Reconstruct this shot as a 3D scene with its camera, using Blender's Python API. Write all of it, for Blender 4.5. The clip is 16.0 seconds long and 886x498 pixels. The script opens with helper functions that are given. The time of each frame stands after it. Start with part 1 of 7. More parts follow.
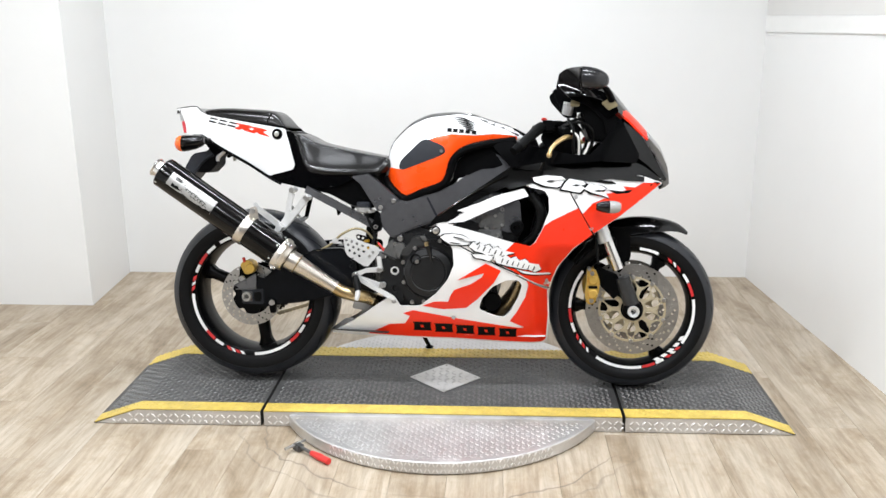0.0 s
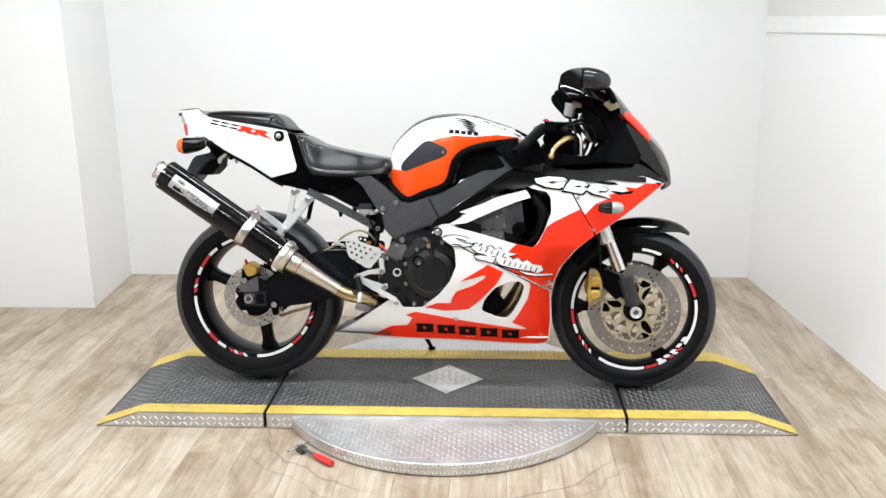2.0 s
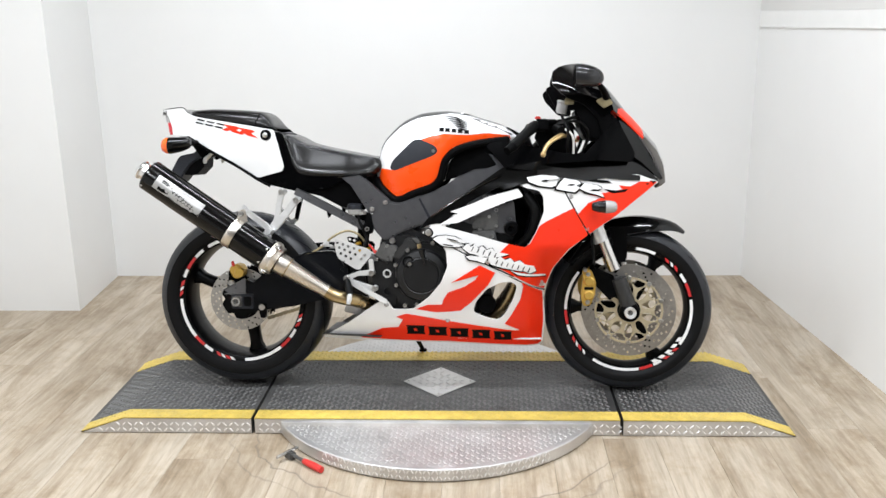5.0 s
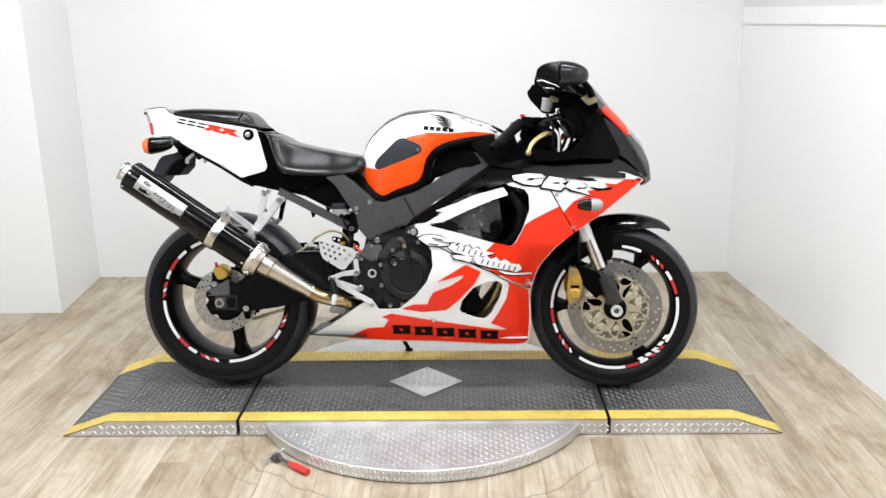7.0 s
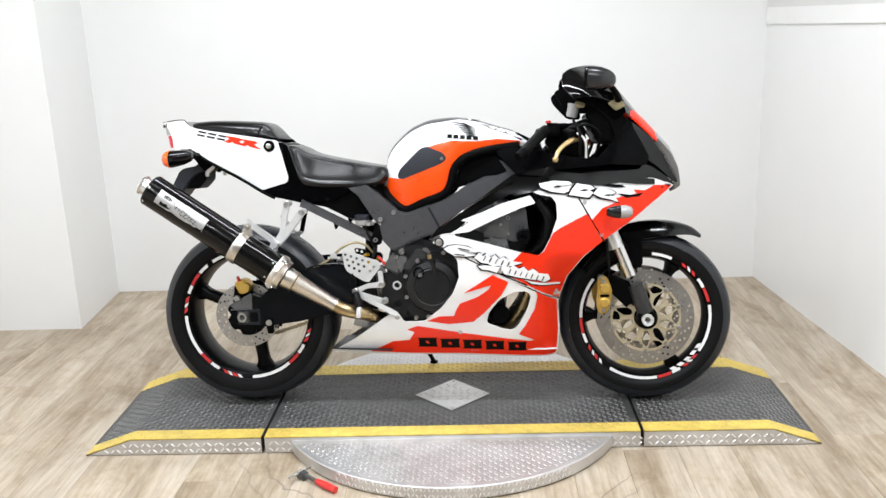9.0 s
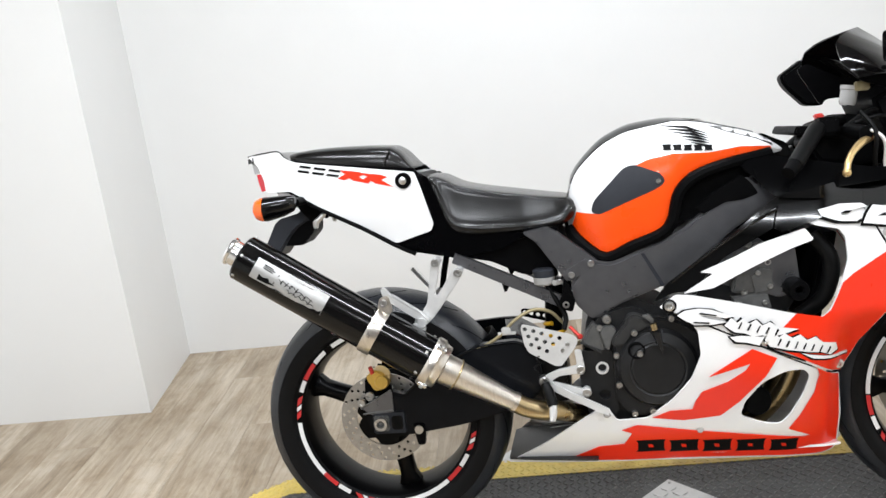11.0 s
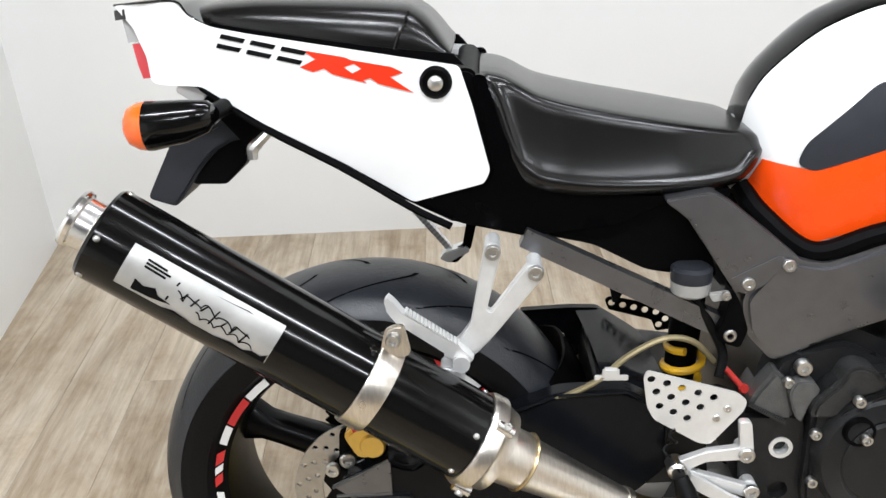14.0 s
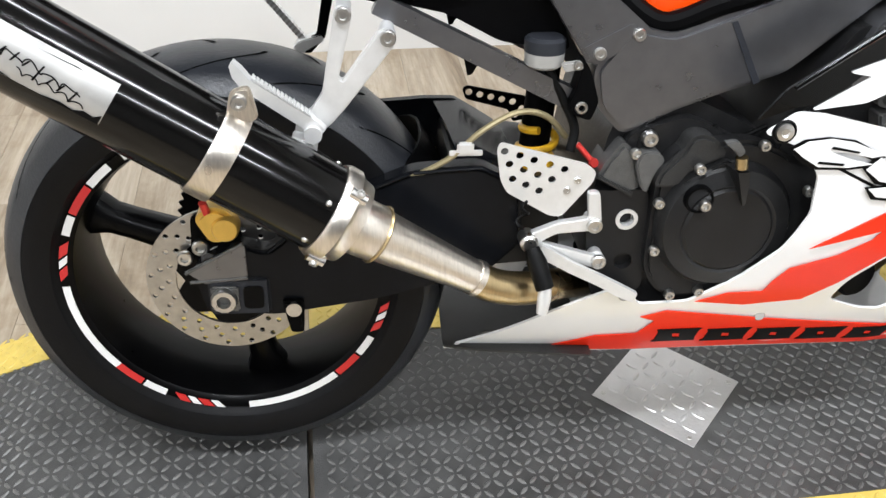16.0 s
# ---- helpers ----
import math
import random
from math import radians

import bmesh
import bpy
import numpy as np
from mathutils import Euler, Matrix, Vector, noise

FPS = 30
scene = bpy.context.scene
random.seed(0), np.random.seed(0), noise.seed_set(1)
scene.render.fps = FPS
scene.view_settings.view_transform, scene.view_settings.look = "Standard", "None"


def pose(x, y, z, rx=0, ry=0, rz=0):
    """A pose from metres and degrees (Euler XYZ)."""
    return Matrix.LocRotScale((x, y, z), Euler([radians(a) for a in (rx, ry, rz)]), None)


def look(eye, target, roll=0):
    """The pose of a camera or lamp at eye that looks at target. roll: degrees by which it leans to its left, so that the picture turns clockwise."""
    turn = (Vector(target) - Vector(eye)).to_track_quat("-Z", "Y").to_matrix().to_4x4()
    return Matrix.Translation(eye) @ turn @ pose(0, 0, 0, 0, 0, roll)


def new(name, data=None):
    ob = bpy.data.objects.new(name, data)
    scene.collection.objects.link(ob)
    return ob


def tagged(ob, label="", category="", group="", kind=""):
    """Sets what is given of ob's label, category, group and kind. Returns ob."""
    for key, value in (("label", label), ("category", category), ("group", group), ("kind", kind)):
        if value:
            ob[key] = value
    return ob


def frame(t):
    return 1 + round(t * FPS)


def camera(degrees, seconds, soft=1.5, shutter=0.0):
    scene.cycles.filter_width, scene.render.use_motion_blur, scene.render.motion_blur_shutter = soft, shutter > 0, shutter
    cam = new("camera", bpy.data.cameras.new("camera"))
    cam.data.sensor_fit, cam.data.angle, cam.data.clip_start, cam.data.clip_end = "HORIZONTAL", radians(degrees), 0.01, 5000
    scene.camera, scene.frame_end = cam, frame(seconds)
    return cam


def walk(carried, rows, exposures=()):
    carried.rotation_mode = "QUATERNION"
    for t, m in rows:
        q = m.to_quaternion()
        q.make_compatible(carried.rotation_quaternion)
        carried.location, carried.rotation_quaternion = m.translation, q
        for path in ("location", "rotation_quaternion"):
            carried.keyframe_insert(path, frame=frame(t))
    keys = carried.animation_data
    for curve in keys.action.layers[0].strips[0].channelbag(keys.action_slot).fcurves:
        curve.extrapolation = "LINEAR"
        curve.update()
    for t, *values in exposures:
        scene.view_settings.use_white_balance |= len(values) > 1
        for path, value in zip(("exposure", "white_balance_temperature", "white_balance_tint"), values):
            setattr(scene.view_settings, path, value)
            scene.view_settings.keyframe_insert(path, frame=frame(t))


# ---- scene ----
cam = camera(52.7, 16.0, soft=1.5)
PATH = [
    (0, (0.205, -0.074, 1.434), (0.099, 1.855, 0.913), -0.4),
    (0.5, (0.195, -0.07, 1.435), (0.094, 1.858, 0.913), -0.5),
    (1, (0.194, -0.07, 1.434), (0.092, 1.857, 0.91), -0.5),
    (1.5, (0.191, -0.075, 1.439), (0.091, 1.851, 0.91), -0.5),
    (2, (0.197, -0.073, 1.436), (0.091, 1.856, 0.917), -0.6),
    (2.5, (0.201, -0.064, 1.433), (0.097, 1.861, 0.903), -0.6),
    (3, (0.206, -0.058, 1.436), (0.108, 1.873, 0.925), -0.7),
    (3.5, (0.207, -0.055, 1.431), (0.106, 1.874, 0.913), -0.9),
    (4, (0.199, -0.043, 1.431), (0.104, 1.884, 0.903), -0.8),
    (6.5, (0.196, 0.013, 1.428), (0.126, 1.943, 0.911), -1.1),
    (7, (0.195, 0.008, 1.432), (0.141, 1.936, 0.901), -1.0),
    (7.5, (0.19, 0.011, 1.428), (0.148, 1.94, 0.901), -0.8),
    (8, (0.191, 0.013, 1.432), (0.149, 1.945, 0.917), -0.8),
    (8.2, (0.188, 0.015, 1.436), (0.146, 1.946, 0.916), -0.9),
    (10.3, (-0.068, 0.534, 1.414), (-0.269, 2.461, 0.916), -5.6),
    (10.5, (-0.13, 0.666, 1.435), (-0.366, 2.589, 0.938), -5.2),
    (11, (-0.301, 1.026, 1.416), (-0.479, 2.942, 0.871), -7.0),
    (11.5, (-0.339, 1.43, 1.403), (-0.53, 3.342, 0.849), -5.7),
    (12, (-0.407, 1.72, 1.386), (-0.6, 3.611, 0.764), -6.2),
    (12.5, (-0.539, 1.981, 1.419), (-0.633, 3.895, 0.849), -7.9),
    (13, (-0.566, 2.08, 1.424), (-0.61, 3.988, 0.826), -5.4),
    (13.5, (-0.576, 2.102, 1.382), (-0.606, 3.945, 0.606), -3.7),
    (14, (-0.567, 2.116, 1.333), (-0.581, 3.869, 0.371), -2.7),
    (14.5, (-0.574, 2.116, 1.293), (-0.579, 3.799, 0.213), -1.3),
    (15, (-0.579, 2.104, 1.249), (-0.569, 3.702, 0.046), 0.4),
    (15.5, (-0.579, 2.083, 1.226), (-0.515, 3.646, -0.02), 1.1),
    (16, (-0.55, 2.069, 1.224), (-0.294, 3.636, 0.007), 1.9),
]
walk(cam, [(t, look(eye, target, roll)) for t, eye, target, roll in PATH], [(0.0, 0.03), (2.3, 0.03), (3.3, -0.08), (4.2, -0.1), (6.3, 0.0), (8.2, 0.03), (10.5, 0.0), (11.5, -0.08), (12.5, -0.06), (13.5, -0.09), (14.5, 0.08), (16.0, 0.17)])

# ---- world and light ----
world = bpy.data.worlds.new("world")
scene.world = world
world.use_nodes = True
world.node_tree.nodes["Background"].inputs[0].default_value = (0.9, 0.95, 1.0, 1)
world.node_tree.nodes["Background"].inputs[1].default_value = 0.1
scene.view_settings.exposure = 0.0

LAMP_POWER = 45.0


def area_lamp(x, y, z, sx, sy, power, colour=(0.94, 0.98, 1.04)):
    d = bpy.data.lights.new("tube_light", "AREA")
    d.shape, d.size, d.size_y, d.energy, d.color = "RECTANGLE", sx, sy, power, colour
    ob = new("tube_light", d)
    ob.location = (x, y, z)
    return ob


# ---- materials ----
def nodes_of(name):
    m = bpy.data.materials.new(name)
    m.use_nodes = True
    return m, m.node_tree.nodes, m.node_tree.links, m.node_tree.nodes["Principled BSDF"]


def ramp(n, stops):
    r = n.new("ShaderNodeValToRGB")
    e = r.color_ramp.elements
    e[0].position, e[0].color = stops[0][0], (*stops[0][1], 1)
    e[1].position, e[1].color = stops[-1][0], (*stops[-1][1], 1)
    for p, c in stops[1:-1]:
        k = e.new(p)
        k.color = (*c, 1)
    return r


def noise_tex(n, l, scale, detail=4.0, vec=None, rough=0.55):
    t = n.new("ShaderNodeTexNoise")
    t.inputs["Scale"].default_value, t.inputs["Detail"].default_value = scale, detail
    t.inputs["Roughness"].default_value = rough
    if vec is None:
        c = n.new("ShaderNodeTexCoord")
        vec = c.outputs["Object"]
    l.new(vec, t.inputs["Vector"])
    return t


def surface(name, colour, rough=0.5, metal=0.0, coat=0.0, vary=0.12, scale=30.0, bump=0.0, bump_scale=200.0, spread=0.12, spec=0.5, coat_rough=0.03):
    """A plain surface with two scales of variation in colour, gloss and relief."""
    m, n, l, b = nodes_of(name)
    big = noise_tex(n, l, scale * 0.12, 3)
    fine = noise_tex(n, l, scale, 5)
    mix = n.new("ShaderNodeMath")
    mix.operation = "ADD"
    l.new(big.outputs["Fac"], mix.inputs[0])
    l.new(fine.outputs["Fac"], mix.inputs[1])
    half = n.new("ShaderNodeMath")
    half.operation = "MULTIPLY"
    half.inputs[1].default_value = 0.5
    l.new(mix.outputs[0], half.inputs[0])
    r = ramp(n, [(0.3, tuple(min(1, c * (1 - vary)) for c in colour)), (0.7, tuple(min(1, c * (1 + vary)) for c in colour))])
    l.new(half.outputs[0], r.inputs[0])
    l.new(r.outputs[0], b.inputs["Base Color"])
    mr = n.new("ShaderNodeMapRange")
    mr.inputs["From Min"].default_value, mr.inputs["From Max"].default_value = 0.3, 0.7
    mr.inputs["To Min"].default_value, mr.inputs["To Max"].default_value = max(0.02, rough * (1 - spread)), min(1, rough * (1 + spread))
    l.new(half.outputs[0], mr.inputs["Value"])
    l.new(mr.outputs[0], b.inputs["Roughness"])
    b.inputs["Metallic"].default_value = metal
    b.inputs["Coat Weight"].default_value = coat
    b.inputs["Coat Roughness"].default_value = coat_rough
    b.inputs["Specular IOR Level"].default_value = spec
    if bump:
        k = n.new("ShaderNodeBump")
        k.inputs["Strength"].default_value, k.inputs["Distance"].default_value = bump, 0.002
        g = noise_tex(n, l, bump_scale, 4)
        l.new(g.outputs["Fac"], k.inputs["Height"])
        l.new(k.outputs[0], b.inputs["Normal"])
    return m


def brushed(name, colour, rough, stretch, scale=60.0):
    """Metal with a grain drawn out along one axis."""
    m, n, l, b = nodes_of(name)
    c = n.new("ShaderNodeTexCoord")
    mp = n.new("ShaderNodeMapping")
    mp.inputs["Scale"].default_value = stretch
    l.new(c.outputs["Object"], mp.inputs["Vector"])
    t = noise_tex(n, l, scale, 5, mp.outputs[0])
    s = noise_tex(n, l, 9, 3)
    r = ramp(n, [(0.3, tuple(0.8 * q for q in colour)), (0.7, colour)])
    l.new(t.outputs["Fac"], r.inputs[0])
    l.new(r.outputs[0], b.inputs["Base Color"])
    mr = n.new("ShaderNodeMapRange")
    mr.inputs["To Min"].default_value, mr.inputs["To Max"].default_value = rough * 0.7, rough * 1.4
    l.new(s.outputs["Fac"], mr.inputs["Value"])
    l.new(mr.outputs[0], b.inputs["Roughness"])
    b.inputs["Metallic"].default_value = 1.0
    k = n.new("ShaderNodeBump")
    k.inputs["Strength"].default_value, k.inputs["Distance"].default_value = 0.12, 0.001
    l.new(t.outputs["Fac"], k.inputs["Height"])
    l.new(k.outputs[0], b.inputs["Normal"])
    return m


def plank_material():
    """Vinyl oak: streaky grain along y, each plank its own tone."""
    m, n, l, b = nodes_of("oak_vinyl")
    c = n.new("ShaderNodeTexCoord")
    info = n.new("ShaderNodeObjectInfo")
    shift = n.new("ShaderNodeVectorMath")
    shift.operation = "SCALE"
    comb = n.new("ShaderNodeCombineXYZ")
    for i in range(3):
        l.new(info.outputs["Random"], comb.inputs[i])
    l.new(comb.outputs[0], shift.inputs[0])
    shift.inputs["Scale"].default_value = 37.0
    geo = n.new("ShaderNodeNewGeometry")
    add = n.new("ShaderNodeVectorMath")
    add.operation = "ADD"
    l.new(geo.outputs["Position"], add.inputs[0])
    l.new(shift.outputs[0], add.inputs[1])
    mp = n.new("ShaderNodeMapping")
    mp.inputs["Scale"].default_value = (1.0, 0.2, 1.0)
    l.new(add.outputs[0], mp.inputs["Vector"])
    broad = noise_tex(n, l, 6, 7, mp.outputs[0], 0.72)
    broad.inputs["Distortion"].default_value = 0.7
    mp2 = n.new("ShaderNodeMapping")
    mp2.inputs["Scale"].default_value = (1.0, 0.06, 1.0)
    l.new(add.outputs[0], mp2.inputs["Vector"])
    grain = noise_tex(n, l, 70, 6, mp2.outputs[0], 0.65)
    r1 = ramp(n, [(0.28, (0.215, 0.162, 0.106)), (0.40, (0.362, 0.288, 0.202)), (0.52, (0.472, 0.396, 0.300)), (0.66, (0.562, 0.493, 0.397)), (0.82, (0.645, 0.595, 0.512))])
    l.new(broad.outputs["Fac"], r1.inputs[0])
    r2 = ramp(n, [(0.3, (0.62, 0.59, 0.55)), (0.6, (1.0, 1.0, 1.0))])
    l.new(grain.outputs["Fac"], r2.inputs[0])
    mx = n.new("ShaderNodeMixRGB")
    mx.blend_type = "MULTIPLY"
    mx.inputs[0].default_value = 0.75
    l.new(r1.outputs[0], mx.inputs[1])
    l.new(r2.outputs[0], mx.inputs[2])
    blotch = noise_tex(n, l, 5.5, 5, add.outputs[0], 0.7)
    rb = ramp(n, [(0.30, (0.46, 0.39, 0.30)), (0.40, (0.82, 0.76, 0.67)), (0.50, (1.0, 1.0, 1.0))])
    l.new(blotch.outputs["Fac"], rb.inputs[0])
    worn = n.new("ShaderNodeMixRGB")
    worn.blend_type = "MULTIPLY"
    worn.inputs[0].default_value = 0.5
    l.new(mx.outputs[0], worn.inputs[1])
    l.new(rb.outputs[0], worn.inputs[2])
    tone = n.new("ShaderNodeMapRange")
    tone.inputs["To Min"].default_value, tone.inputs["To Max"].default_value = 0.95, 1.05
    l.new(info.outputs["Random"], tone.inputs["Value"])
    hsv = n.new("ShaderNodeHueSaturation")
    l.new(worn.outputs[0], hsv.inputs["Color"])
    l.new(tone.outputs[0], hsv.inputs["Value"])
    l.new(hsv.outputs[0], b.inputs["Base Color"])
    # scuffed rings where the turntable's feet have dragged
    sub = n.new("ShaderNodeVectorMath")
    sub.operation = "DISTANCE"
    sub.inputs[1].default_value = (0.05, 3.02, 0.0)
    l.new(geo.outputs["Position"], sub.inputs[0])
    wob = noise_tex(n, l, 4.0, 3, geo.outputs["Position"])
    w1 = n.new("ShaderNodeMath")
    w1.operation = "MULTIPLY_ADD"
    w1.inputs[1].default_value, w1.inputs[2].default_value = 0.16, -0.08
    l.new(wob.outputs["Fac"], w1.inputs[0])
    w2 = n.new("ShaderNodeMath")
    l.new(sub.outputs["Value"], w2.inputs[0])
    l.new(w1.outputs[0], w2.inputs[1])
    rg = ramp(n, [(0.0, (0, 0, 0)), (0.690, (0, 0, 0)), (0.694, (1, 1, 1)), (0.699, (0, 0, 0)), (0.760, (0, 0, 0)), (0.763, (0.7, 0.7, 0.7)), (0.767, (0, 0, 0)), (1.0, (0, 0, 0))])
    l.new(w2.outputs[0], rg.inputs[0])
    patch = noise_tex(n, l, 2.2, 3, geo.outputs["Position"])
    pr = ramp(n, [(0.38, (0, 0, 0)), (0.55, (0.95, 0.95, 0.95))])
    l.new(patch.outputs["Fac"], pr.inputs[0])
    mk = n.new("ShaderNodeMath")
    mk.operation = "MULTIPLY"
    l.new(rg.outputs[0], mk.inputs[0])
    l.new(pr.outputs[0], mk.inputs[1])
    scuff = n.new("ShaderNodeMixRGB")
    scuff.inputs[2].default_value = (0.12, 0.10, 0.085, 1)
    l.new(mk.outputs[0], scuff.inputs[0])
    l.new(hsv.outputs[0], scuff.inputs[1])
    l.new(scuff.outputs[0], b.inputs["Base Color"])
    smudge = noise_tex(n, l, 2.3, 4, geo.outputs["Position"])
    mr = n.new("ShaderNodeMapRange")
    mr.inputs["To Min"].default_value, mr.inputs["To Max"].default_value = 0.34, 0.56
    l.new(smudge.outputs["Fac"], mr.inputs["Value"])
    l.new(mr.outputs[0], b.inputs["Roughness"])
    k = n.new("ShaderNodeBump")
    k.inputs["Strength"].default_value, k.inputs["Distance"].default_value = 0.15, 0.001
    l.new(grain.outputs["Fac"], k.inputs["Height"])
    l.new(k.outputs[0], b.inputs["Normal"])
    return m


def carbon_material():
    """Black can with a faint weave under a deep gloss coat."""
    m, n, l, b = nodes_of("black_can")
    c = n.new("ShaderNodeTexCoord")
    ch = n.new("ShaderNodeTexChecker")
    ch.inputs["Scale"].default_value = 260
    ch.inputs["Color1"].default_value = (0.0018, 0.0017, 0.0016, 1)
    ch.inputs["Color2"].default_value = (0.003, 0.0028, 0.0026, 1)
    l.new(c.outputs["Object"], ch.inputs["Vector"])
    l.new(ch.outputs[0], b.inputs["Base Color"])
    s = noise_tex(n, l, 14, 4)
    mr = n.new("ShaderNodeMapRange")
    mr.inputs["To Min"].default_value, mr.inputs["To Max"].default_value = 0.10, 0.2
    l.new(s.outputs["Fac"], mr.inputs["Value"])
    l.new(mr.outputs[0], b.inputs["Roughness"])
    b.inputs["Coat Weight"].default_value = 0.2
    b.inputs["Specular IOR Level"].default_value = 0.2
    return m


def glass_material(name, colour, rough=0.03):
    m, n, l, b = nodes_of(name)
    b.inputs["Base Color"].default_value = (*colour, 1)
    b.inputs["Transmission Weight"].default_value = 1.0
    b.inputs["IOR"].default_value = 1.45
    s = noise_tex(n, l, 20, 3)
    mr = n.new("ShaderNodeMapRange")
    mr.inputs["To Min"].default_value, mr.inputs["To Max"].default_value = rough * 0.5, rough * 2
    l.new(s.outputs["Fac"], mr.inputs["Value"])
    l.new(mr.outputs[0], b.inputs["Roughness"])
    return m


M_WALL = surface("white_wall_paint", (0.80, 0.80, 0.785), 0.45, vary=0.015, scale=6, bump=0.1, bump_scale=90)
# Dark grey of the unseen closing wall, chosen to keep reflections dark.
M_FAR = surface("dark_unseen_wall", (0.16, 0.16, 0.165), 0.7, vary=0.06, scale=6)
M_CEIL = surface("ceiling_paint", (0.20, 0.20, 0.205), 0.8, vary=0.03, scale=8, bump=0.2, bump_scale=120)
M_UPPER = surface("grey_beige_upper_wall", (0.68, 0.675, 0.65), 0.5, vary=0.03, scale=6, bump=0.1, bump_scale=90)
M_TRIM = surface("white_trim_paint", (0.82, 0.82, 0.80), 0.35, vary=0.03, scale=12)
M_PLANK = plank_material()
M_SUBFLOOR = surface("dark_joint", (0.27, 0.22, 0.155), 0.8, vary=0.2)
M_WHITE = surface("white_gloss_paint", (0.77, 0.77, 0.765), 0.22, coat=0.6, vary=0.03, scale=20)
M_RED = surface("red_gloss_paint", (0.80, 0.026, 0.004), 0.3, spec=0.22, coat=0.12, vary=0.05, scale=20)
M_ORANGE = surface("orange_red_gloss_paint", (0.84, 0.07, 0.004), 0.28, spec=0.25, coat=0.15, vary=0.05, scale=20)
M_BLACK = surface("black_gloss_paint", (0.0015, 0.0015, 0.0015), 0.14, spec=0.22, coat=0.25, vary=0.25, scale=20)
M_PLASTIC = surface("black_matte_plastic", (0.002, 0.002, 0.0022), 0.42, spec=0.035, vary=0.2, scale=60, bump=0.15, bump_scale=700)
M_GREYPLASTIC = surface("charcoal_plastic", (0.023, 0.025, 0.030), 0.42, spec=0.16, vary=0.12, scale=60, bump=0.1, bump_scale=700)
M_FRAME = surface("grey_frame_paint", (0.165, 0.166, 0.174), 0.29, metal=0.85, spec=0.4, vary=0.12, scale=40, bump=0.05, bump_scale=900)
M_ENGINE = surface("black_engine_paint", (0.0095, 0.0095, 0.0098), 0.34, spec=0.26, vary=0.25, scale=50, bump=0.25, bump_scale=500)
M_SWING = surface("dark_blue_black_paint", (0.0050, 0.0055, 0.0068), 0.24, vary=0.25, scale=50, spec=0.12)
M_CAST = surface("grey_casting", (0.105, 0.105, 0.102), 0.42, metal=0.45, vary=0.35, scale=70, bump=0.35, bump_scale=420)
M_CASTDARK = surface("dark_grey_casting", (0.027, 0.027, 0.0265), 0.42, metal=0.3, vary=0.35, scale=70, bump=0.35, bump_scale=420)
M_LUG = surface("worn_black_lugs", (0.145, 0.143, 0.138), 0.38, metal=0.3, vary=0.5, scale=20, spread=0.3)
M_GROOVE = surface("tyre_groove", (0.002, 0.002, 0.002), 0.8, vary=0.1, spec=0.05)
M_LEATHER = surface("black_seat_vinyl", (0.0042, 0.0039, 0.0036), 0.23, spec=0.36, vary=0.08, scale=60, bump=0.05, bump_scale=420, spread=0.08)
M_RUBBER = surface("tyre_rubber", (0.0050, 0.0050, 0.0054), 0.46, spec=0.12, vary=0.2, scale=40, bump=0.2, bump_scale=300)
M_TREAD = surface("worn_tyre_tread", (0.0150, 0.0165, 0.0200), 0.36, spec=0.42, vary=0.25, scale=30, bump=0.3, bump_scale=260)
M_RIM = surface("black_wheel_paint", (0.0014, 0.0014, 0.0016), 0.3, spec=0.07, coat=0.04, vary=0.25, scale=30)
M_ALU = surface("bare_aluminium", (0.70, 0.70, 0.69), 0.34, metal=0.55, vary=0.08, scale=80, bump=0.1, bump_scale=900)
M_STEEL = brushed("disc_steel", (0.46, 0.445, 0.42), 0.32, (1, 1, 1))
M_BOLT = surface("bolt_steel", (0.55, 0.54, 0.52), 0.3, metal=1.0, vary=0.15, scale=200)
M_CHROME = surface("polished_steel", (0.76, 0.75, 0.73), 0.2, metal=1.0, vary=0.08, scale=60)
M_HEATED = brushed("heat_tinted_steel", (0.46, 0.35, 0.19), 0.28, (6, 1, 1))
M_BRUSHED = brushed("brushed_steel", (0.72, 0.67, 0.60), 0.30, (6, 1, 1))
M_GOLD = surface("gold_anodised", (0.66, 0.43, 0.10), 0.34, metal=0.7, vary=0.12, scale=80)
M_PALEGOLD = surface("pale_gold_carrier", (0.70, 0.62, 0.44), 0.34, metal=0.8, vary=0.1, scale=80)
M_BRASSLEVER = surface("gold_lever", (0.66, 0.47, 0.22), 0.3, metal=0.8, vary=0.1, scale=80)
M_CAN = carbon_material()
M_INK = surface("black_ink", (0.0025, 0.0025, 0.0027), 0.4, spec=0.08, vary=0.2)
M_BADGE = surface("silver_badge", (0.40, 0.395, 0.38), 0.36, metal=0.6, vary=0.3, scale=25, spread=0.3)
M_STRIPEW = surface("white_reflective_tape", (0.80, 0.80, 0.80), 0.35, vary=0.05)
M_STRIPER = surface("red_reflective_tape", (0.55, 0.02, 0.022), 0.35, vary=0.08)
M_YELLOW = surface("yellow_safety_tape", (0.62, 0.46, 0.10), 0.42, vary=0.28, scale=30, bump=0.2, bump_scale=300)
M_MAT = surface("black_tread_plate", (0.055, 0.0545, 0.053), 0.44, vary=0.5, scale=22, bump=0.45, bump_scale=340, spread=0.3)
M_PLATE = surface("aluminium_tread_plate", (0.62, 0.61, 0.60), 0.40, metal=0.7, vary=0.2, scale=14, bump=0.25, bump_scale=160, spread=0.35)
M_PLATELUG = surface("worn_bright_lugs", (0.80, 0.79, 0.78), 0.34, metal=0.6, vary=0.1, scale=40)
M_AMBER = surface("orange_lens", (0.88, 0.12, 0.008), 0.2, coat=0.5, vary=0.05)
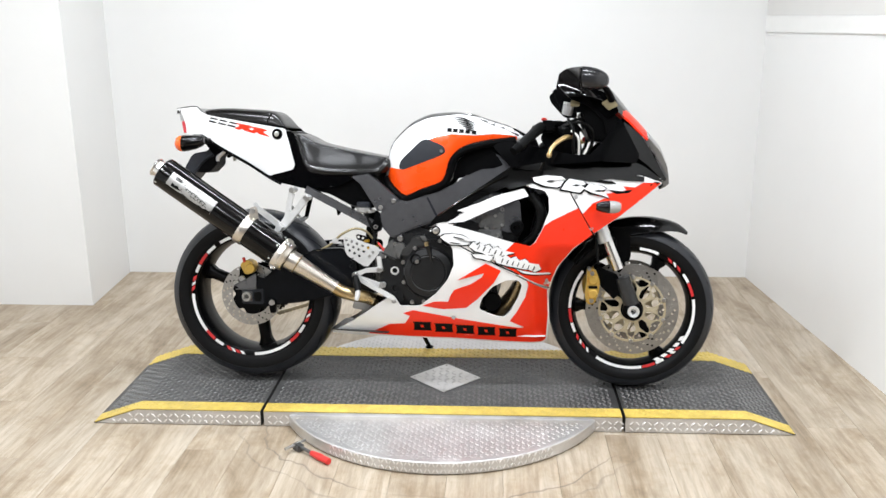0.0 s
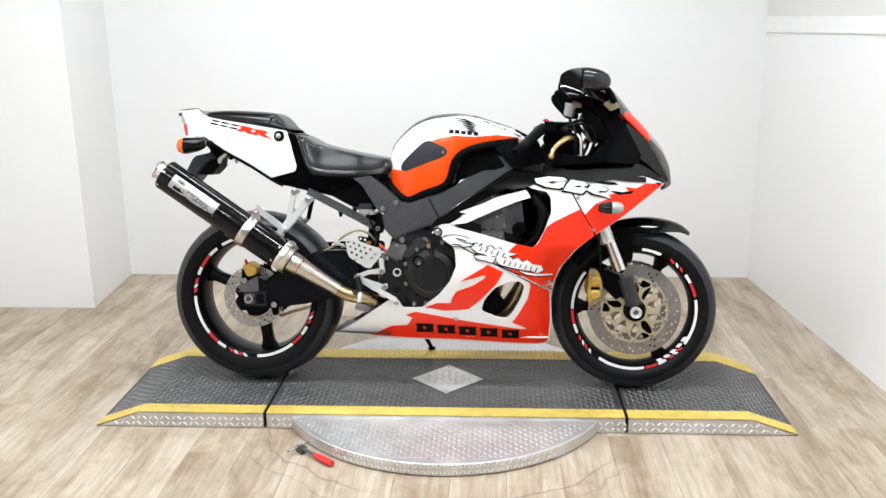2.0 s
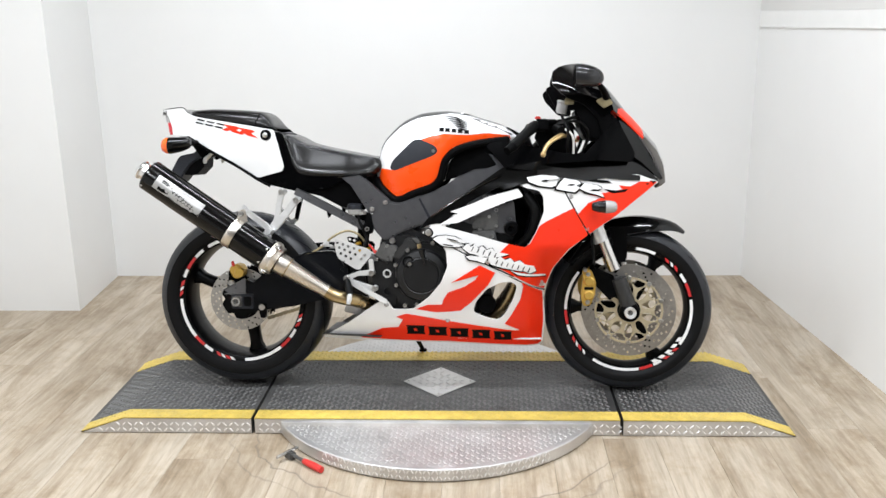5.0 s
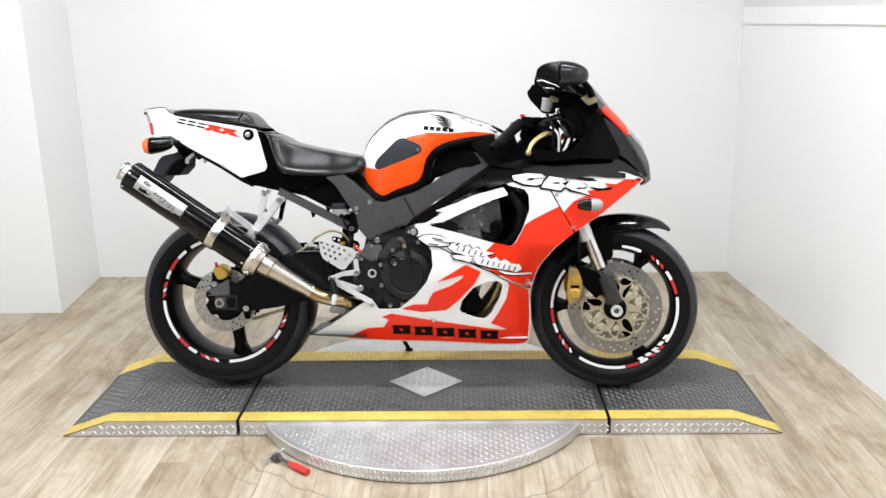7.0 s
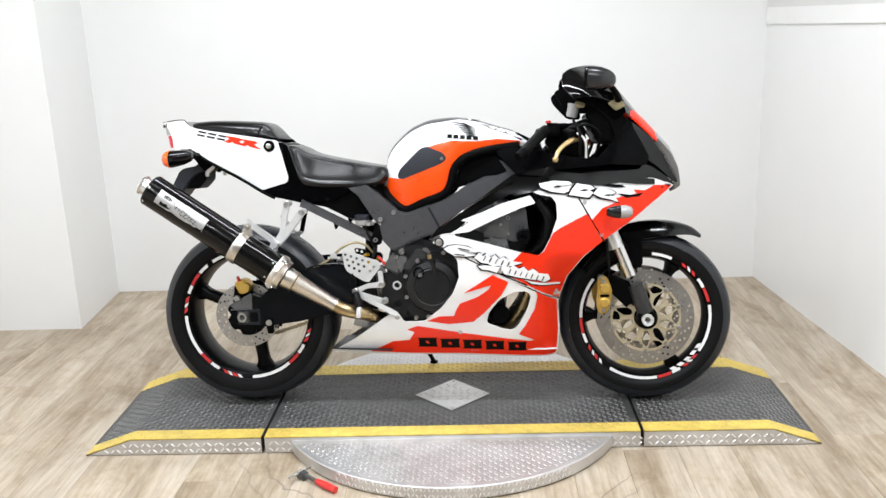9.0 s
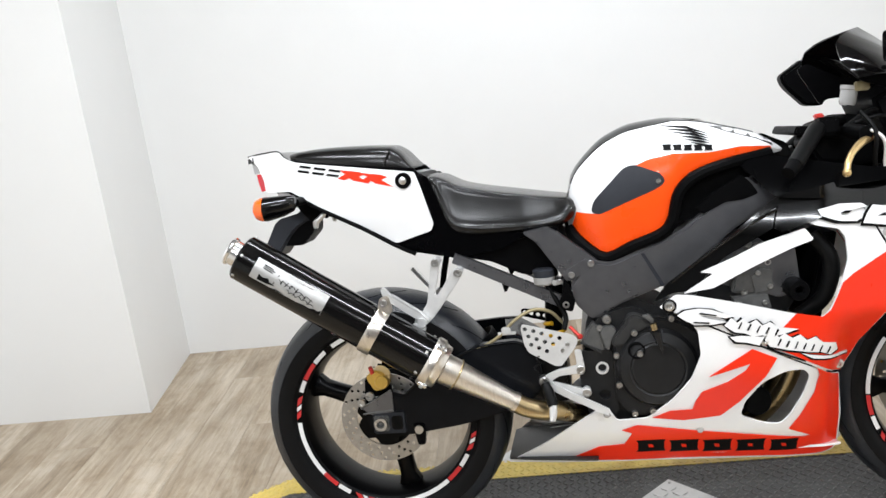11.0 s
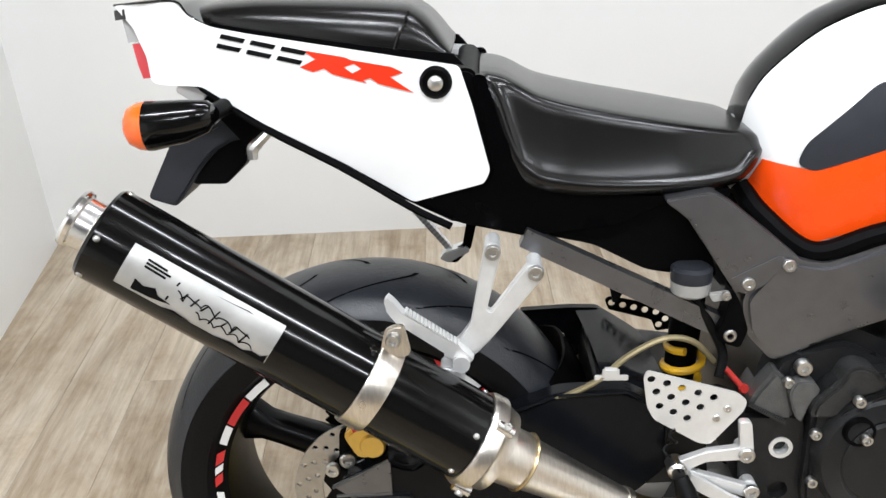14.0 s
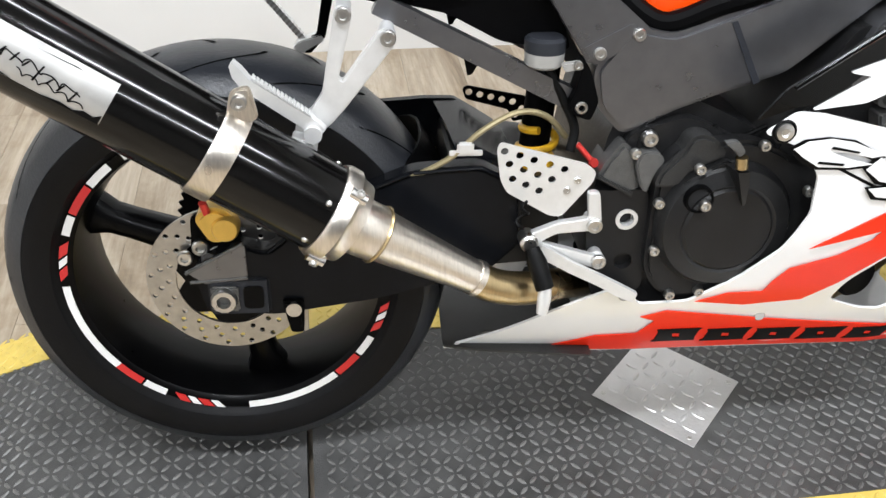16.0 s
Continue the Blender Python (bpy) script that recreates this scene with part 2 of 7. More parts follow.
M_REDLENS = surface("red_lens", (0.55, 0.03, 0.04), 0.15, coat=0.6, vary=0.08)
M_CLEAR = glass_material("clear_lens", (0.95, 0.95, 0.95), 0.04)
M_FROST = surface("frosted_clear_lens", (0.36, 0.355, 0.345), 0.25, coat=0.5, vary=0.1)
M_HEADLIGHT = surface("headlight_behind_lens", (0.15, 0.15, 0.15), 0.12, coat=0.7, vary=0.25, scale=12)
M_SMOKE = surface("dark_tinted_screen", (0.002, 0.0018, 0.0018), 0.1, spec=0.3, coat=0.3, vary=0.2)
M_YSPRING = surface("yellow_spring_paint", (0.75, 0.42, 0.02), 0.35, vary=0.1)
M_HOSE = surface("brass_braided_hose", (0.30, 0.25, 0.14), 0.4, metal=0.5, vary=0.2, scale=300)
M_CABLE = surface("black_rubber_cable", (0.003, 0.003, 0.003), 0.4, spec=0.1, vary=0.2)
M_REDALU = surface("red_anodised", (0.65, 0.05, 0.04), 0.3, metal=0.5, vary=0.1)
M_REDGRIP = surface("red_plastic_grip", (0.62, 0.03, 0.025), 0.4, vary=0.1)
M_FLUID = surface("milky_reservoir", (0.30, 0.295, 0.28), 0.35, vary=0.15)
M_COWL = surface("black_satin_cowl", (0.0012, 0.0012, 0.0014), 0.18, spec=0.05, vary=0.2, scale=40, bump=0.05, bump_scale=700)
M_MIRROR = surface("grey_black_gloss", (0.016, 0.016, 0.017), 0.22, spec=0.35, coat=0.2, vary=0.2, scale=20)
M_LAMPBODY = surface("lamp_housing_paint", (0.8, 0.8, 0.8), 0.5, vary=0.03)


# ---- mesh helpers ----
def finish(me, mat, angle=35):
    me.materials.append(mat)
    me.validate()
    me.shade_smooth()
    me.set_sharp_from_angle(angle=radians(angle))
    return me


def raw(name, verts, faces, mat, parent=None, label="", angle=35):
    me = bpy.data.meshes.new(name)
    me.from_pydata([tuple(v) for v in verts], [], faces)
    finish(me, mat, angle)
    ob = new(name, me)
    ob.parent = parent
    return tagged(ob, label)


def part(name, bm, mat, parent=None, label="", angle=35):
    bmesh.ops.recalc_face_normals(bm, faces=bm.faces)
    me = bpy.data.meshes.new(name)
    bm.to_mesh(me)
    bm.free()
    finish(me, mat, angle)
    ob = new(name, me)
    ob.parent = parent
    return tagged(ob, label)


def add_box(bm, x0, x1, y0, y1, z0, z1, bevel=0.0):
    r = bmesh.ops.create_cube(bm, size=1.0)
    for v in r["verts"]:
        v.co = Vector(((x0 + x1) / 2 + v.co.x * (x1 - x0), (y0 + y1) / 2 + v.co.y * (y1 - y0), (z0 + z1) / 2 + v.co.z * (z1 - z0)))
    if bevel:
        e = list({e for v in r["verts"] for e in v.link_edges})
        bmesh.ops.bevel(bm, geom=e, offset=bevel, segments=2, affect="EDGES")
    return bm


def box(x0, x1, y0, y1, z0, z1, bevel=0.0):
    return add_box(bmesh.new(), x0, x1, y0, y1, z0, z1, bevel)


def prism(pts, y0, y1, bevel=0.0, axis="y", segments=2):
    """A profile in x and z drawn out along y (or one in x and y along z)."""
    bm = bmesh.new()
    lift = (lambda p, d: (p[0], d, p[1])) if axis == "y" else (lambda p, d: (p[0], p[1], d))
    a = [bm.verts.new(lift(p, y0)) for p in pts]
    f = bm.faces.new(a)
    r = bmesh.ops.extrude_face_region(bm, geom=[f])
    for v in r["geom"]:
        if isinstance(v, bmesh.types.BMVert):
            if axis == "y":
                v.co.y = y1
            else:
                v.co.z = y1
    bmesh.ops.recalc_face_normals(bm, faces=bm.faces)
    if bevel:
        caps = [e for e in bm.edges if (abs((e.verts[0].co - e.verts[1].co).y) if axis == "y" else abs((e.verts[0].co - e.verts[1].co).z)) < 1e-6]
        bmesh.ops.bevel(bm, geom=caps, offset=bevel, segments=segments, affect="EDGES", clamp_overlap=True)
    return bm


def smooth_line(pts, n=8):
    """A smooth line through the points."""
    p = [Vector(q) for q in pts]
    if len(p) < 3:
        return p
    p = [2 * p[0] - p[1]] + p + [2 * p[-1] - p[-2]]
    out = []
    for i in range(1, len(p) - 2):
        a, b, c, d = p[i - 1 : i + 3]
        for k in range(n):
            t = k / n
            out.append(0.5 * (2 * b + (c - a) * t + (2 * a - 5 * b + 4 * c - d) * t * t + (3 * b - a - 3 * c + d) * t**3))
    return out + [p[-2]]


def round_corners(pts, r=0.006, n=3):
    """An outline with its corners cut round."""
    out, m = [], len(pts)
    for i in range(m):
        a, b, c = Vector(pts[i - 1]), Vector(pts[i]), Vector(pts[(i + 1) % m])
        u, v = a - b, c - b
        d = min(r, 0.45 * u.length, 0.45 * v.length)
        s, e = b + u.normalized() * d, b + v.normalized() * d
        for k in range(n + 1):
            t = k / n
            q = (1 - t) ** 2 * s + 2 * t * (1 - t) * b + t * t * e
            out.append((q.x, q.y))
    return out


def tube(pts, radius, segs=12, n=6, smooth=True, cap=True):
    """A round bar along a line; radius one number, or one for each point."""
    line = smooth_line(pts, n) if smooth else [Vector(q) for q in pts]
    rs = list(radius) if isinstance(radius, (list, tuple)) else [radius] * len(pts)
    m = len(line)
    bm, rings, up = bmesh.new(), [], None
    for i, q in enumerate(line):
        d = (line[min(i + 1, m - 1)] - line[max(i - 1, 0)]).normalized()
        if up is None:
            up = d.orthogonal().normalized()
        up = (up - d * up.dot(d)).normalized()
        side = d.cross(up)
        f = i / (m - 1) * (len(rs) - 1)
        k = min(int(f), len(rs) - 2) if len(rs) > 1 else 0
        r = rs[k] + (rs[min(k + 1, len(rs) - 1)] - rs[k]) * (f - k)
        rings.append([bm.verts.new(q + r * (math.cos(a) * up + math.sin(a) * side)) for a in (2 * math.pi * j / segs for j in range(segs))])
    for a, b in zip(rings, rings[1:]):
        for j in range(segs):
            bm.faces.new((a[j], a[(j + 1) % segs], b[(j + 1) % segs], b[j]))
    if cap:
        bm.faces.new(rings[0][::-1])
        bm.faces.new(rings[-1])
    return bm


def lathe(profile, origin, axis, segs=32, closed=False, bm=None):
    """A profile of (radius, along) turned about an axis through origin."""
    bm = bm or bmesh.new()
    d = Vector(axis).normalized()
    u = d.orthogonal().normalized()
    w = d.cross(u)
    o = Vector(origin)
    rings = []
    for r, h in profile:
        if r < 1e-6:
            rings.append([bm.verts.new(o + d * h)] * segs)
        else:
            rings.append([bm.verts.new(o + d * h + r * (math.cos(a) * u + math.sin(a) * w)) for a in (2 * math.pi * j / segs for j in range(segs))])
    pairs = list(zip(rings, rings[1:])) + ([(rings[-1], rings[0])] if closed else [])
    for a, b in pairs:
        for j in range(segs):
            k = (j + 1) % segs
            q = []
            for v in (a[j], a[k], b[k], b[j]):
                if v not in q:
                    q.append(v)
            if len(q) > 2:
                bm.faces.new(q)
    return bm


def bolt(name, at, axis, r, mat, parent, h=0.006):
    """A socket-head bolt with a sunken hexagon."""
    return part(name, lathe([(r, 0), (r, h * 0.75), (r * 0.85, h), (r * 0.52, h), (r * 0.45, h * 0.4), (0, h * 0.4)], at, axis, 14), mat, parent)


def inside(p, poly):
    x, y = p
    hit, j = False, len(poly) - 1
    for i in range(len(poly)):
        (xi, yi), (xj, yj) = poly[i], poly[j]
        if (yi > y) != (yj > y) and x < (xj - xi) * (y - yi) / (yj - yi) + xi:
            hit = not hit
        j = i
    return hit


def resample(poly, step):
    out = []
    for i, a in enumerate(poly):
        b = poly[(i + 1) % len(poly)]
        d = math.hypot(b[0] - a[0], b[1] - a[1])
        k = max(1, int(d / step))
        out += [(a[0] + (b[0] - a[0]) * j / k, a[1] + (b[1] - a[1]) * j / k) for j in range(k)]
    return out


def panel(outline, reach, thick=0.003, holes=(), step=0.02, side=-1):
    """A moulded sheet: an outline in x and z, pushed out sideways by reach(x, z), with thickness and openings."""
    from mathutils.geometry import delaunay_2d_cdt

    loops = [resample(outline, step)] + [resample(h, step * 0.7) for h in holes]
    pts, edges = [], []
    for lp in loops:
        s = len(pts)
        pts += lp
        edges += [(s + i, s + (i + 1) % len(lp)) for i in range(len(lp))]
    rim = np.array(pts)
    x0, z0 = rim.min(0)
    x1, z1 = rim.max(0)
    for i in range(int((x1 - x0) / step) + 1):
        for k in range(int((z1 - z0) / step) + 1):
            q = (x0 + (i + 0.5 + 0.25 * (k % 2)) * step, z0 + (k + 0.5) * step)
            if inside(q, loops[0]) and not any(inside(q, h) for h in loops[1:]) and ((rim - q) ** 2).sum(1).min() > (0.45 * step) ** 2:
                pts.append(q)
    vs, _, fs, *_ = delaunay_2d_cdt([Vector(p) for p in pts], edges, [], 0, 1e-6)
    keep = []
    for f in fs:
        c = sum((vs[i] for i in f), Vector((0, 0))) / len(f)
        if inside(c, loops[0]) and not any(inside(c, h) for h in loops[1:]):
            keep.append(f)
    bm = bmesh.new()
    out = [bm.verts.new((v.x, side * reach(v.x, v.y), v.y)) for v in vs]
    for f in keep:
        try:
            bm.faces.new([out[i] for i in f])
        except ValueError:
            pass
    for v in [v for v in bm.verts if not v.link_faces]:
        bm.verts.remove(v)
    front = list(bm.faces)
    if front[0].normal.length == 0:
        bm.normal_update()
    bmesh.ops.recalc_face_normals(bm, faces=front)
    bm.normal_update()
    if sum(f.normal.y for f in bm.faces) * side < 0:
        bmesh.ops.reverse_faces(bm, faces=front)
        bm.normal_update()
    twin = {v: bm.verts.new(v.co - v.normal * thick) for v in list(bm.verts)}
    border = [e for e in bm.edges if e.is_boundary]
    for f in front:
        bm.faces.new([twin[v] for v in reversed(f.verts)])
    for e in border:
        a, b = e.verts
        f = e.link_faces[0]
        lp = [l for l in f.loops if l.edge == e][0]
        a, b = lp.vert, lp.link_loop_next.vert
        bm.faces.new((b, a, twin[a], twin[b]))
    return bm


def loft(sections, cap=True):
    """Skin over closed sections with the same number of points."""
    bm = bmesh.new()
    rings = [[bm.verts.new(p) for p in s] for s in sections]
    n = len(rings[0])
    for a, b in zip(rings, rings[1:]):
        for j in range(n):
            bm.faces.new((a[j], a[(j + 1) % n], b[(j + 1) % n], b[j]))
    if cap:
        bm.faces.new(rings[0][::-1])
        bm.faces.new(rings[-1])
    return bm


def lerp_table(table, x):
    """A smooth value from rows of (x, value), without overshoot."""
    n = len(table)
    if x <= table[0][0]:
        return table[0][1]
    if x >= table[-1][0]:
        return table[-1][1]
    i = max(k for k in range(n - 1) if table[k][0] <= x)

    def rise(k):
        return (table[k + 1][1] - table[k][1]) / (table[k + 1][0] - table[k][0])

    def slope(k):
        if k == 0 or k == n - 1:
            return rise(min(k, n - 2))
        p, q = rise(k - 1), rise(k)
        return 0.0 if p * q <= 0 else 2 * p * q / (p + q)

    (xa, va), (xb, vb) = table[i], table[i + 1]
    h = xb - xa
    t = (x - xa) / h
    return (1 + 2 * t) * (1 - t) ** 2 * va + t * (1 - t) ** 2 * h * slope(i) + t * t * (3 - 2 * t) * vb + t * t * (t - 1) * h * slope(i + 1)

# ---- the room ----
WALL_TOP = 2.9


def structure(ob, label, category):
    return tagged(ob, label, category, kind="structure")


floor = structure(part("floor", box(-2.6, 2.3, -2.6, 5.0, -0.12, -0.006), M_SUBFLOOR), "wood-look vinyl plank floor with pale oak grain", "floor")
wall_back = structure(part("wall_back", box(-2.6, 1.9, 4.69, 4.85, 0, WALL_TOP), M_WALL), "plain white painted back wall", "wall")
pillar = structure(part("pillar", prism([(-2.55, 4.10), (-1.79, 4.10), (-1.835, 4.69), (-2.55, 4.69)], 0, WALL_TOP, axis="z"), M_WALL), "white painted boxed-out pillar in the corner", "pillar")
wall_left = structure(part("wall_left", box(-2.6, -2.41, -2.6, 4.099, 0, WALL_TOP), M_WALL), "plain white painted side wall", "wall")
wall_right = structure(part("wall_right", prism([(1.597, 4.69), (2.14, -2.6), (2.3, -2.6), (1.9, 4.69)], 0, WALL_TOP, axis="z"), M_WALL), "plain white painted side wall", "wall")
# Unseen wall added behind the viewpoint; its dark grey darkens gloss reflections.
wall_front = structure(part("wall_front", box(-2.41, 2.14, -2.6, -2.45, 0, WALL_TOP), M_FAR), "unseen dark grey wall added to close the room and darken reflections", "wall")
ceiling = structure(part("ceiling", box(-2.6, 2.3, -2.6, 4.85, WALL_TOP, WALL_TOP + 0.1), M_CEIL), "grey painted ceiling", "ceiling")
trim = structure(part("trim", loft([[(1.590, 4.68, 1.305), (1.605, 4.68, 1.305), (1.605, 4.68, 1.385), (1.590, 4.68, 1.385)], [(1.711, 3.05, 1.335), (1.726, 3.05, 1.335), (1.726, 3.05, 1.40), (1.711, 3.05, 1.40)]]), M_TRIM), "white painted rail board along the wall", "trim")

# The wall above the rail board is a little greyer than the rest.
upper = structure(part("wall_right_upper", loft([[(1.593, 4.68, 1.386), (1.62, 4.68, 1.386), (1.62, 4.68, WALL_TOP), (1.593, 4.68, WALL_TOP)], [(1.715, 3.03, 1.401), (1.745, 3.03, 1.401), (1.745, 3.03, WALL_TOP), (1.715, 3.03, WALL_TOP)]]), M_UPPER), "grey-beige wall above the rail board", "wall")

# Tubes on the ceiling light the room.
for lx, ly in ((-1.1, 2.2), (0.75, 2.2), (-1.1, 0.2), (0.75, 0.2), (-0.2, 3.6)):
    fixture = new("ceiling_light")
    fixture.location = (lx, ly, WALL_TOP - 0.06)
    tagged(fixture, "white fluorescent tube fitting fixed to the ceiling", "ceiling light", "tube lights on the ceiling")
    part("housing", box(-0.62, 0.62, -0.09, 0.09, 0.0, 0.06, 0.006), M_LAMPBODY, fixture)
    area_lamp(lx, ly, WALL_TOP - 0.075, 1.2, 0.10, LAMP_POWER * (0.62 if ly > 3 else 0.98 if lx > 0 else 1.14))

# ---- the turntable lift ----
PT, Y0, Y1 = 0.058, 2.80, 3.41
SEAM_L, SEAM_R, END_L, END_R, RAMP = -0.600, 0.672, -1.215, 1.262, 0.16


def tread_lugs(area, pitch, length, width, height, top, bounds):
    """Raised lozenge lugs in alternating directions over an area; top(x, y) gives the height of the sheet."""
    x0, x1, y0, y1 = bounds
    verts, faces = [], []
    for i in range(int((x1 - x0) / pitch) + 1):
        for k in range(int((y1 - y0) / pitch) + 1):
            cx, cy = x0 + (i + 0.5) * pitch, y0 + (k + 0.5) * pitch
            if not area(cx, cy):
                continue
            a = radians(45 if (i + k) % 2 else -45)
            ux, uy = math.cos(a), math.sin(a)
            s = len(verts)
            for du, dv, h in ((-1, 0, 0), (-0.45, -1, 0), (0.45, -1, 0), (1, 0, 0), (0.45, 1, 0), (-0.45, 1, 0), (-0.6, 0, 1), (0, -0.45, 1), (0.6, 0, 1), (0, 0.45, 1)):
                px = cx + ux * du * length / 2 - uy * dv * width / 2
                py = cy + uy * du * length / 2 + ux * dv * width / 2
                verts.append((px, py, top(px, py) + (height if h else -0.0004)))
            for f in ((6, 7, 8, 9), (0, 1, 7, 6), (1, 2, 7), (2, 3, 8, 7), (3, 4, 9, 8), (4, 5, 9), (5, 0, 6, 9)):
                faces.append([s + q for q in f])
    return verts, faces


lift = new("motorcycle_lift")
lift.location = (0, 0, 0)
tagged(lift, "low tread-plate turntable with black deck and yellow edges on the floor", "turntable")


def deck_top(x, y):
    if x < END_L + RAMP:
        return 0.004 + (PT - 0.004) * max(0.0, (x - END_L) / RAMP)
    if x > END_R - RAMP:
        return 0.004 + (PT - 0.004) * max(0.0, (END_R - x) / RAMP)
    return PT


def deck_section(name, prof):
    b = prism(prof, Y0, Y1, 0.0015)
    return part(name, b, M_MAT, lift, "black painted tread-plate deck")


deck_section("deck", [(SEAM_L + 0.005, 0.002), (SEAM_R - 0.005, 0.002), (SEAM_R - 0.005, PT), (SEAM_L + 0.005, PT)])
deck_section("ramp", [(END_L, 0.001), (SEAM_L - 0.005, 0.001), (SEAM_L - 0.005, PT), (END_L + RAMP, PT), (END_L, 0.004)])
deck_section("ramp", [(END_R, 0.001), (END_R, 0.004), (END_R - RAMP, PT), (SEAM_R + 0.005, PT), (SEAM_R + 0.005, 0.001)])

DIA = (0.035, 3.118, 0.137)


def on_deck(x, y):
    if abs(x - SEAM_L) < 0.02 or abs(x - SEAM_R) < 0.02 or not (END_L + 0.012 < x < END_R - 0.012):
        return False
    return abs(x - DIA[0]) + abs(y - DIA[1]) > DIA[2] + 0.015


v, f = tread_lugs(on_deck, 0.0188, 0.0220, 0.0070, 0.0024, deck_top, (END_L, END_R, Y0 + 0.066, Y1 - 0.087))
tagged(raw("tread", v, f, M_LUG, lift, "raised lozenge treads"), kind="stuff")


def strip(name, x0, x1, y0, y1, mat, lift_by=0.0026):
    """Tape that follows the deck."""
    xs = sorted({x0, x1, *[q for q in (END_L + RAMP, END_R - RAMP) if x0 < q < x1]})
    vs, fs = [], []
    for x in xs:
        z = deck_top(x, 0)
        vs += [(x, y0, z + lift_by), (x, y1, z + lift_by), (x, y1, z - 0.001), (x, y0, z - 0.001)]
    for i in range(len(xs) - 1):
        a, b = 4 * i, 4 * i + 4
        fs += [(a, b, b + 1, a + 1), (a + 3, a + 2, b + 2, b + 3), (a, a + 3, b + 3, b), (a + 1, b + 1, b + 2, a + 2)]
    fs += [(0, 1, 2, 3), (len(vs) - 4, len(vs) - 1, len(vs) - 2, len(vs) - 3)]
    return raw(name, vs, fs, mat, lift, "yellow safety edge strip")


for a, b in ((END_L + 0.004, SEAM_L - 0.006), (SEAM_L + 0.006, SEAM_R - 0.006), (SEAM_R + 0.006, END_R - 0.004)):
    strip("edge_strip", a, b, Y0 - 0.002, Y0 + 0.062, M_YELLOW)
    strip("edge_strip", a, b, Y1 - 0.085, Y1 + 0.002, M_YELLOW)

v, f = tread_lugs(lambda x, y: (y < Y0 + 0.056 or y > Y1 - 0.078) and abs(x - SEAM_L) > 0.02 and abs(x - SEAM_R) > 0.02, 0.0188, 0.0220, 0.0070, 0.0016, lambda x, y: deck_top(x, y) + 0.0026, (END_L + 0.012, END_R - 0.012, Y0 + 0.004, Y1 - 0.002))
tagged(raw("tread", v, f, M_YELLOW, lift, "yellow lozenge treads"), kind="stuff")

# Bright skirts on the front and back faces.
for y, s in ((Y0, -1), (Y1, 1)):
    for prof in ([(END_L + 0.012, 0.003), (SEAM_L - 0.006, 0.003), (SEAM_L - 0.006, PT - 0.003), (END_L + RAMP, PT - 0.003)],
                 [(SEAM_L + 0.006, 0.003), (SEAM_R - 0.006, 0.003), (SEAM_R - 0.006, PT - 0.003), (SEAM_L + 0.006, PT - 0.003)],
                 [(SEAM_R + 0.006, 0.003), (END_R - 0.012, 0.003), (END_R - RAMP, PT - 0.003), (SEAM_R + 0.006, PT - 0.003)]):
        skirt = part("skirt", prism(prof, y, y + s * 0.0025), M_PLATE, lift, "bright aluminium tread-plate skirt")
        if s < 0:
            xs = [p[0] for p in prof]
            v, f = tread_lugs(lambda x, q: deck_top(x, 0) > q + 0.008, 0.021, 0.022, 0.006, 0.0018, lambda x, q: 0, (min(xs) + 0.01, max(xs) - 0.01, 0.004, PT - 0.004))
            v = [(p[0], y - 0.0025 - p[2], p[1]) for p in v]
            tagged(raw("tread", v, [q[::-1] for q in f], M_PLATELUG, skirt), kind="stuff")

# The round turntable below, its rim and its treads.
CX, CY, CR, CT = 0.035, 3.085, 0.610, 0.046
disc = part("turntable_disc", lathe([(0, 0.002), (CR - 0.004, 0.002), (CR, 0.006), (CR, CT - 0.003), (CR - 0.003, CT), (0, CT)], (CX, CY, 0), (0, 0, 1), 96), M_PLATE, lift, "bright aluminium tread-plate disc")
v, f = tread_lugs(lambda x, y: math.hypot(x - CX, y - CY) < CR - 0.02 and (y < Y0 - 0.015 or y > Y1 + 0.015), 0.0170, 0.0185, 0.0052, 0.0012, lambda x, y: CT, (CX - CR, CX + CR, CY - CR, CY + CR))
tagged(raw("tread", v, f, M_PLATE, disc), kind="stuff")
lv, lf = tread_lugs(lambda x, y: True, 0.021, 0.022, 0.006, 0.0018, lambda x, y: 0, (-2.2, -0.9, 0.004, CT - 0.002))
rv = [(CX + (CR + p[2]) * math.cos(p[0] * 1.0), CY + (CR + p[2]) * math.sin(p[0] * 1.0), p[1]) for p in lv]
tagged(raw("tread", rv, lf, M_PLATELUG, disc), kind="stuff")

# The bright inspection plate set cornerwise in the deck.
d, (px, py) = DIA[2], DIA[:2]
hatch = part("hatch_plate", prism([(px - d, py), (px, py - d), (px + d, py), (px, py + d)], PT + 0.0005, PT + 0.0034, 0.001, axis="z"), M_PLATE, lift, "bright square tread-plate hatch")
v, f = tread_lugs(lambda x, y: abs(x - px) + abs(y - py) < d - 0.022, 0.026, 0.028, 0.0075, 0.0018, lambda x, y: PT + 0.0034, (px - d, px + d, py - d, py + d))
tagged(raw("tread", v, f, M_PLATE, hatch), kind="stuff")
for sx, sy in ((-1, 0), (1, 0), (0, -1), (0, 1)):
    bolt("screw", (px + sx * (d - 0.02), py + sy * (d - 0.02), PT + 0.0034), (0, 0, 1), 0.004, M_BOLT, hatch, 0.002)

# ---- the motorcycle: x forward from the rear axle, y to its left, z up from the deck ----
bike = new("motorcycle")
bike.matrix_world = pose(-0.682, 3.152, PT + 0.0035, 0, 0, -3.15) @ pose(0, 0, 0, -9.0, 0, 0)
bike.scale = (1.005, 1.03, 0.997)
tagged(bike, "white, red and black sport motorcycle leaning on its side stand", "motorcycle")

LEFT_RIGHT = (-1, 1)


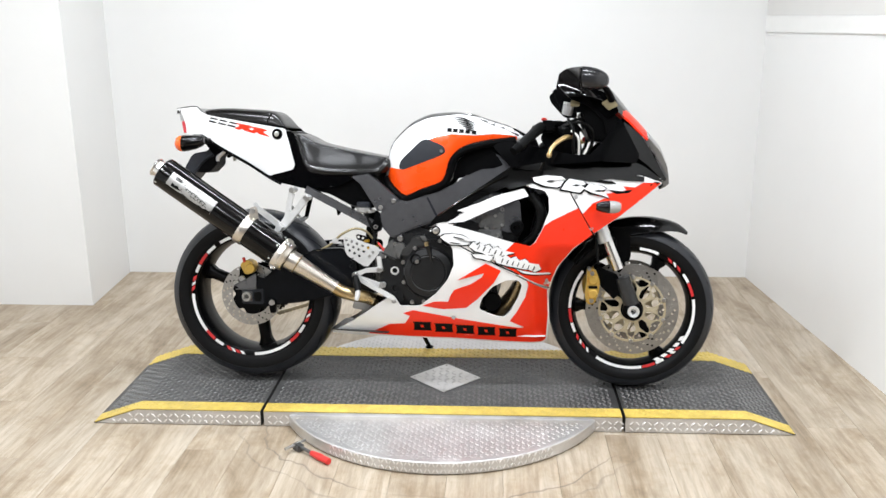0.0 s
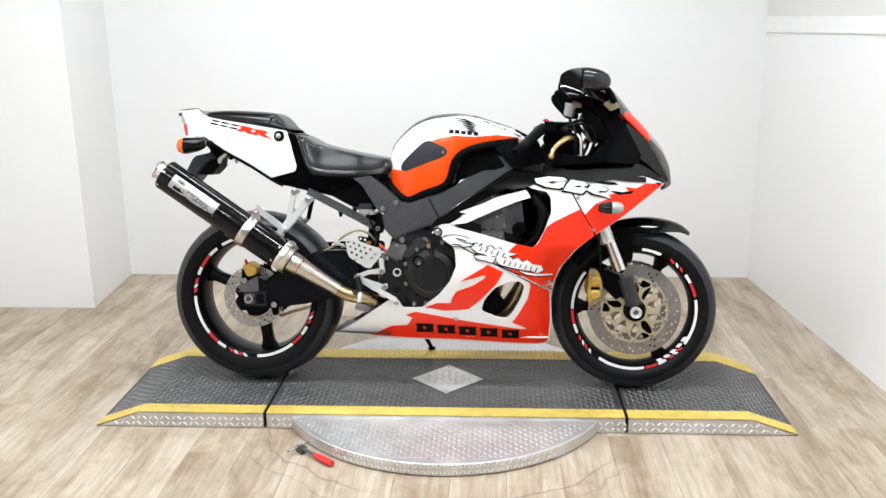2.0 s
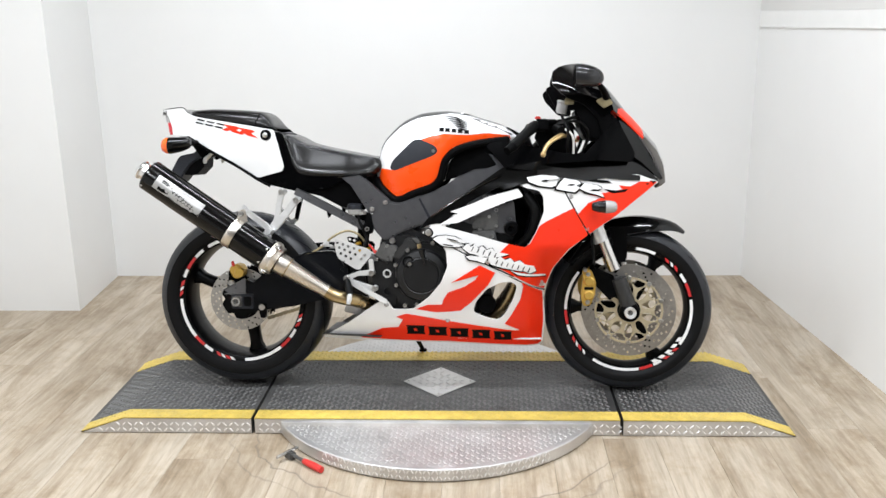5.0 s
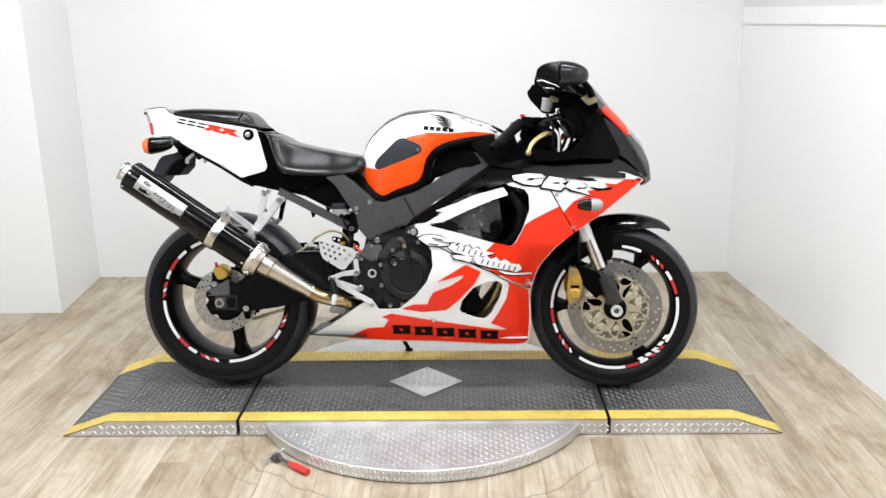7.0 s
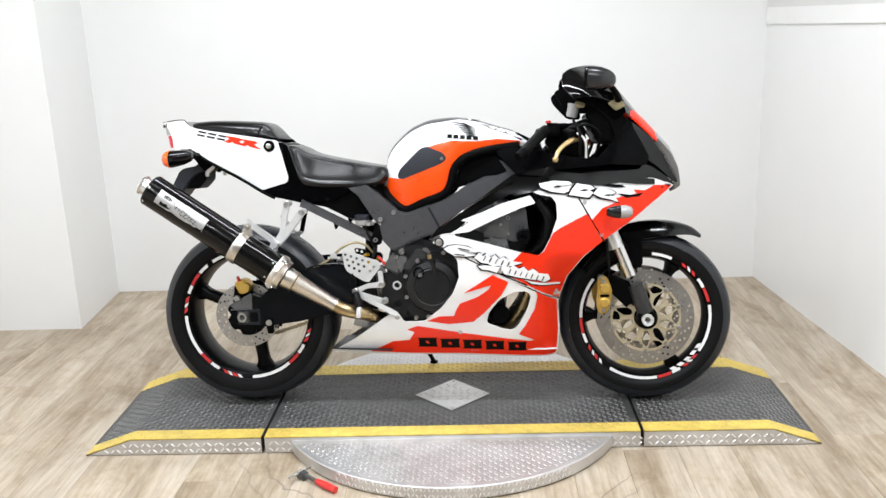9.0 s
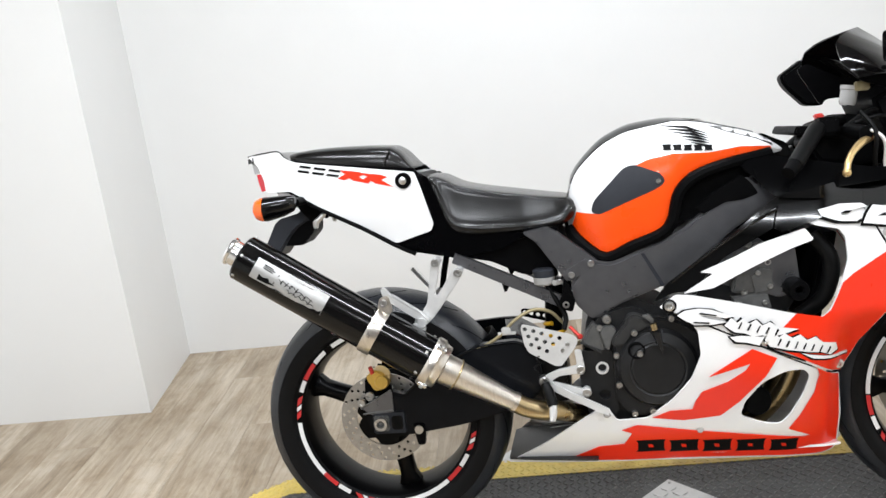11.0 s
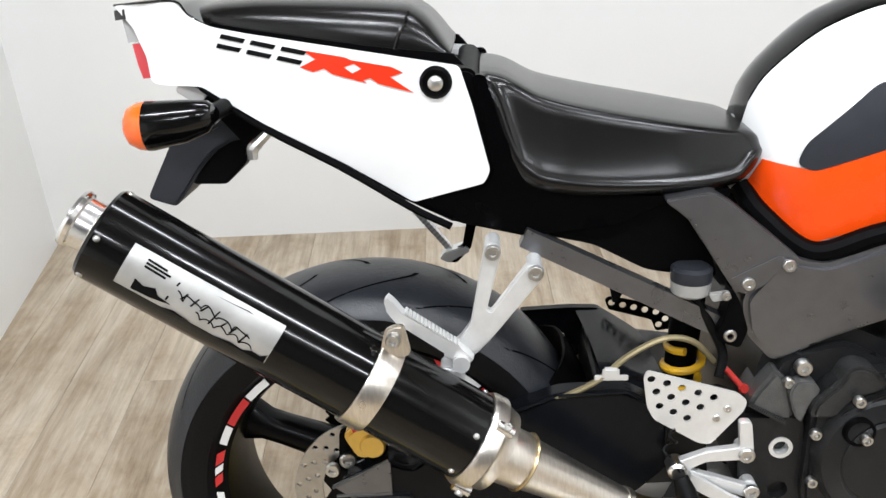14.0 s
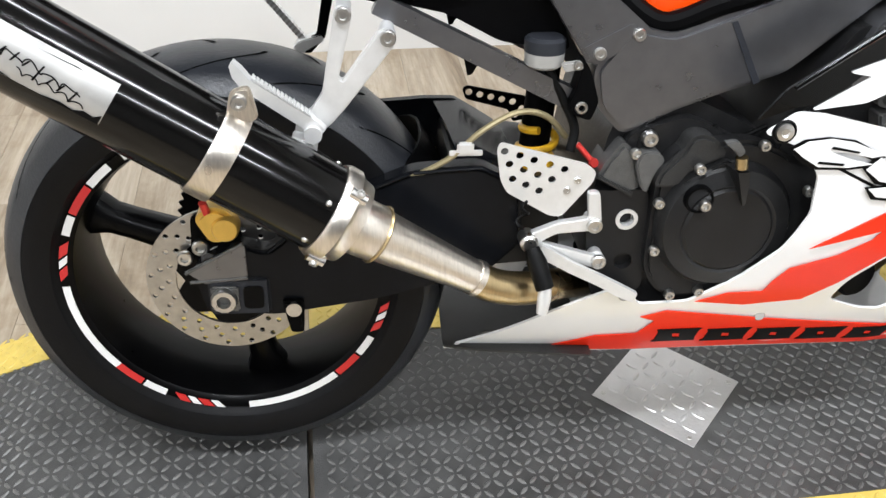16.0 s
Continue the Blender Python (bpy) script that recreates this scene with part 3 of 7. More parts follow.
def arc_band(name, centre, r0, r1, y, a0, a1, mat, parent, thick=0.0012, side=-1, slant=0.0):
    """A strip of tape round a wheel, between two angles in degrees."""
    n = max(2, int(abs(a1 - a0) / 4))
    bm = bmesh.new()
    ring = []
    for i in range(n + 1):
        a, q = radians(a0 + (a1 - a0) * i / n), []
        for r, d, s in ((r0, 0, 0), (r1, 0, slant), (r1, thick, slant), (r0, thick, 0)):
            q.append(bm.verts.new((centre[0] + r * math.cos(a + s), y + side * d, centre[1] + r * math.sin(a + s))))
        ring.append(q)
    for p, q in zip(ring, ring[1:]):
        for j in range(4):
            bm.faces.new((p[j], p[(j + 1) % 4], q[(j + 1) % 4], q[j]))
    bm.faces.new(ring[0])
    bm.faces.new(ring[-1][::-1])
    return part(name, bm, mat, parent)


def brake_rotor(name, parent, centre, y, r0, r1, rows, thick=0.0045, count=20, wave=0.0):
    """A drilled disc: a flat ring with rows of real holes."""
    cx, cz = centre
    outer = [(cx + (r1 + wave * math.cos(10 * a)) * math.cos(a), cz + (r1 + wave * math.cos(10 * a)) * math.sin(a)) for a in (2 * math.pi * i / 72 for i in range(72))]
    inner = [(cx + r0 * math.cos(a), cz + r0 * math.sin(a)) for a in (2 * math.pi * i / 48 for i in range(48))]
    holes = [inner]
    for k, (r, off) in enumerate(rows):
        for i in range(count):
            a = 2 * math.pi * (i + off) / count
            holes.append([(cx + r * math.cos(a) + 0.0042 * math.cos(b), cz + r * math.sin(a) + 0.0042 * math.sin(b)) for b in (2 * math.pi * j / 8 for j in range(8))])
    side = -1 if y < 0 else 1
    return part(name, panel(outer, lambda x, z: abs(y), thick, holes, 0.03, side), M_STEEL, parent, "drilled steel brake disc")


def wheel(name, cx, radius, half, rim_r, label):
    """Tyre, cast three-spoke rim and hub."""
    cz = radius
    rb = rim_r
    hub_h = half * 0.80
    rim = part(name, lathe([(rb, -hub_h), (rb + 0.008, -hub_h - 0.002), (rb + 0.008, -hub_h + 0.005), (rb - 0.002, -hub_h + 0.012), (rb - 0.008, -hub_h + 0.03), (rb - 0.011, 0), (rb - 0.008, hub_h - 0.03), (rb - 0.002, hub_h - 0.012),
                            (rb + 0.008, hub_h - 0.005), (rb + 0.008, hub_h + 0.002), (rb, hub_h), (rb - 0.008, hub_h - 0.006), (rb - 0.014, hub_h - 0.028), (rb - 0.018, 0.0), (rb - 0.014, -hub_h + 0.028), (rb - 0.008, -hub_h + 0.006)],
                           (cx, 0, cz), (0, 1, 0), 72, closed=True), M_RIM, bike, label)
    prof = [(rb - 0.004, -hub_h + 0.006), (rb + 0.011, -hub_h - 0.001), (rb + 0.018, -half * 0.93), (rb + (radius - rb) * 0.38, -half * 1.0), (rb + (radius - rb) * 0.57, -half * 0.975)]
    back = [(r, -h) for r, h in prof[::-1]]
    part("tyre", lathe(prof + back, (cx, 0, cz), (0, 1, 0), 96), M_RUBBER, rim, "black rubber sidewalls")
    edge_r = prof[-1][0]
    arc = []
    for i in range(15):
        u = -1 + 2 * i / 14
        r = edge_r + (radius - edge_r) * math.sqrt(max(0.0, 1 - abs(u) ** 2.1))
        arc.append((r, half * 0.975 * u))
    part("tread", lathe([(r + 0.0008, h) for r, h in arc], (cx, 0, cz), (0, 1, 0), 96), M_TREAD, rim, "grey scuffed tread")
    verts, faces = [], []
    for k in range(14 if half > 0.08 else 18):
        for side in (-1, 1):
            a0 = 2 * math.pi * (k + (0.5 if side > 0 else 0)) / (14 if half > 0.08 else 18)
            row = []
            for i in range(9):
                q = i / 8
                u = side * (0.10 + 0.78 * q)
                r = edge_r + (radius - edge_r) * math.sqrt(max(0.0, 1 - abs(u) ** 2.1)) + 0.0011
                a = a0 + 0.42 * q**1.6
                for d in (-0.0034, 0.0034):
                    row.append((cx + r * math.cos(a + d / r), half * 0.975 * u, cz + r * math.sin(a + d / r)))
            s0 = len(verts)
            verts += row
            faces += [(s0 + 2 * i, s0 + 2 * i + 1, s0 + 2 * i + 3, s0 + 2 * i + 2) for i in range(8)]
    tagged(raw("tread_groove", verts, faces, M_GROOVE, rim), kind="stuff")
    return rim, (cx, cz)


rear, RC = wheel("rear_wheel", -0.008, 0.321, 0.096, 0.226, "black cast wheel with red and white rim tape")
front, FC = wheel("front_wheel", 1.400, 0.300, 0.062, 0.219, "black cast wheel with red and white rim tape")


def spokes(rim, c, r_in, r_out, y_half, angles, w0, w1):
    for a in angles:
        a = radians(a)
        u, t = Vector((math.cos(a), 0, math.sin(a))), Vector((-math.sin(a), 0, math.cos(a)))
        o = Vector((c[0], 0, c[1]))
        secs = []
        for k in range(7):
            f = k / 6
            r = r_in + (r_out - r_in) * f
            w = w0 + (w1 - w0) * f + 0.028 * max(0, f - 0.75) * 4 * (f - 0.75) * 4 * 0.6
            y = y_half * (1 - 0.25 * f)
            secs.append([o + u * r + t * (w * math.cos(b)) + Vector((0, y * math.copysign(abs(math.sin(b)) ** 0.6, math.sin(b)), 0)) for b in (2 * math.pi * j / 14 for j in range(14))])
        part("spoke", loft(secs), M_RIM, rim)


spokes(rear, RC, 0.03, 0.212, 0.030, (-81, 159, 39), 0.026, 0.019)
spokes(front, FC, 0.03, 0.204, 0.022, (-60, 180, 60), 0.024, 0.016)
part("hub", lathe([(0, -0.09), (0.03, -0.09), (0.042, -0.075), (0.05, -0.03), (0.05, 0.03), (0.045, 0.08), (0, 0.08)], (RC[0], 0, RC[1]), (0, 1, 0), 28), M_RIM, rear)
part("hub", lathe([(0, -0.075), (0.04, -0.075), (0.05, -0.06), (0.04, -0.03), (0.04, 0.03), (0.05, 0.06), (0.04, 0.075), (0, 0.075)], (FC[0], 0, FC[1]), (0, 1, 0), 28), M_RIM, front)

# Rim tape: long white runs between short red and white blocks.
for a0, a1, m, sl in ((181, 219, M_STRIPEW, 0), (219, 230, M_STRIPER, 0), (231, 240, M_STRIPEW, 0), (243, 247, M_STRIPER, .05), (248, 251, M_STRIPEW, .05), (252, 256, M_STRIPER, .05), (257, 260, M_STRIPEW, .05), (272, 309, M_STRIPEW, 0), (310, 321, M_STRIPER, 0), (322, 331, M_STRIPEW, 0), (333, 337, M_STRIPER, .05), (338, 341, M_STRIPEW, .05), (342, 345, M_STRIPER, .05), (0, 30, M_STRIPEW, 0), (34, 46, M_STRIPER, 0), (47, 56, M_STRIPEW, 0),
                     (58, 63, M_STRIPER, .05), (90, 122, M_STRIPEW, 0), (128, 138, M_STRIPEW, 0), (139, 151, M_STRIPER, 0), (152, 160, M_STRIPEW, 0), (162, 167, M_STRIPER, .05), (168, 171, M_STRIPEW, .05), (172, 176, M_STRIPER, .05)):
    arc_band("rim_tape", RC, 0.2235, 0.2345, -0.0792, a0, a1, m, rear, slant=sl)
for a0, a1, m, sl in ((143, 181, M_STRIPEW, 0), (182, 195, M_STRIPER, 0), (196, 205, M_STRIPEW, 0), (207, 211, M_STRIPER, .05), (213, 216, M_STRIPEW, .05), (217, 221, M_STRIPER, .05), (223, 226, M_STRIPEW, .05), (237, 281, M_STRIPEW, 0), (282, 294, M_STRIPER, 0), (295, 303, M_STRIPEW, 0), (305, 309, M_STRIPER, .05), (311, 314, M_STRIPEW, .05), (316, 320, M_STRIPER, .05), (326, 370, M_STRIPEW, 0), (13, 26, M_STRIPER, 0), (27, 36, M_STRIPEW, 0), (39, 43, M_STRIPER, .05), (45, 48, M_STRIPEW, .05), (50, 54, M_STRIPER, .05), (66, 84, M_STRIPEW, 0)):
    arc_band("rim_tape", FC, 0.2175, 0.2275, -0.0518, a0, a1, m, front, slant=sl)
# White marks on the front sidewall where a maker's word stands.
for k in range(5):
    arc_band("sidewall_mark", FC, 0.205, 0.2165, -0.0530, 294 + 8.0 * k, 299 + 8.0 * k, M_STRIPEW, front, slant=0.04)

# Rear brake disc, front discs with pale gold carriers.
rear.location = (0, -0.020, 0)
brake_rotor("brake_disc", rear, RC, -0.082, 0.075, 0.116, ((0.085, 0), (0.097, 0.33), (0.109, 0.66)))
part("disc_carrier", panel([(RC[0] + 0.078 * math.cos(a) * (1 if i % 4 else 0.8), RC[1] + 0.078 * math.sin(a) * (1 if i % 4 else 0.8)) for i, a in ((i, 2 * math.pi * i / 24) for i in range(24))], lambda x, z: 0.0805, 0.004, [], 0.03), M_RIM, rear)
for s in LEFT_RIGHT:
    y = 0.072
    brake_rotor("brake_disc", front, FC, s * y, 0.116, 0.166, ((0.124, 0), (0.133, 0.33), (0.143, 0.66), (0.153, 0.0)), count=24)
    outer = [(FC[0] + 0.121 * math.cos(a), FC[1] + 0.121 * math.sin(a)) for a in (2 * math.pi * i / 60 for i in range(60))]
    holes = []
    for i in range(10):
        a = 2 * math.pi * i / 10
        p = lambda r, d: (FC[0] + r * math.cos(a + d), FC[1] + r * math.sin(a + d))
        holes.append(round_corners([p(0.113, -0.235), p(0.1145, 0.0), p(0.113, 0.235), p(0.098, 0.20), p(0.086, 0.0), p(0.098, -0.20)], 0.005))
        b = a + math.pi / 10
        q = lambda r, d: (FC[0] + r * math.cos(b + d), FC[1] + r * math.sin(b + d))
        holes.append(round_corners([q(0.099, -0.09), q(0.107, 0.0), q(0.099, 0.09), q(0.074, 0.21), q(0.052, 0.16), q(0.048, 0.0), q(0.052, -0.16), q(0.074, -0.21)], 0.005))
    holes.append([(FC[0] + 0.036 * math.cos(a), FC[1] + 0.036 * math.sin(a)) for a in (2 * math.pi * i / 24 for i in range(24))])
    part("disc_carrier", panel(outer, lambda x, z: y + 0.002, 0.005, holes, 0.03, s), M_PALEGOLD, front, "pale gold spoked disc carrier")
    for i in range(10):
        a = 2 * math.pi * (i + 0.5) / 10
        part("disc_button", lathe([(0, 0.007), (0.006, 0.007), (0.0085, 0.004), (0.0085, 0), (0, 0)], (FC[0] + 0.118 * math.cos(a), s * y, FC[1] + 0.118 * math.sin(a)), (0, s, 0), 12), M_BOLT, front)

# Fork: bright upper stanchions, dark lower legs, axle clamps and gold calipers.
for s in LEFT_RIGHT:
    fork = part("fork_leg", tube([(1.36, s * 0.098, 0.42), (1.398, s * 0.095, 0.315)], [0.026, 0.028], 18, smooth=False), M_CASTDARK, bike, "dark grey lower fork leg")
    part("stanchion", tube([(1.235, s * 0.10, 0.72), (1.345, s * 0.098, 0.45)], 0.0215, 18, smooth=False), M_CHROME, fork, "bright fork tube")
    part("fork_collar", tube([(1.272, s * 0.10, 0.61), (1.284, s * 0.10, 0.58), (1.297, s * 0.10, 0.55)], [0.025, 0.028, 0.0265], 18, smooth=False), M_ALU, fork)
    part("axle_clamp", lathe([(0, 0.03), (0.022, 0.03), (0.03, 0.026), (0.036, 0.015), (0.036, -0.02), (0, -0.02)], (FC[0], s * 0.092, FC[1]), (0, s, 0), 24), M_PLASTIC, fork)
    part("axle_end", lathe([(0, 0.001), (0.009, 0.001), (0.011, 0.01), (0.019, 0.012), (0.021, 0.009), (0.021, 0.0)], (FC[0], s * 0.121, FC[1]), (0, s, 0), 20), M_ALU, fork)
    cal = part("front_caliper", prism(round_corners([(1.232, 0.455), (1.262, 0.452), (1.279, 0.41), (1.277, 0.37), (1.262, 0.325), (1.235, 0.322), (1.226, 0.36), (1.232, 0.41)], 0.012), s * 0.088, s * 0.135, 0.006), M_GOLD, fork, "gold brake caliper")
    for z in (0.412, 0.362):
        part("piston_cover", lathe([(0, 0.006), (0.013, 0.005), (0.018, 0.0), (0.0185, -0.01)], (1.254, s * 0.136, z), (0, s, 0), 20), M_GOLD, cal)
    # Black slab on the face paints the shade of a slot.
    part("caliper_slot_shade", prism(round_corners([(1.238, 0.392), (1.270, 0.392), (1.270, 0.382), (1.238, 0.382)], 0.003), s * 0.128, s * 0.1362), M_INK, cal)
    part("bridge_bolt", tube([(1.240, s * 0.10, 0.452), (1.240, s * 0.142, 0.452)], 0.007, 10, smooth=False), M_BOLT, cal)
    for z in (0.437, 0.338):
        bolt("caliper_bolt", (1.25, s * 0.135, z), (0, s, 0), 0.008, M_BOLT, cal)
    part("caliper_bracket", prism([(1.27, 0.46), (1.34, 0.43), (1.37, 0.37), (1.33, 0.34), (1.27, 0.40)], s * 0.085, s * 0.10, 0.003), M_PLASTIC, fork)
part("front_axle", tube([(FC[0], -0.118, FC[1]), (FC[0], 0.118, FC[1])], 0.012, 12, smooth=False), M_ALU, bike)

# Front mudguard: a curved strip over the tyre with a side stay.
secs = []
for deg in np.linspace(142, 55, 26):
    a = radians(deg)
    r = lerp_table([(55, 0.345), (62, 0.352), (75, 0.345), (90, 0.335), (110, 0.325), (142, 0.318)], deg)
    drop = lerp_table([(55, 0.010), (64, 0.030), (75, 0.048), (90, 0.060), (142, 0.058)], deg)
    wide = lerp_table([(55, 0.026), (66, 0.058), (80, 0.070), (142, 0.072)], deg)
    ring = []
    for d, k in ((0, 1), (-0.003, -1)):
        for u in np.linspace(-1, 1, 11)[::k]:
            rr = r + d - drop * abs(u) ** 3.2
            ring.append((FC[0] + rr * math.cos(a), wide * u, FC[1] + rr * math.sin(a)))
    secs.append(ring)
guard = part("front_mudguard", loft(secs), M_BLACK, bike, "glossy black front mudguard")
for s in LEFT_RIGHT:
    part("mudguard_side", panel(round_corners([(1.315, 0.60), (1.40, 0.603), (1.46, 0.588), (1.385, 0.578), (1.39, 0.49), (1.35, 0.43), (1.325, 0.46), (1.34, 0.55)], 0.01), lambda x, z: 0.074, 0.004, [], 0.02, s), M_PLASTIC, guard)
    bolt("mudguard_bolt", (1.375, s * 0.078, 0.47), (0, s, 0), 0.007, M_BOLT, guard)


# ---- frame, swingarm, engine ----
for s in LEFT_RIGHT:
    spar = part("frame_spar", prism(round_corners([(0.486, 0.640), (0.494, 0.590), (0.530, 0.550), (0.556, 0.558), (0.594, 0.580), (0.65, 0.601), (0.742, 0.632), (0.862, 0.735), (0.965, 0.80), (0.905, 0.862), (0.75, 0.748), (0.64, 0.704), (0.585, 0.684), (0.53, 0.695)], 0.012), s * 0.085, s * 0.150, 0.014), M_FRAME, bike, "grey painted twin-spar frame")
    # Added black panel that darkens the spar's upper end.
    part("spar_end_panel", prism(round_corners([(0.783, 0.798), (0.828, 0.832), (0.892, 0.867), (0.912, 0.846), (0.928, 0.820), (0.892, 0.808), (0.854, 0.806), (0.802, 0.782)], 0.006), s * 0.146, s * 0.1535, 0.002), M_PLASTIC, spar, "added black panel over the spar end")
    part("frame_rib", prism([(0.655, 0.70), (0.662, 0.702), (0.705, 0.622), (0.697, 0.618)], s * 0.1495, s * 0.1515), M_GREYPLASTIC, spar)
    plate = part("frame_cover", prism(round_corners([(0.380, 0.773), (0.44, 0.782), (0.458, 0.772), (0.556, 0.690), (0.545, 0.676), (0.486, 0.655), (0.478, 0.646), (0.412, 0.748)], 0.010), s * 0.11, s * 0.147, 0.005), M_FRAME, spar, "grey seat rail cover")
    part("cover_facet", prism(round_corners([(0.467, 0.670), (0.527, 0.701), (0.547, 0.689), (0.550, 0.678), (0.489, 0.647), (0.481, 0.649)], 0.004), s * 0.140, s * 0.1495, 0.002), M_FRAME, plate)
    for x, z in ((0.538, 0.686), (0.490, 0.662), (0.472, 0.591)):
        bolt("frame_bolt", (x, s * 0.149, z), (0, s, 0), 0.0085, M_BOLT, spar)
    rail = part("seat_rail", loft([[(x, s * y, z) for x, y, z in ((0.205, 0.115, 0.712), (0.205, 0.137, 0.712), (0.215, 0.137, 0.735), (0.215, 0.115, 0.735))], [(x, s * y, z) for x, y, z in ((0.466, 0.115, 0.578), (0.466, 0.137, 0.578), (0.480, 0.137, 0.603), (0.480, 0.115, 0.603))]]), M_FRAME, bike, "black seat subframe rail")
    part("rail_tab", prism([(0.318, 0.665), (0.345, 0.652), (0.332, 0.630), (0.326, 0.628)], s * 0.12, s * 0.126), M_PLASTIC, rail)
for s in LEFT_RIGHT:
    part("rail_gusset", prism(round_corners([(0.472, 0.654), (0.481, 0.640), (0.495, 0.598), (0.486, 0.572), (0.463, 0.580), (0.455, 0.596), (0.463, 0.613)], 0.006), s * 0.118, s * 0.1515, 0.003), M_PLASTIC, bike)
part("steering_head", tube([(1.00, 0, 0.90), (1.07, 0, 0.72)], 0.045, 20, smooth=False), M_FRAME, bike)
part("frame_cross", box(0.94, 1.03, -0.09, 0.09, 0.76, 0.86, 0.01), M_FRAME, bike)

swing = part("swingarm", prism(round_corners([(-0.035, 0.296), (-0.050, 0.366), (0.018, 0.403), (0.055, 0.388), (0.13, 0.455), (0.255, 0.505), (0.345, 0.51), (0.40, 0.48), (0.405, 0.39), (0.36, 0.345), (0.20, 0.305), (0.06, 0.285)], 0.014), -0.148, -0.112, 0.006), M_SWING, bike, "black box-section swingarm")
part("swingarm_leg", prism(round_corners([(-0.06, 0.285), (-0.06, 0.36), (0.06, 0.375), (0.30, 0.46), (0.40, 0.46), (0.40, 0.38), (0.20, 0.30)], 0.014), 0.112, 0.145, 0.006), M_ENGINE, swing)
part("swingarm_bridge", prism(round_corners([(0.30, 0.33), (0.31, 0.49), (0.46, 0.47), (0.47, 0.34)], 0.014), -0.113, 0.113, 0.008), M_ENGINE, swing)
for line in ([(0.255, -0.149, 0.503), (0.345, -0.149, 0.508), (0.396, -0.149, 0.479)], [(0.398, -0.149, 0.476), (0.402, -0.149, 0.392)], [(0.056, -0.149, 0.390), (0.13, -0.149, 0.453), (0.25, -0.149, 0.502)]):
    part("weld_bead", tube(line, 0.0026, 8, smooth=False), M_SWING, swing)
part("caliper_stay", prism([(-0.057, 0.365), (0.023, 0.408), (0.026, 0.400), (0.026, 0.350), (-0.032, 0.345)], -0.153, -0.1485, 0.001), M_FRAME, swing)
part("gusset_edge", tube([(-0.057, -0.152, 0.362), (0.024, -0.152, 0.406)], 0.0024, 8, smooth=False), M_CAST, swing)
part("gusset_edge", tube([(-0.052, -0.152, 0.348), (0.026, -0.152, 0.354)], 0.0024, 8, smooth=False), M_CAST, swing)
part("axle_block", box(-0.03, 0.055, -0.153, -0.145, 0.293, 0.352, 0.004), M_GREYPLASTIC, swing)
# No hole is cut: a black slab stands for the slot's shaded inside.
part("axle_slot_shade", prism(round_corners([(0.018, 0.304), (0.046, 0.304), (0.046, 0.340), (0.018, 0.340)], 0.008), -0.1545, -0.1528), M_INK, swing)
part("axle_plate", box(-0.026, 0.012, -0.157, -0.153, 0.302, 0.342, 0.003), M_CAST, swing)
part("rear_axle_nut", lathe([(0, -0.006), (0.008, -0.006), (0.010, 0.006), (0.0165, 0.006), (0.0185, 0.002), (0.0185, -0.012)], (-0.008, -0.160, 0.322), (0, -1, 0), 12), M_BOLT, swing)
part("rear_axle", tube([(-0.006, -0.155, 0.318), (-0.006, 0.15, 0.318)], 0.012, 12, smooth=False), M_BOLT, swing)
rcal = part("rear_caliper", prism(round_corners([(-0.040, 0.440), (-0.018, 0.458), (0.006, 0.452), (0.018, 0.430), (0.006, 0.406), (-0.02, 0.402)], 0.01), -0.146, -0.088, 0.006), M_GOLD, bike, "gold rear brake caliper")
part("caliper_piston", lathe([(0, 0.004), (0.016, 0.004), (0.0185, 0.0), (0.0185, -0.02)], (0.002, -0.147, 0.426), (0, -1, 0), 24), M_GOLD, rcal)
part("bleed_nipple", tube([(-0.020, -0.14, 0.446), (-0.024, -0.145, 0.466)], 0.0055, 10, smooth=False), M_REDALU, rcal)
part("caliper_carrier", prism(round_corners([(-0.055, 0.36), (-0.05, 0.43), (-0.01, 0.44), (0.02, 0.40), (-0.005, 0.35)], 0.01), -0.112, -0.104, 0.002), M_PLASTIC, rcal)
for x, z, r in ((-0.063, 0.366, 0.011), (-0.040, 0.382, 0.012)):
    bolt("carrier_bolt", (x, -0.112, z), (0, -1, 0), r, M_BOLT, rcal, 0.008)
part("slide_pin", tube([(-0.023, -0.112, 0.380), (-0.013, -0.118, 0.359)], 0.006, 12, smooth=False), M_ALU, rcal)
part("torque_pin", tube([(0.086, -0.10, 0.302), (0.086, -0.160, 0.302)], 0.011, 12, smooth=False), M_BOLT, swing)
part("torque_foot", prism(round_corners([(0.070, 0.315), (0.100, 0.315), (0.098, 0.262), (0.080, 0.262)], 0.006), -0.158, -0.135, 0.003), M_PLASTIC, swing)

# Sprocket and chain on the far side.
teeth = [(RC[0] + (0.098 if i % 2 else 0.106) * math.cos(2 * math.pi * i / 84), RC[1] + (0.098 if i % 2 else 0.106) * math.sin(2 * math.pi * i / 84)) for i in range(84)]
part("sprocket", panel(teeth, lambda x, z: 0.098, 0.005, [[(RC[0] + 0.072 * math.cos(a), RC[1] + 0.072 * math.sin(a)) for a in (2 * math.pi * i / 30 for i in range(30))]], 0.03, 1), M_PLASTIC, bike)
part("sprocket_carrier", lathe([(0.03, 0.07), (0.078, 0.085), (0.078, 0.094), (0.03, 0.094)], (RC[0], 0, RC[1]), (0, 1, 0), 24, closed=True), M_RIM, bike)
chain_v, chain_f = [], []
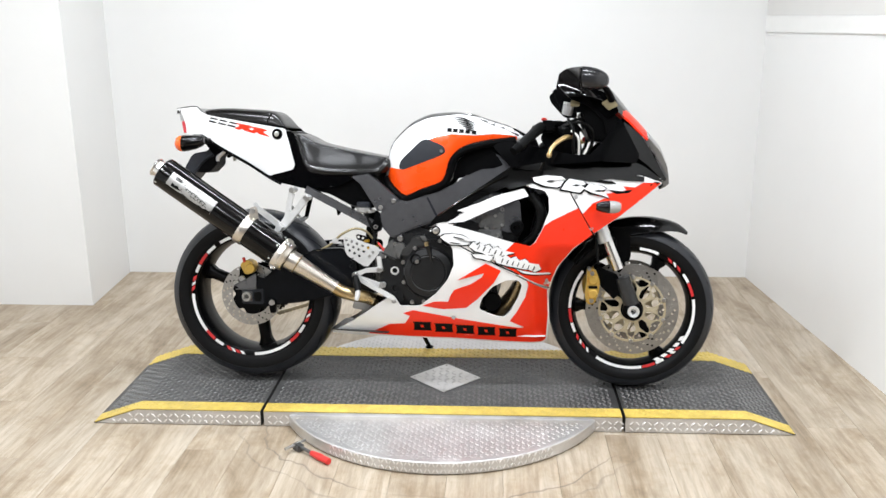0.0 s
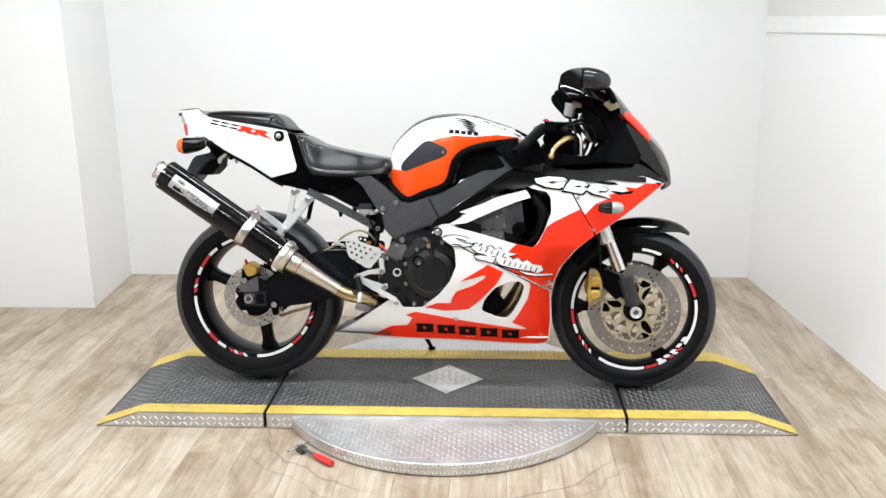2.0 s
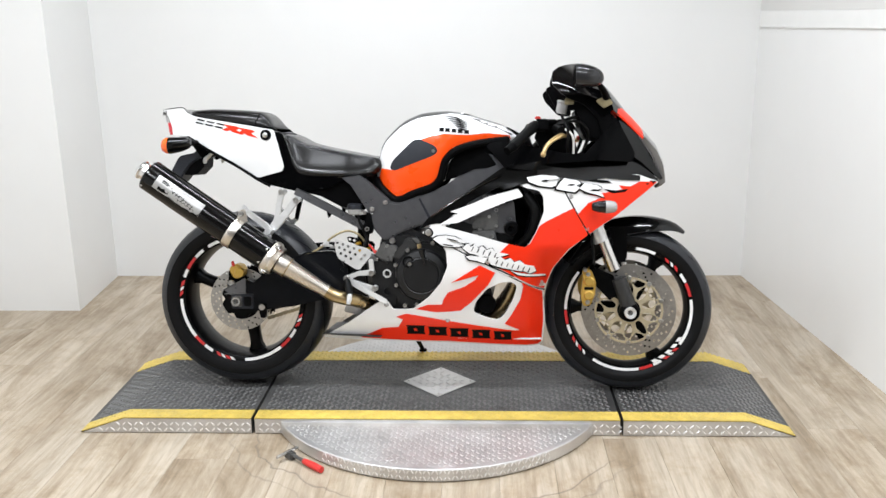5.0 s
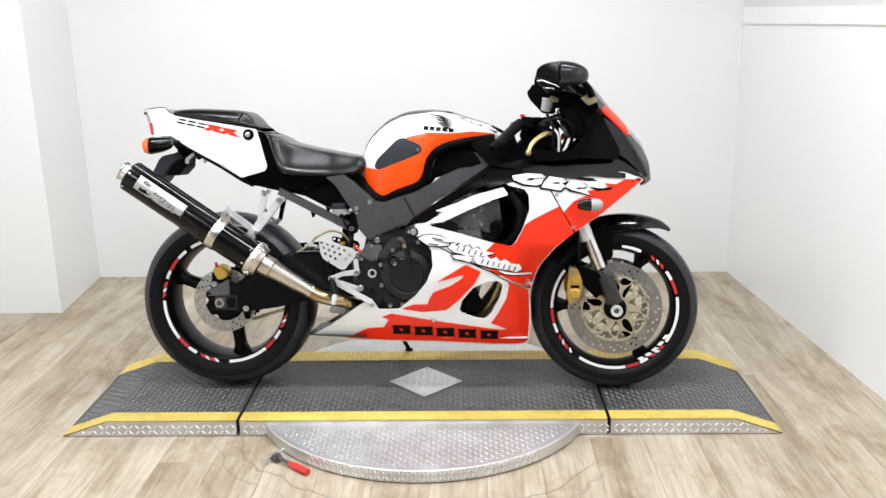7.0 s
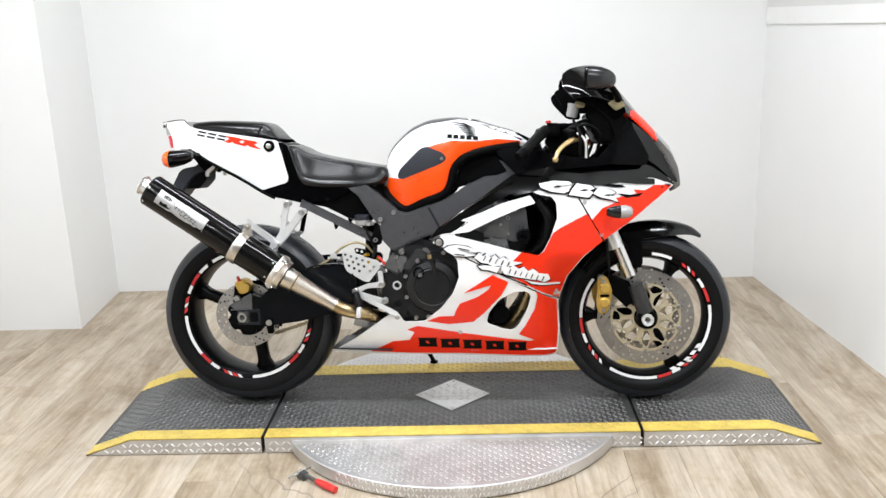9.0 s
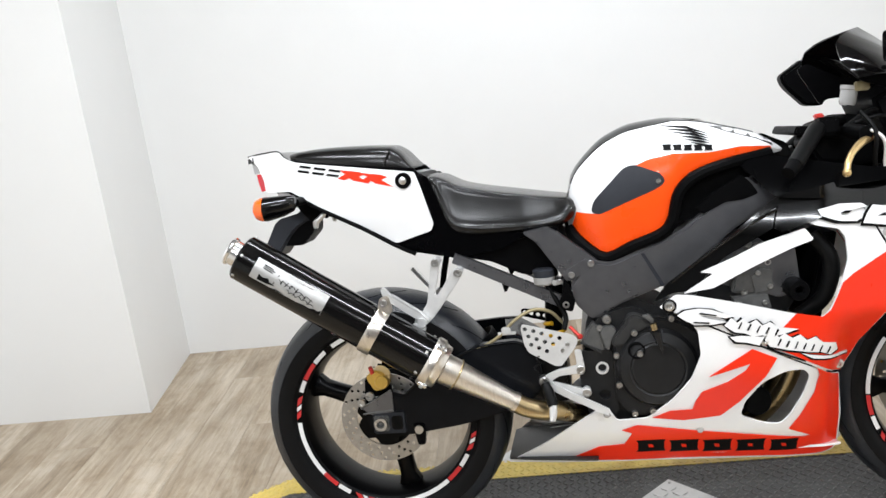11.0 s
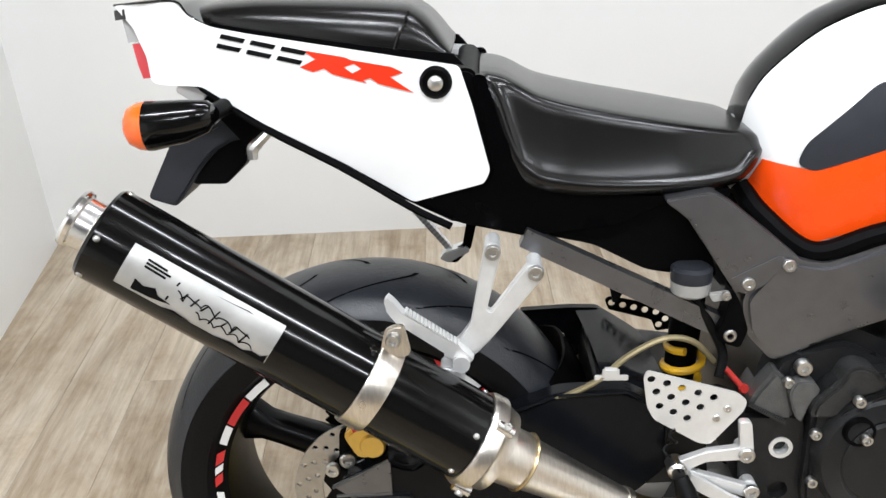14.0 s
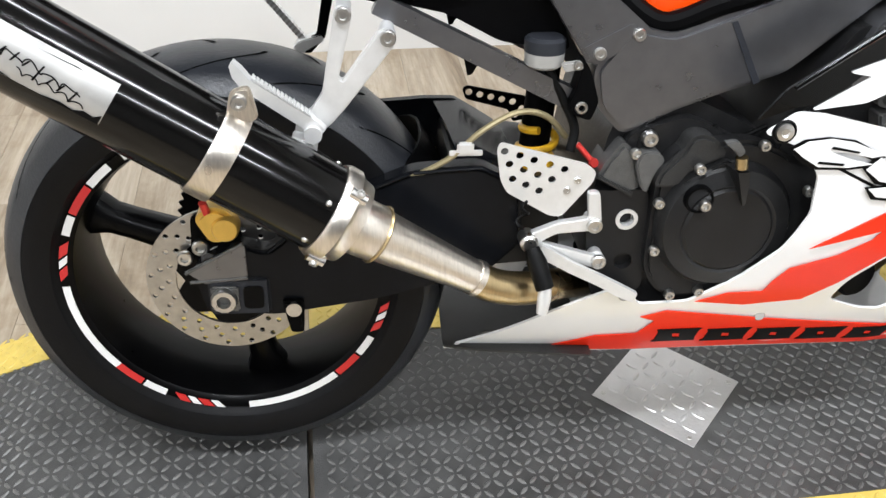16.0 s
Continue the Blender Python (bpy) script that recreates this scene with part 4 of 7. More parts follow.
for (xa, za), (xb, zb) in (((0.03, 0.418), (0.50, 0.435)), ((0.03, 0.213), (0.50, 0.365))):
    n = int(math.hypot(xb - xa, zb - za) / 0.0159)
    for i in range(n):
        f = (i + 0.5) / n
        x, z = xa + (xb - xa) * f, za + (zb - za) * f
        w = 0.0085 if i % 2 else 0.006
        s = len(chain_v)
        chain_v += [(x + dx * 0.0088, 0.0955 + dy * w, z + dz * 0.0065) for dx in (-1, 1) for dy in (-1, 1) for dz in (-1, 1)]
        chain_f += [tuple(s + q for q in f4) for f4 in ((0, 1, 3, 2), (4, 6, 7, 5), (0, 4, 5, 1), (2, 3, 7, 6), (0, 2, 6, 4), (1, 5, 7, 3))]
tagged(raw("chain", chain_v, chain_f, M_PALEGOLD, bike, "gold drive chain"), kind="stuff")

# Engine: crankcase, cylinders, round clutch cover with its bolts.
engine = part("engine", prism(round_corners([(0.52, 0.57), (0.50, 0.44), (0.52, 0.30), (0.60, 0.235), (0.80, 0.24), (0.92, 0.33), (0.90, 0.45), (0.72, 0.55), (0.62, 0.60)], 0.03), -0.155, 0.155, 0.02), M_ENGINE, bike, "black four-cylinder engine")
part("cylinder_block", prism(round_corners([(0.70, 0.50), (0.88, 0.40), (1.00, 0.58), (0.94, 0.68), (0.82, 0.70)], 0.02), -0.175, 0.175, 0.012), M_ENGINE, engine)
part("cylinder_head", prism(round_corners([(0.80, 0.63), (0.93, 0.58), (0.97, 0.66), (0.92, 0.72), (0.84, 0.71)], 0.014), -0.185, 0.185, 0.012), M_FRAME, engine)
CC = (0.672, 0.434)
part("clutch_cover", lathe([(0, 0.0), (0.058, 0.0), (0.062, -0.003), (0.066, -0.001), (0.086, -0.007), (0.094, -0.02), (0.096, -0.05), (0, -0.05)], (CC[0], -0.208, CC[1]), (0, -1, 0), 64), M_ENGINE, engine, "round black clutch cover")
part("cover_flange", prism(round_corners([(0.575, 0.51), (0.60, 0.545), (0.70, 0.555), (0.77, 0.52), (0.79, 0.43), (0.76, 0.34), (0.68, 0.315), (0.60, 0.318), (0.572, 0.36)], 0.03, 5), -0.185, -0.15, 0.006), M_ENGINE, engine)
for x, z in ((0.579, 0.468), (0.581, 0.396), (0.612, 0.324), (0.654, 0.328), (0.745, 0.345), (0.71, 0.548), (0.783, 0.48)):
    bolt("cover_bolt", (x, -0.185, z), (0, -1, 0), 0.0075, M_BOLT, engine, 0.009)
part("cover_lug", loft([[(x - w, y, z) for w, y in ((-d, -0.195), (d, -0.195), (d * 0.6, -h), (-d * 0.6, -h))] for (x, z), d, h in (((0.671, 0.527), 0.013, 0.226), ((0.676, 0.506), 0.010, 0.224), ((0.685, 0.473), 0.003, 0.212))]), M_ENGINE, engine)
part("sensor", tube([(x, -0.222, z) for x, z in ((0.668, 0.532), (0.666, 0.547))], 0.008, 12, smooth=False), M_HEATED, engine, "copper cable end")
part("cable_bracket", prism(round_corners([(0.640, 0.567), (0.659, 0.569), (0.670, 0.554), (0.663, 0.546), (0.654, 0.556)], 0.005), -0.224, -0.212, 0.003), M_CAST, engine)
# rough castings and fittings behind and above the clutch cover
for pts, y0, y1, m in (([(0.570, 0.491), (0.575, 0.512), (0.603, 0.541), (0.611, 0.559), (0.625, 0.564), (0.644, 0.559), (0.661, 0.539), (0.659, 0.530), (0.621, 0.517), (0.603, 0.490)], 0.190, 0.12, M_CASTDARK), ([(0.499, 0.495), (0.508, 0.515), (0.531, 0.547), (0.548, 0.531), (0.559, 0.475), (0.547, 0.470)], 0.165, 0.10, M_CAST), ([(0.545, 0.521), (0.553, 0.537), (0.575, 0.537), (0.585, 0.524), (0.572, 0.505), (0.564, 0.477), (0.555, 0.486)], 0.178, 0.12, M_CAST), ([(0.546, 0.524), (0.547, 0.552), (0.560, 0.565), (0.579, 0.558), (0.584, 0.543), (0.564, 0.528)], 0.158, 0.10, M_ENGINE), ([(0.602, 0.485), (0.607, 0.501), (0.660, 0.532), (0.676, 0.522), (0.659, 0.515), (0.629, 0.500), (0.614, 0.477)], 0.196, 0.15, M_ENGINE)):
    part("casting", prism(round_corners(pts, 0.008), -y0, -y1, 0.007), m, engine)
part("casting_rib", prism([(0.497, 0.498), (0.499, 0.502), (0.548, 0.476), (0.547, 0.469)], -0.172, -0.160, 0.002), M_CASTDARK, engine)
part("oil_sight", lathe([(0, -0.006), (0.014, -0.006), (0.016, 0.002), (0.019, 0.002), (0.021, -0.004)], ((0.626, 0.481)[0], -0.207, (0.626, 0.481)[1]), (0, -1, 0), 20), M_PLASTIC, engine)
bolt("boss_bolt", ((0.564, 0.551)[0], -0.158, (0.564, 0.551)[1]), (0, -1, 0), 0.011, M_BOLT, engine, 0.012)
for (x, z), y in (((0.546, 0.532), 0.165), ((0.623, 0.522), 0.197), ((0.632, 0.475), 0.209)):
    bolt("casting_bolt", (x, -y, z), (0, -1, 0), 0.0075, M_BOLT, engine, 0.009)
for line in ([(0.680, 0.522), (0.692, 0.541), (0.709, 0.552), (0.726, 0.560)], [(0.586, 0.547), (0.608, 0.555), (0.637, 0.556), (0.658, 0.561)]):
    part("wire", tube([(x, -0.15, z) for x, z in line], 0.0035, 8), M_CABLE, engine)
for k in range(6):
    part("head_rib", box(0.835 + 0.022 * k, 0.842 + 0.022 * k, -0.189, -0.17, 0.625 + 0.002 * k, 0.70 + 0.002 * k, 0.002), M_CAST, engine)
for x, z in ((0.85, 0.655), (0.93, 0.665), (0.89, 0.71), (0.875, 0.60)):
    bolt("head_bolt", (x, -0.19, z), (0, -1, 0), 0.008, M_BOLT, engine, 0.008)
for pts in ([(0.887, 0.639), (0.911, 0.657), (0.937, 0.652), (0.940, 0.602), (0.896, 0.593)], [(0.847, 0.593), (0.925, 0.596), (0.933, 0.558), (0.855, 0.560)]):
    part("head_casting", prism(round_corners(pts, 0.005), -0.202, -0.17, 0.005), M_CAST, engine)
for x, z in ((0.906, 0.643), (0.931, 0.611), (0.862, 0.576), (0.918, 0.574)):
    bolt("head_bolt", (x, -0.202, z), (0, -1, 0), 0.006, M_BOLT, engine, 0.006)
part("head_cover", prism(round_corners([(0.845, 0.60), (0.93, 0.588), (0.945, 0.64), (0.86, 0.655)], 0.012), -0.198, -0.17, 0.006), M_CAST, engine)
pivot = part("pivot_plate", panel(round_corners([(0.488, 0.478), (0.572, 0.478), (0.578, 0.32), (0.51, 0.30), (0.492, 0.39)], 0.014), lambda x, z: 0.166, 0.014, [[(0.545 + 0.014 * math.cos(a), 0.434 + 0.014 * math.sin(a)) for a in (2 * math.pi * i / 20 for i in range(20))], [(0.547 + 0.013 * math.cos(a), 0.368 + 0.013 * math.sin(a)) for a in (2 * math.pi * i / 20 for i in range(20))]], 0.02), M_ENGINE, bike, "black pivot plate with two holes")
part("pivot_tube", lathe([(0.010, -0.02), (0.010, 0.002), (0.0155, 0.002), (0.0155, -0.02)], (0.545, -0.166, 0.434), (0, -1, 0), 24), M_ALU, pivot)
# Radiator, oil cooler hose and header pipes behind the fairing.
part("radiator", prism(round_corners([(1.06, 0.72), (1.09, 0.72), (1.02, 0.40), (0.99, 0.41)], 0.008), -0.17, 0.17, 0.004), M_PLASTIC, bike)
part("water_hose", tube([(1.03, -0.185, 0.72), (1.065, -0.195, 0.66), (1.05, -0.19, 0.58), (1.00, -0.17, 0.53)], 0.019, 14), M_CABLE, bike)
part("frame_slider", lathe([(0.006, 0.0), (0.011, 0.008), (0.021, 0.008), (0.024, 0.0), (0.024, -0.07), (0, -0.07)], (0.982, -0.245, 0.605), (0, -1, 0), 24), M_PLASTIC, bike, "round black crash bobbin")
part("engine_bracket", prism(round_corners([(0.84, 0.64), (0.99, 0.70), (1.0, 0.60), (0.95, 0.58)], 0.012), -0.197, -0.187, 0.003), M_FRAME, bike)
for k in range(4):
    y = -0.12 + 0.08 * k
    part("header_pipe", tube([(0.95, y, 0.56), (1.0, y, 0.46), (0.97, y * 0.9, 0.34), (0.86, y * 0.7, 0.235), (0.66, y * 0.5, 0.215)], 0.019, 14), M_HEATED, bike, "heat-stained header pipe")
# Added dark block hides the far fairing and keeps the opening black.
part("inner_blocker", prism(round_corners([(0.80, 0.66), (0.92, 0.80), (1.10, 0.80), (1.12, 0.62), (1.05, 0.50), (0.95, 0.52)], 0.02), 0.02, 0.12, 0.01), M_PLASTIC, bike)
part("oil_filter", lathe([(0, 0.0), (0.03, 0.0), (0.034, -0.005), (0.034, -0.08)], (0.90, -0.17, 0.33), (0.3, -1, 0), 20), M_PLASTIC, bike)


# ---- bodywork ----
def fairing_reach(x, z):
    a = lerp_table([(0.16, 0.100), (0.18, 0.118), (0.24, 0.158), (0.30, 0.184), (0.36, 0.208), (0.45, 0.235), (0.60, 0.245), (0.72, 0.24), (0.80, 0.22), (0.90, 0.165), (1.0, 0.10), (1.1, 0.05)], z)
    b = lerp_table([(0.30, 0.84), (0.45, 0.93), (0.60, 1.0), (1.04, 1.0), (1.10, 0.93), (1.18, 0.81), (1.24, 0.735), (1.32, 0.63), (1.42, 0.50), (1.50, 0.34), (1.56, 0.1)], x)
    # the lower part draws in towards the front wheel
    c = lerp_table([(0.97, 0.0), (1.04, 0.22), (1.10, 1.0)], x) * lerp_table([(0.38, 1.0), (0.54, 0.0)], z)
    return a * b * (1 - 0.46 * c)


def decal(name, outline, reach, mat, parent, s, lift=0.0030, step=0.013, label="", holes=()):
    return part(name, panel(outline, lambda x, z: reach(x, z) + lift, 0.0012, holes, step, s), mat, parent, label)


SCRIPT = [[(0.717, 0.568), (0.734, 0.578), (0.764, 0.581), (0.793, 0.576), (0.840, 0.557), (0.821, 0.554), (0.788, 0.562), (0.768, 0.563), (0.793, 0.553), (0.825, 0.545), (0.793, 0.541), (0.753, 0.543), (0.729, 0.558)],
          [(0.829, 0.509), (0.852, 0.511), (0.885, 0.507), (0.904, 0.505), (0.892, 0.485), (0.865, 0.494), (0.842, 0.497)],
          [(0.818, 0.537), (0.834, 0.554), (0.847, 0.542), (0.860, 0.552), (0.872, 0.538), (0.887, 0.546), (0.900, 0.532), (0.917, 0.539), (0.933, 0.526), (0.977, 0.518), (0.943, 0.508), (0.917, 0.504), (0.899, 0.509), (0.879, 0.507), (0.862, 0.516), (0.840, 0.520)],
          [(0.904, 0.498), (0.917, 0.517), (0.935, 0.502), (0.947, 0.510), (0.964, 0.498), (0.981, 0.505), (0.995, 0.490), (1.013, 0.497), (1.030, 0.482), (1.061, 0.476), (1.069, 0.457), (1.048, 0.449), (1.028, 0.458), (1.002, 0.461), (0.977, 0.466), (0.956, 0.470), (0.933, 0.476), (0.915, 0.481)],
          [(0.981, 0.461), (1.003, 0.454), (1.034, 0.448), (1.102, 0.440), (1.103, 0.434), (1.034, 0.441), (1.008, 0.445)]]
SCRIPT_SLITS = [[(0.847, 0.528), (0.850, 0.527), (0.857, 0.542), (0.855, 0.543)],
                [(0.866, 0.523), (0.870, 0.522), (0.877, 0.536), (0.874, 0.538)],
                [(0.886, 0.517), (0.889, 0.516), (0.896, 0.531), (0.894, 0.532)],
                [(0.905, 0.512), (0.909, 0.511), (0.916, 0.526), (0.913, 0.527)],
                [(0.925, 0.507), (0.928, 0.506), (0.935, 0.520), (0.932, 0.522)],
                [(0.930, 0.483), (0.933, 0.482), (0.940, 0.496), (0.937, 0.498)],
                [(0.948, 0.479), (0.952, 0.477), (0.958, 0.492), (0.955, 0.493)],
                [(0.967, 0.474), (0.970, 0.473), (0.976, 0.488), (0.974, 0.489)],
                [(0.985, 0.470), (0.988, 0.468), (0.994, 0.483), (0.992, 0.484)],
                [(1.003, 0.465), (1.006, 0.464), (1.012, 0.478), (1.010, 0.480)],
                [(1.021, 0.460), (1.024, 0.459), (1.030, 0.474), (1.028, 0.475)],
                [(1.039, 0.455), (1.042, 0.454), (1.049, 0.468), (1.046, 0.470)],
                [(0.767, 0.571), (0.803, 0.563), (0.801, 0.561), (0.764, 0.568)],
                [(0.753, 0.551), (0.787, 0.547), (0.785, 0.544), (0.751, 0.548)]]
OPEN_EDGE = [(0.861, 0.584), (0.959, 0.556), (1.030, 0.540), (1.046, 0.556), (1.070, 0.600), (1.093, 0.664), (1.090, 0.714), (1.075, 0.735), (1.03, 0.745)]
for s in LEFT_RIGHT:
    lower = part("lower_fairing", panel(round_corners([(0.298, 0.186), (0.389, 0.242), (0.499, 0.321), (0.529, 0.341), (0.552, 0.340), (0.570, 0.308), (0.641, 0.311), (0.700, 0.360), (0.742, 0.412), (0.765, 0.47), (0.761, 0.527), (0.735, 0.560), (0.884, 0.486), (1.097, 0.374), (1.103, 0.269), (1.097, 0.175), (1.083, 0.166), (0.655, 0.180), (0.420, 0.181)], 0.008),
                                                fairing_reach, 0.004, [round_corners([(0.852, 0.304), (0.862, 0.344), (0.90, 0.392), (0.950, 0.418), (0.990, 0.419), (1.004, 0.401), (0.992, 0.354), (0.962, 0.297), (0.942, 0.275), (0.905, 0.281)], 0.012)], 0.018, s), M_WHITE, bike, "white lower fairing with red flames")
    decal("red_graphic", [(0.440, 0.190), (0.524, 0.233), (0.583, 0.239), (0.603, 0.270), (0.579, 0.280), (0.615, 0.293), (0.771, 0.266), (0.905, 0.246), (1.000, 0.233), (1.016, 0.236), (0.962, 0.261), (0.986, 0.296), (1.017, 0.355), (1.026, 0.400), (1.020, 0.418), (1.092, 0.373), (1.097, 0.269), (1.091, 0.179), (1.078, 0.172), (0.762, 0.185), (0.60, 0.186)], fairing_reach, M_RED, lower, s)
    decal("red_flame", [(0.779, 0.414), (0.877, 0.477), (0.930, 0.452), (0.905, 0.407), (0.848, 0.344), (0.807, 0.309), (0.724, 0.301), (0.651, 0.312), (0.693, 0.329), (0.743, 0.330), (0.750, 0.351), (0.765, 0.376), (0.823, 0.399), (0.862, 0.426), (0.872, 0.442)], fairing_reach, M_RED, lower, s)
    for k, w in enumerate((0.072, 0.073, 0.072, 0.071, 0.070)):
        x = 0.612 + 0.0775 * k
        z = 0.221 - 0.0042 * k
        top, low = z + 0.027, z - 0.008
        # heavy slabs with a slit stand where the maker's word is
        slab = [(x, low), (x + 0.94 * w, low), (x + 0.90 * w, low + 0.007), (x + 0.90 * w, top - 0.007), (x + 0.94 * w, top), (x, top), (x + 0.05 * w, top - 0.007), (x + 0.05 * w, low + 0.007)]
        slit = [(x + 0.40 * w, z + 0.004), (x + 0.56 * w, z + 0.003), (x + 0.52 * w, z + 0.0150), (x + 0.36 * w, z + 0.0160)]
        decal("black_mark", slab, fairing_reach, M_INK, lower, s, 0.0046, 0.012, "", [slit])
    for x, z in ((0.761, 0.271), (0.547, 0.327)):
        part("fastener", lathe([(0, 0.002), (0.007, 0.002), (0.009, 0)], (x, s * fairing_reach(x, z), z), (0, s, 0), 14), M_FROST, lower)

    mid = part("mid_fairing", panel(round_corners([(0.678, 0.588), (0.716, 0.615), (0.75, 0.612)] + OPEN_EDGE + [(0.985, 0.765), (0.96, 0.792), (1.127, 0.789), (1.243, 0.581), (1.181, 0.531), (1.127, 0.462), (1.099, 0.379), (0.884, 0.490), (0.735, 0.565)], 0.007), fairing_reach, 0.004, [], 0.018, s), M_WHITE, bike, "white and red middle fairing")
    decal("red_graphic", [(0.905, 0.484), (0.950, 0.528), (0.975, 0.5535), (1.030, 0.542), (1.048, 0.556), (1.066, 0.590), (1.078, 0.614), (1.103, 0.631), (1.193, 0.674), (1.2055, 0.652), (1.2445, 0.581), (1.179, 0.533), (1.125, 0.462), (1.097, 0.382), (0.961, 0.459)], fairing_reach, M_RED, mid, s)
    # jagged white brush ribbons edged and slit in black, in place of a team script
    for pts in SCRIPT:
        mx, mz = sum(p[0] for p in pts) / len(pts), sum(p[1] for p in pts) / len(pts)
        decal("script_edge", [(x + 0.0036 * (1 if x > mx else -1) - 0.0012, z + 0.0030 * (1 if z > mz else -1) - 0.0010) for x, z in pts], fairing_reach, M_INK, mid, s, 0.0044, 0.012)
    for pts in SCRIPT:
        decal("script_stroke", pts, fairing_reach, M_WHITE, mid, s, 0.0060, 0.012)
    for pts in SCRIPT_SLITS:
        decal("script_slit", pts, fairing_reach, M_INK, mid, s, 0.0074, 0.012)
    for x, z in ((0.702, 0.590), (1.084, 0.407), (0.905, 0.497)):
        f = part("fairing_bolt", lathe([(0, 0.003), (0.004, 0.003), (0.006, 0.005), (0.011, 0.004), (0.012, 0)], (x, s * (fairing_reach(x, z) + 0.001), z), (0, s, 0), 18), M_BOLT, mid)
    # Added black strips draw the dark line along the panel seams.
    for line in (((1.127, 0.792), (1.166, 0.724), (1.207, 0.652), (1.248, 0.582)), ((0.735, 0.563), (0.884, 0.488), (0.990, 0.440), (1.099, 0.377))):
        part("seam_strip", tube([(x, s * (fairing_reach(x, z) - 0.001), z) for x, z in line], 0.0024, 6), M_CABLE, mid)
    part("rear_edge_lug", lathe([(0.012, 0), (0.014, 0.0015), (0.016, 0)], (0.702, s * (fairing_reach(0.702, 0.59) + 0.001), 0.590), (0, s, 0), 18), M_INK, mid)

    upper = part("upper_fairing", panel(round_corners([(1.124, 0.792), (1.168, 0.807), (1.322, 0.778), (1.415, 0.789), (1.491, 0.762), (1.345, 0.647), (1.247, 0.582)], 0.006), fairing_reach, 0.004, [], 0.018, s), M_WHITE, bike, "white and red upper fairing")
    decal("red_graphic", [(1.2085, 0.653), (1.244, 0.691), (1.290, 0.710), (1.242, 0.720), (1.301, 0.726), (1.361, 0.737), (1.349, 0.751), (1.389, 0.747), (1.422, 0.764), (1.485, 0.762), (1.345, 0.650), (1.2495, 0.585)], fairing_reach, M_RED, upper, s)
    decal("black_edge", [(0.953, 0.799), (1.039, 0.801), (1.153, 0.811), (1.146, 0.779), (1.113, 0.776), (1.056, 0.770), (1.026, 0.758), (0.955, 0.737), (0.938, 0.747)], fairing_reach, M_BLACK, mid, s, 0.0050, 0.013)
    decal("black_edge", [(1.141, 0.811), (1.256, 0.801), (1.423, 0.785), (1.423, 0.767), (1.362, 0.769), (1.303, 0.776), (1.234, 0.767), (1.199, 0.772), (1.136, 0.779)], fairing_reach, M_BLACK, upper, s, 0.0055, 0.013)
    # three white slanted shapes over black, in place of a model name
    for holder, pts in ((mid, [(1.033, 0.780), (1.081, 0.788), (1.132, 0.784), (1.146, 0.775), (1.123, 0.773), (1.093, 0.770), (1.081, 0.763), (1.132, 0.754), (1.118, 0.746), (1.074, 0.752), (1.039, 0.766)]), (upper, [(1.143, 0.760), (1.159, 0.777), (1.208, 0.768), (1.218, 0.758), (1.202, 0.752), (1.214, 0.744), (1.197, 0.728), (1.132, 0.740)]), (upper, [(1.212, 0.741), (1.228, 0.759), (1.274, 0.752), (1.289, 0.742), (1.271, 0.734), (1.290, 0.723), (1.298, 0.710), (1.267, 0.721), (1.238, 0.728)])):
        mx, mz = sum(p[0] for p in pts) / len(pts), sum(p[1] for p in pts) / len(pts)
        decal("name_edge", [(x + 0.0055 * (1 if x > mx else -1) - 0.0015, z + 0.0032 * (1 if z > mz else -1) - 0.0022) for x, z in pts], fairing_reach, M_INK, holder, s, 0.0044, 0.013)
        decal("name_shape", pts, fairing_reach, M_WHITE, holder, s, 0.0060, 0.013)
        decal("name_slit", [(mx - 0.016, mz - 0.001), (mx - 0.002, mz + 0.0035), (mx + 0.014, mz + 0.002), (mx + 0.004, mz - 0.003)], fairing_reach, M_INK, holder, s, 0.0075, 0.013)
    for pts in ([(1.218, 0.771), (1.267, 0.772), (1.310, 0.768), (1.325, 0.759), (1.289, 0.759)], [(1.296, 0.739), (1.340, 0.733), (1.384, 0.739), (1.369, 0.727), (1.325, 0.723)]):
        decal("black_stroke", pts, fairing_reach, M_INK, upper, s, 0.0032, 0.013)
    for x, z in ((1.183, 0.713), (1.240, 0.602)):
        part("fastener", lathe([(0, 0.002), (0.006, 0.002), (0.008, 0)], (x, s * fairing_reach(x, z), z), (0, s, 0), 14), M_FROST, upper)

    # white brace across the opening and the black shroud behind it
    brace_reach = lambda x, z: fairing_reach(x, z) - 0.004
    part("fairing_brace", panel(round_corners([(0.734, 0.615), (0.803, 0.656), (0.773, 0.661), (0.851, 0.690), (0.907, 0.715), (1.004, 0.742), (1.022, 0.715), (0.972, 0.699), (0.886, 0.663), (0.801, 0.623)], 0.006), brace_reach, 0.004, [], 0.018, s), M_WHITE, bike, "white brace across the fairing opening")
    part("side_shroud", panel(round_corners([(0.668, 0.60), (0.70, 0.64), (0.84, 0.735), (0.955, 0.815), (1.12, 0.832), (1.16, 0.815), (1.12, 0.792), (0.96, 0.79), (0.975, 0.765), (1.03, 0.748), (0.95, 0.752), (0.83, 0.69), (0.79, 0.655), (0.75, 0.62), (0.715, 0.618)], 0.008), lambda x, z: fairing_reach(x, z) - 0.008, 0.004, [], 0.018, s), M_BLACK, bike, "glossy black shroud below the frame")
    part("shroud_edge", tube([(0.71, s * 0.236, 0.642), (0.80, s * 0.236, 0.705), (0.90, s * 0.230, 0.765), (0.96, s * 0.215, 0.79)], 0.0035, 8), M_BLACK, bike)

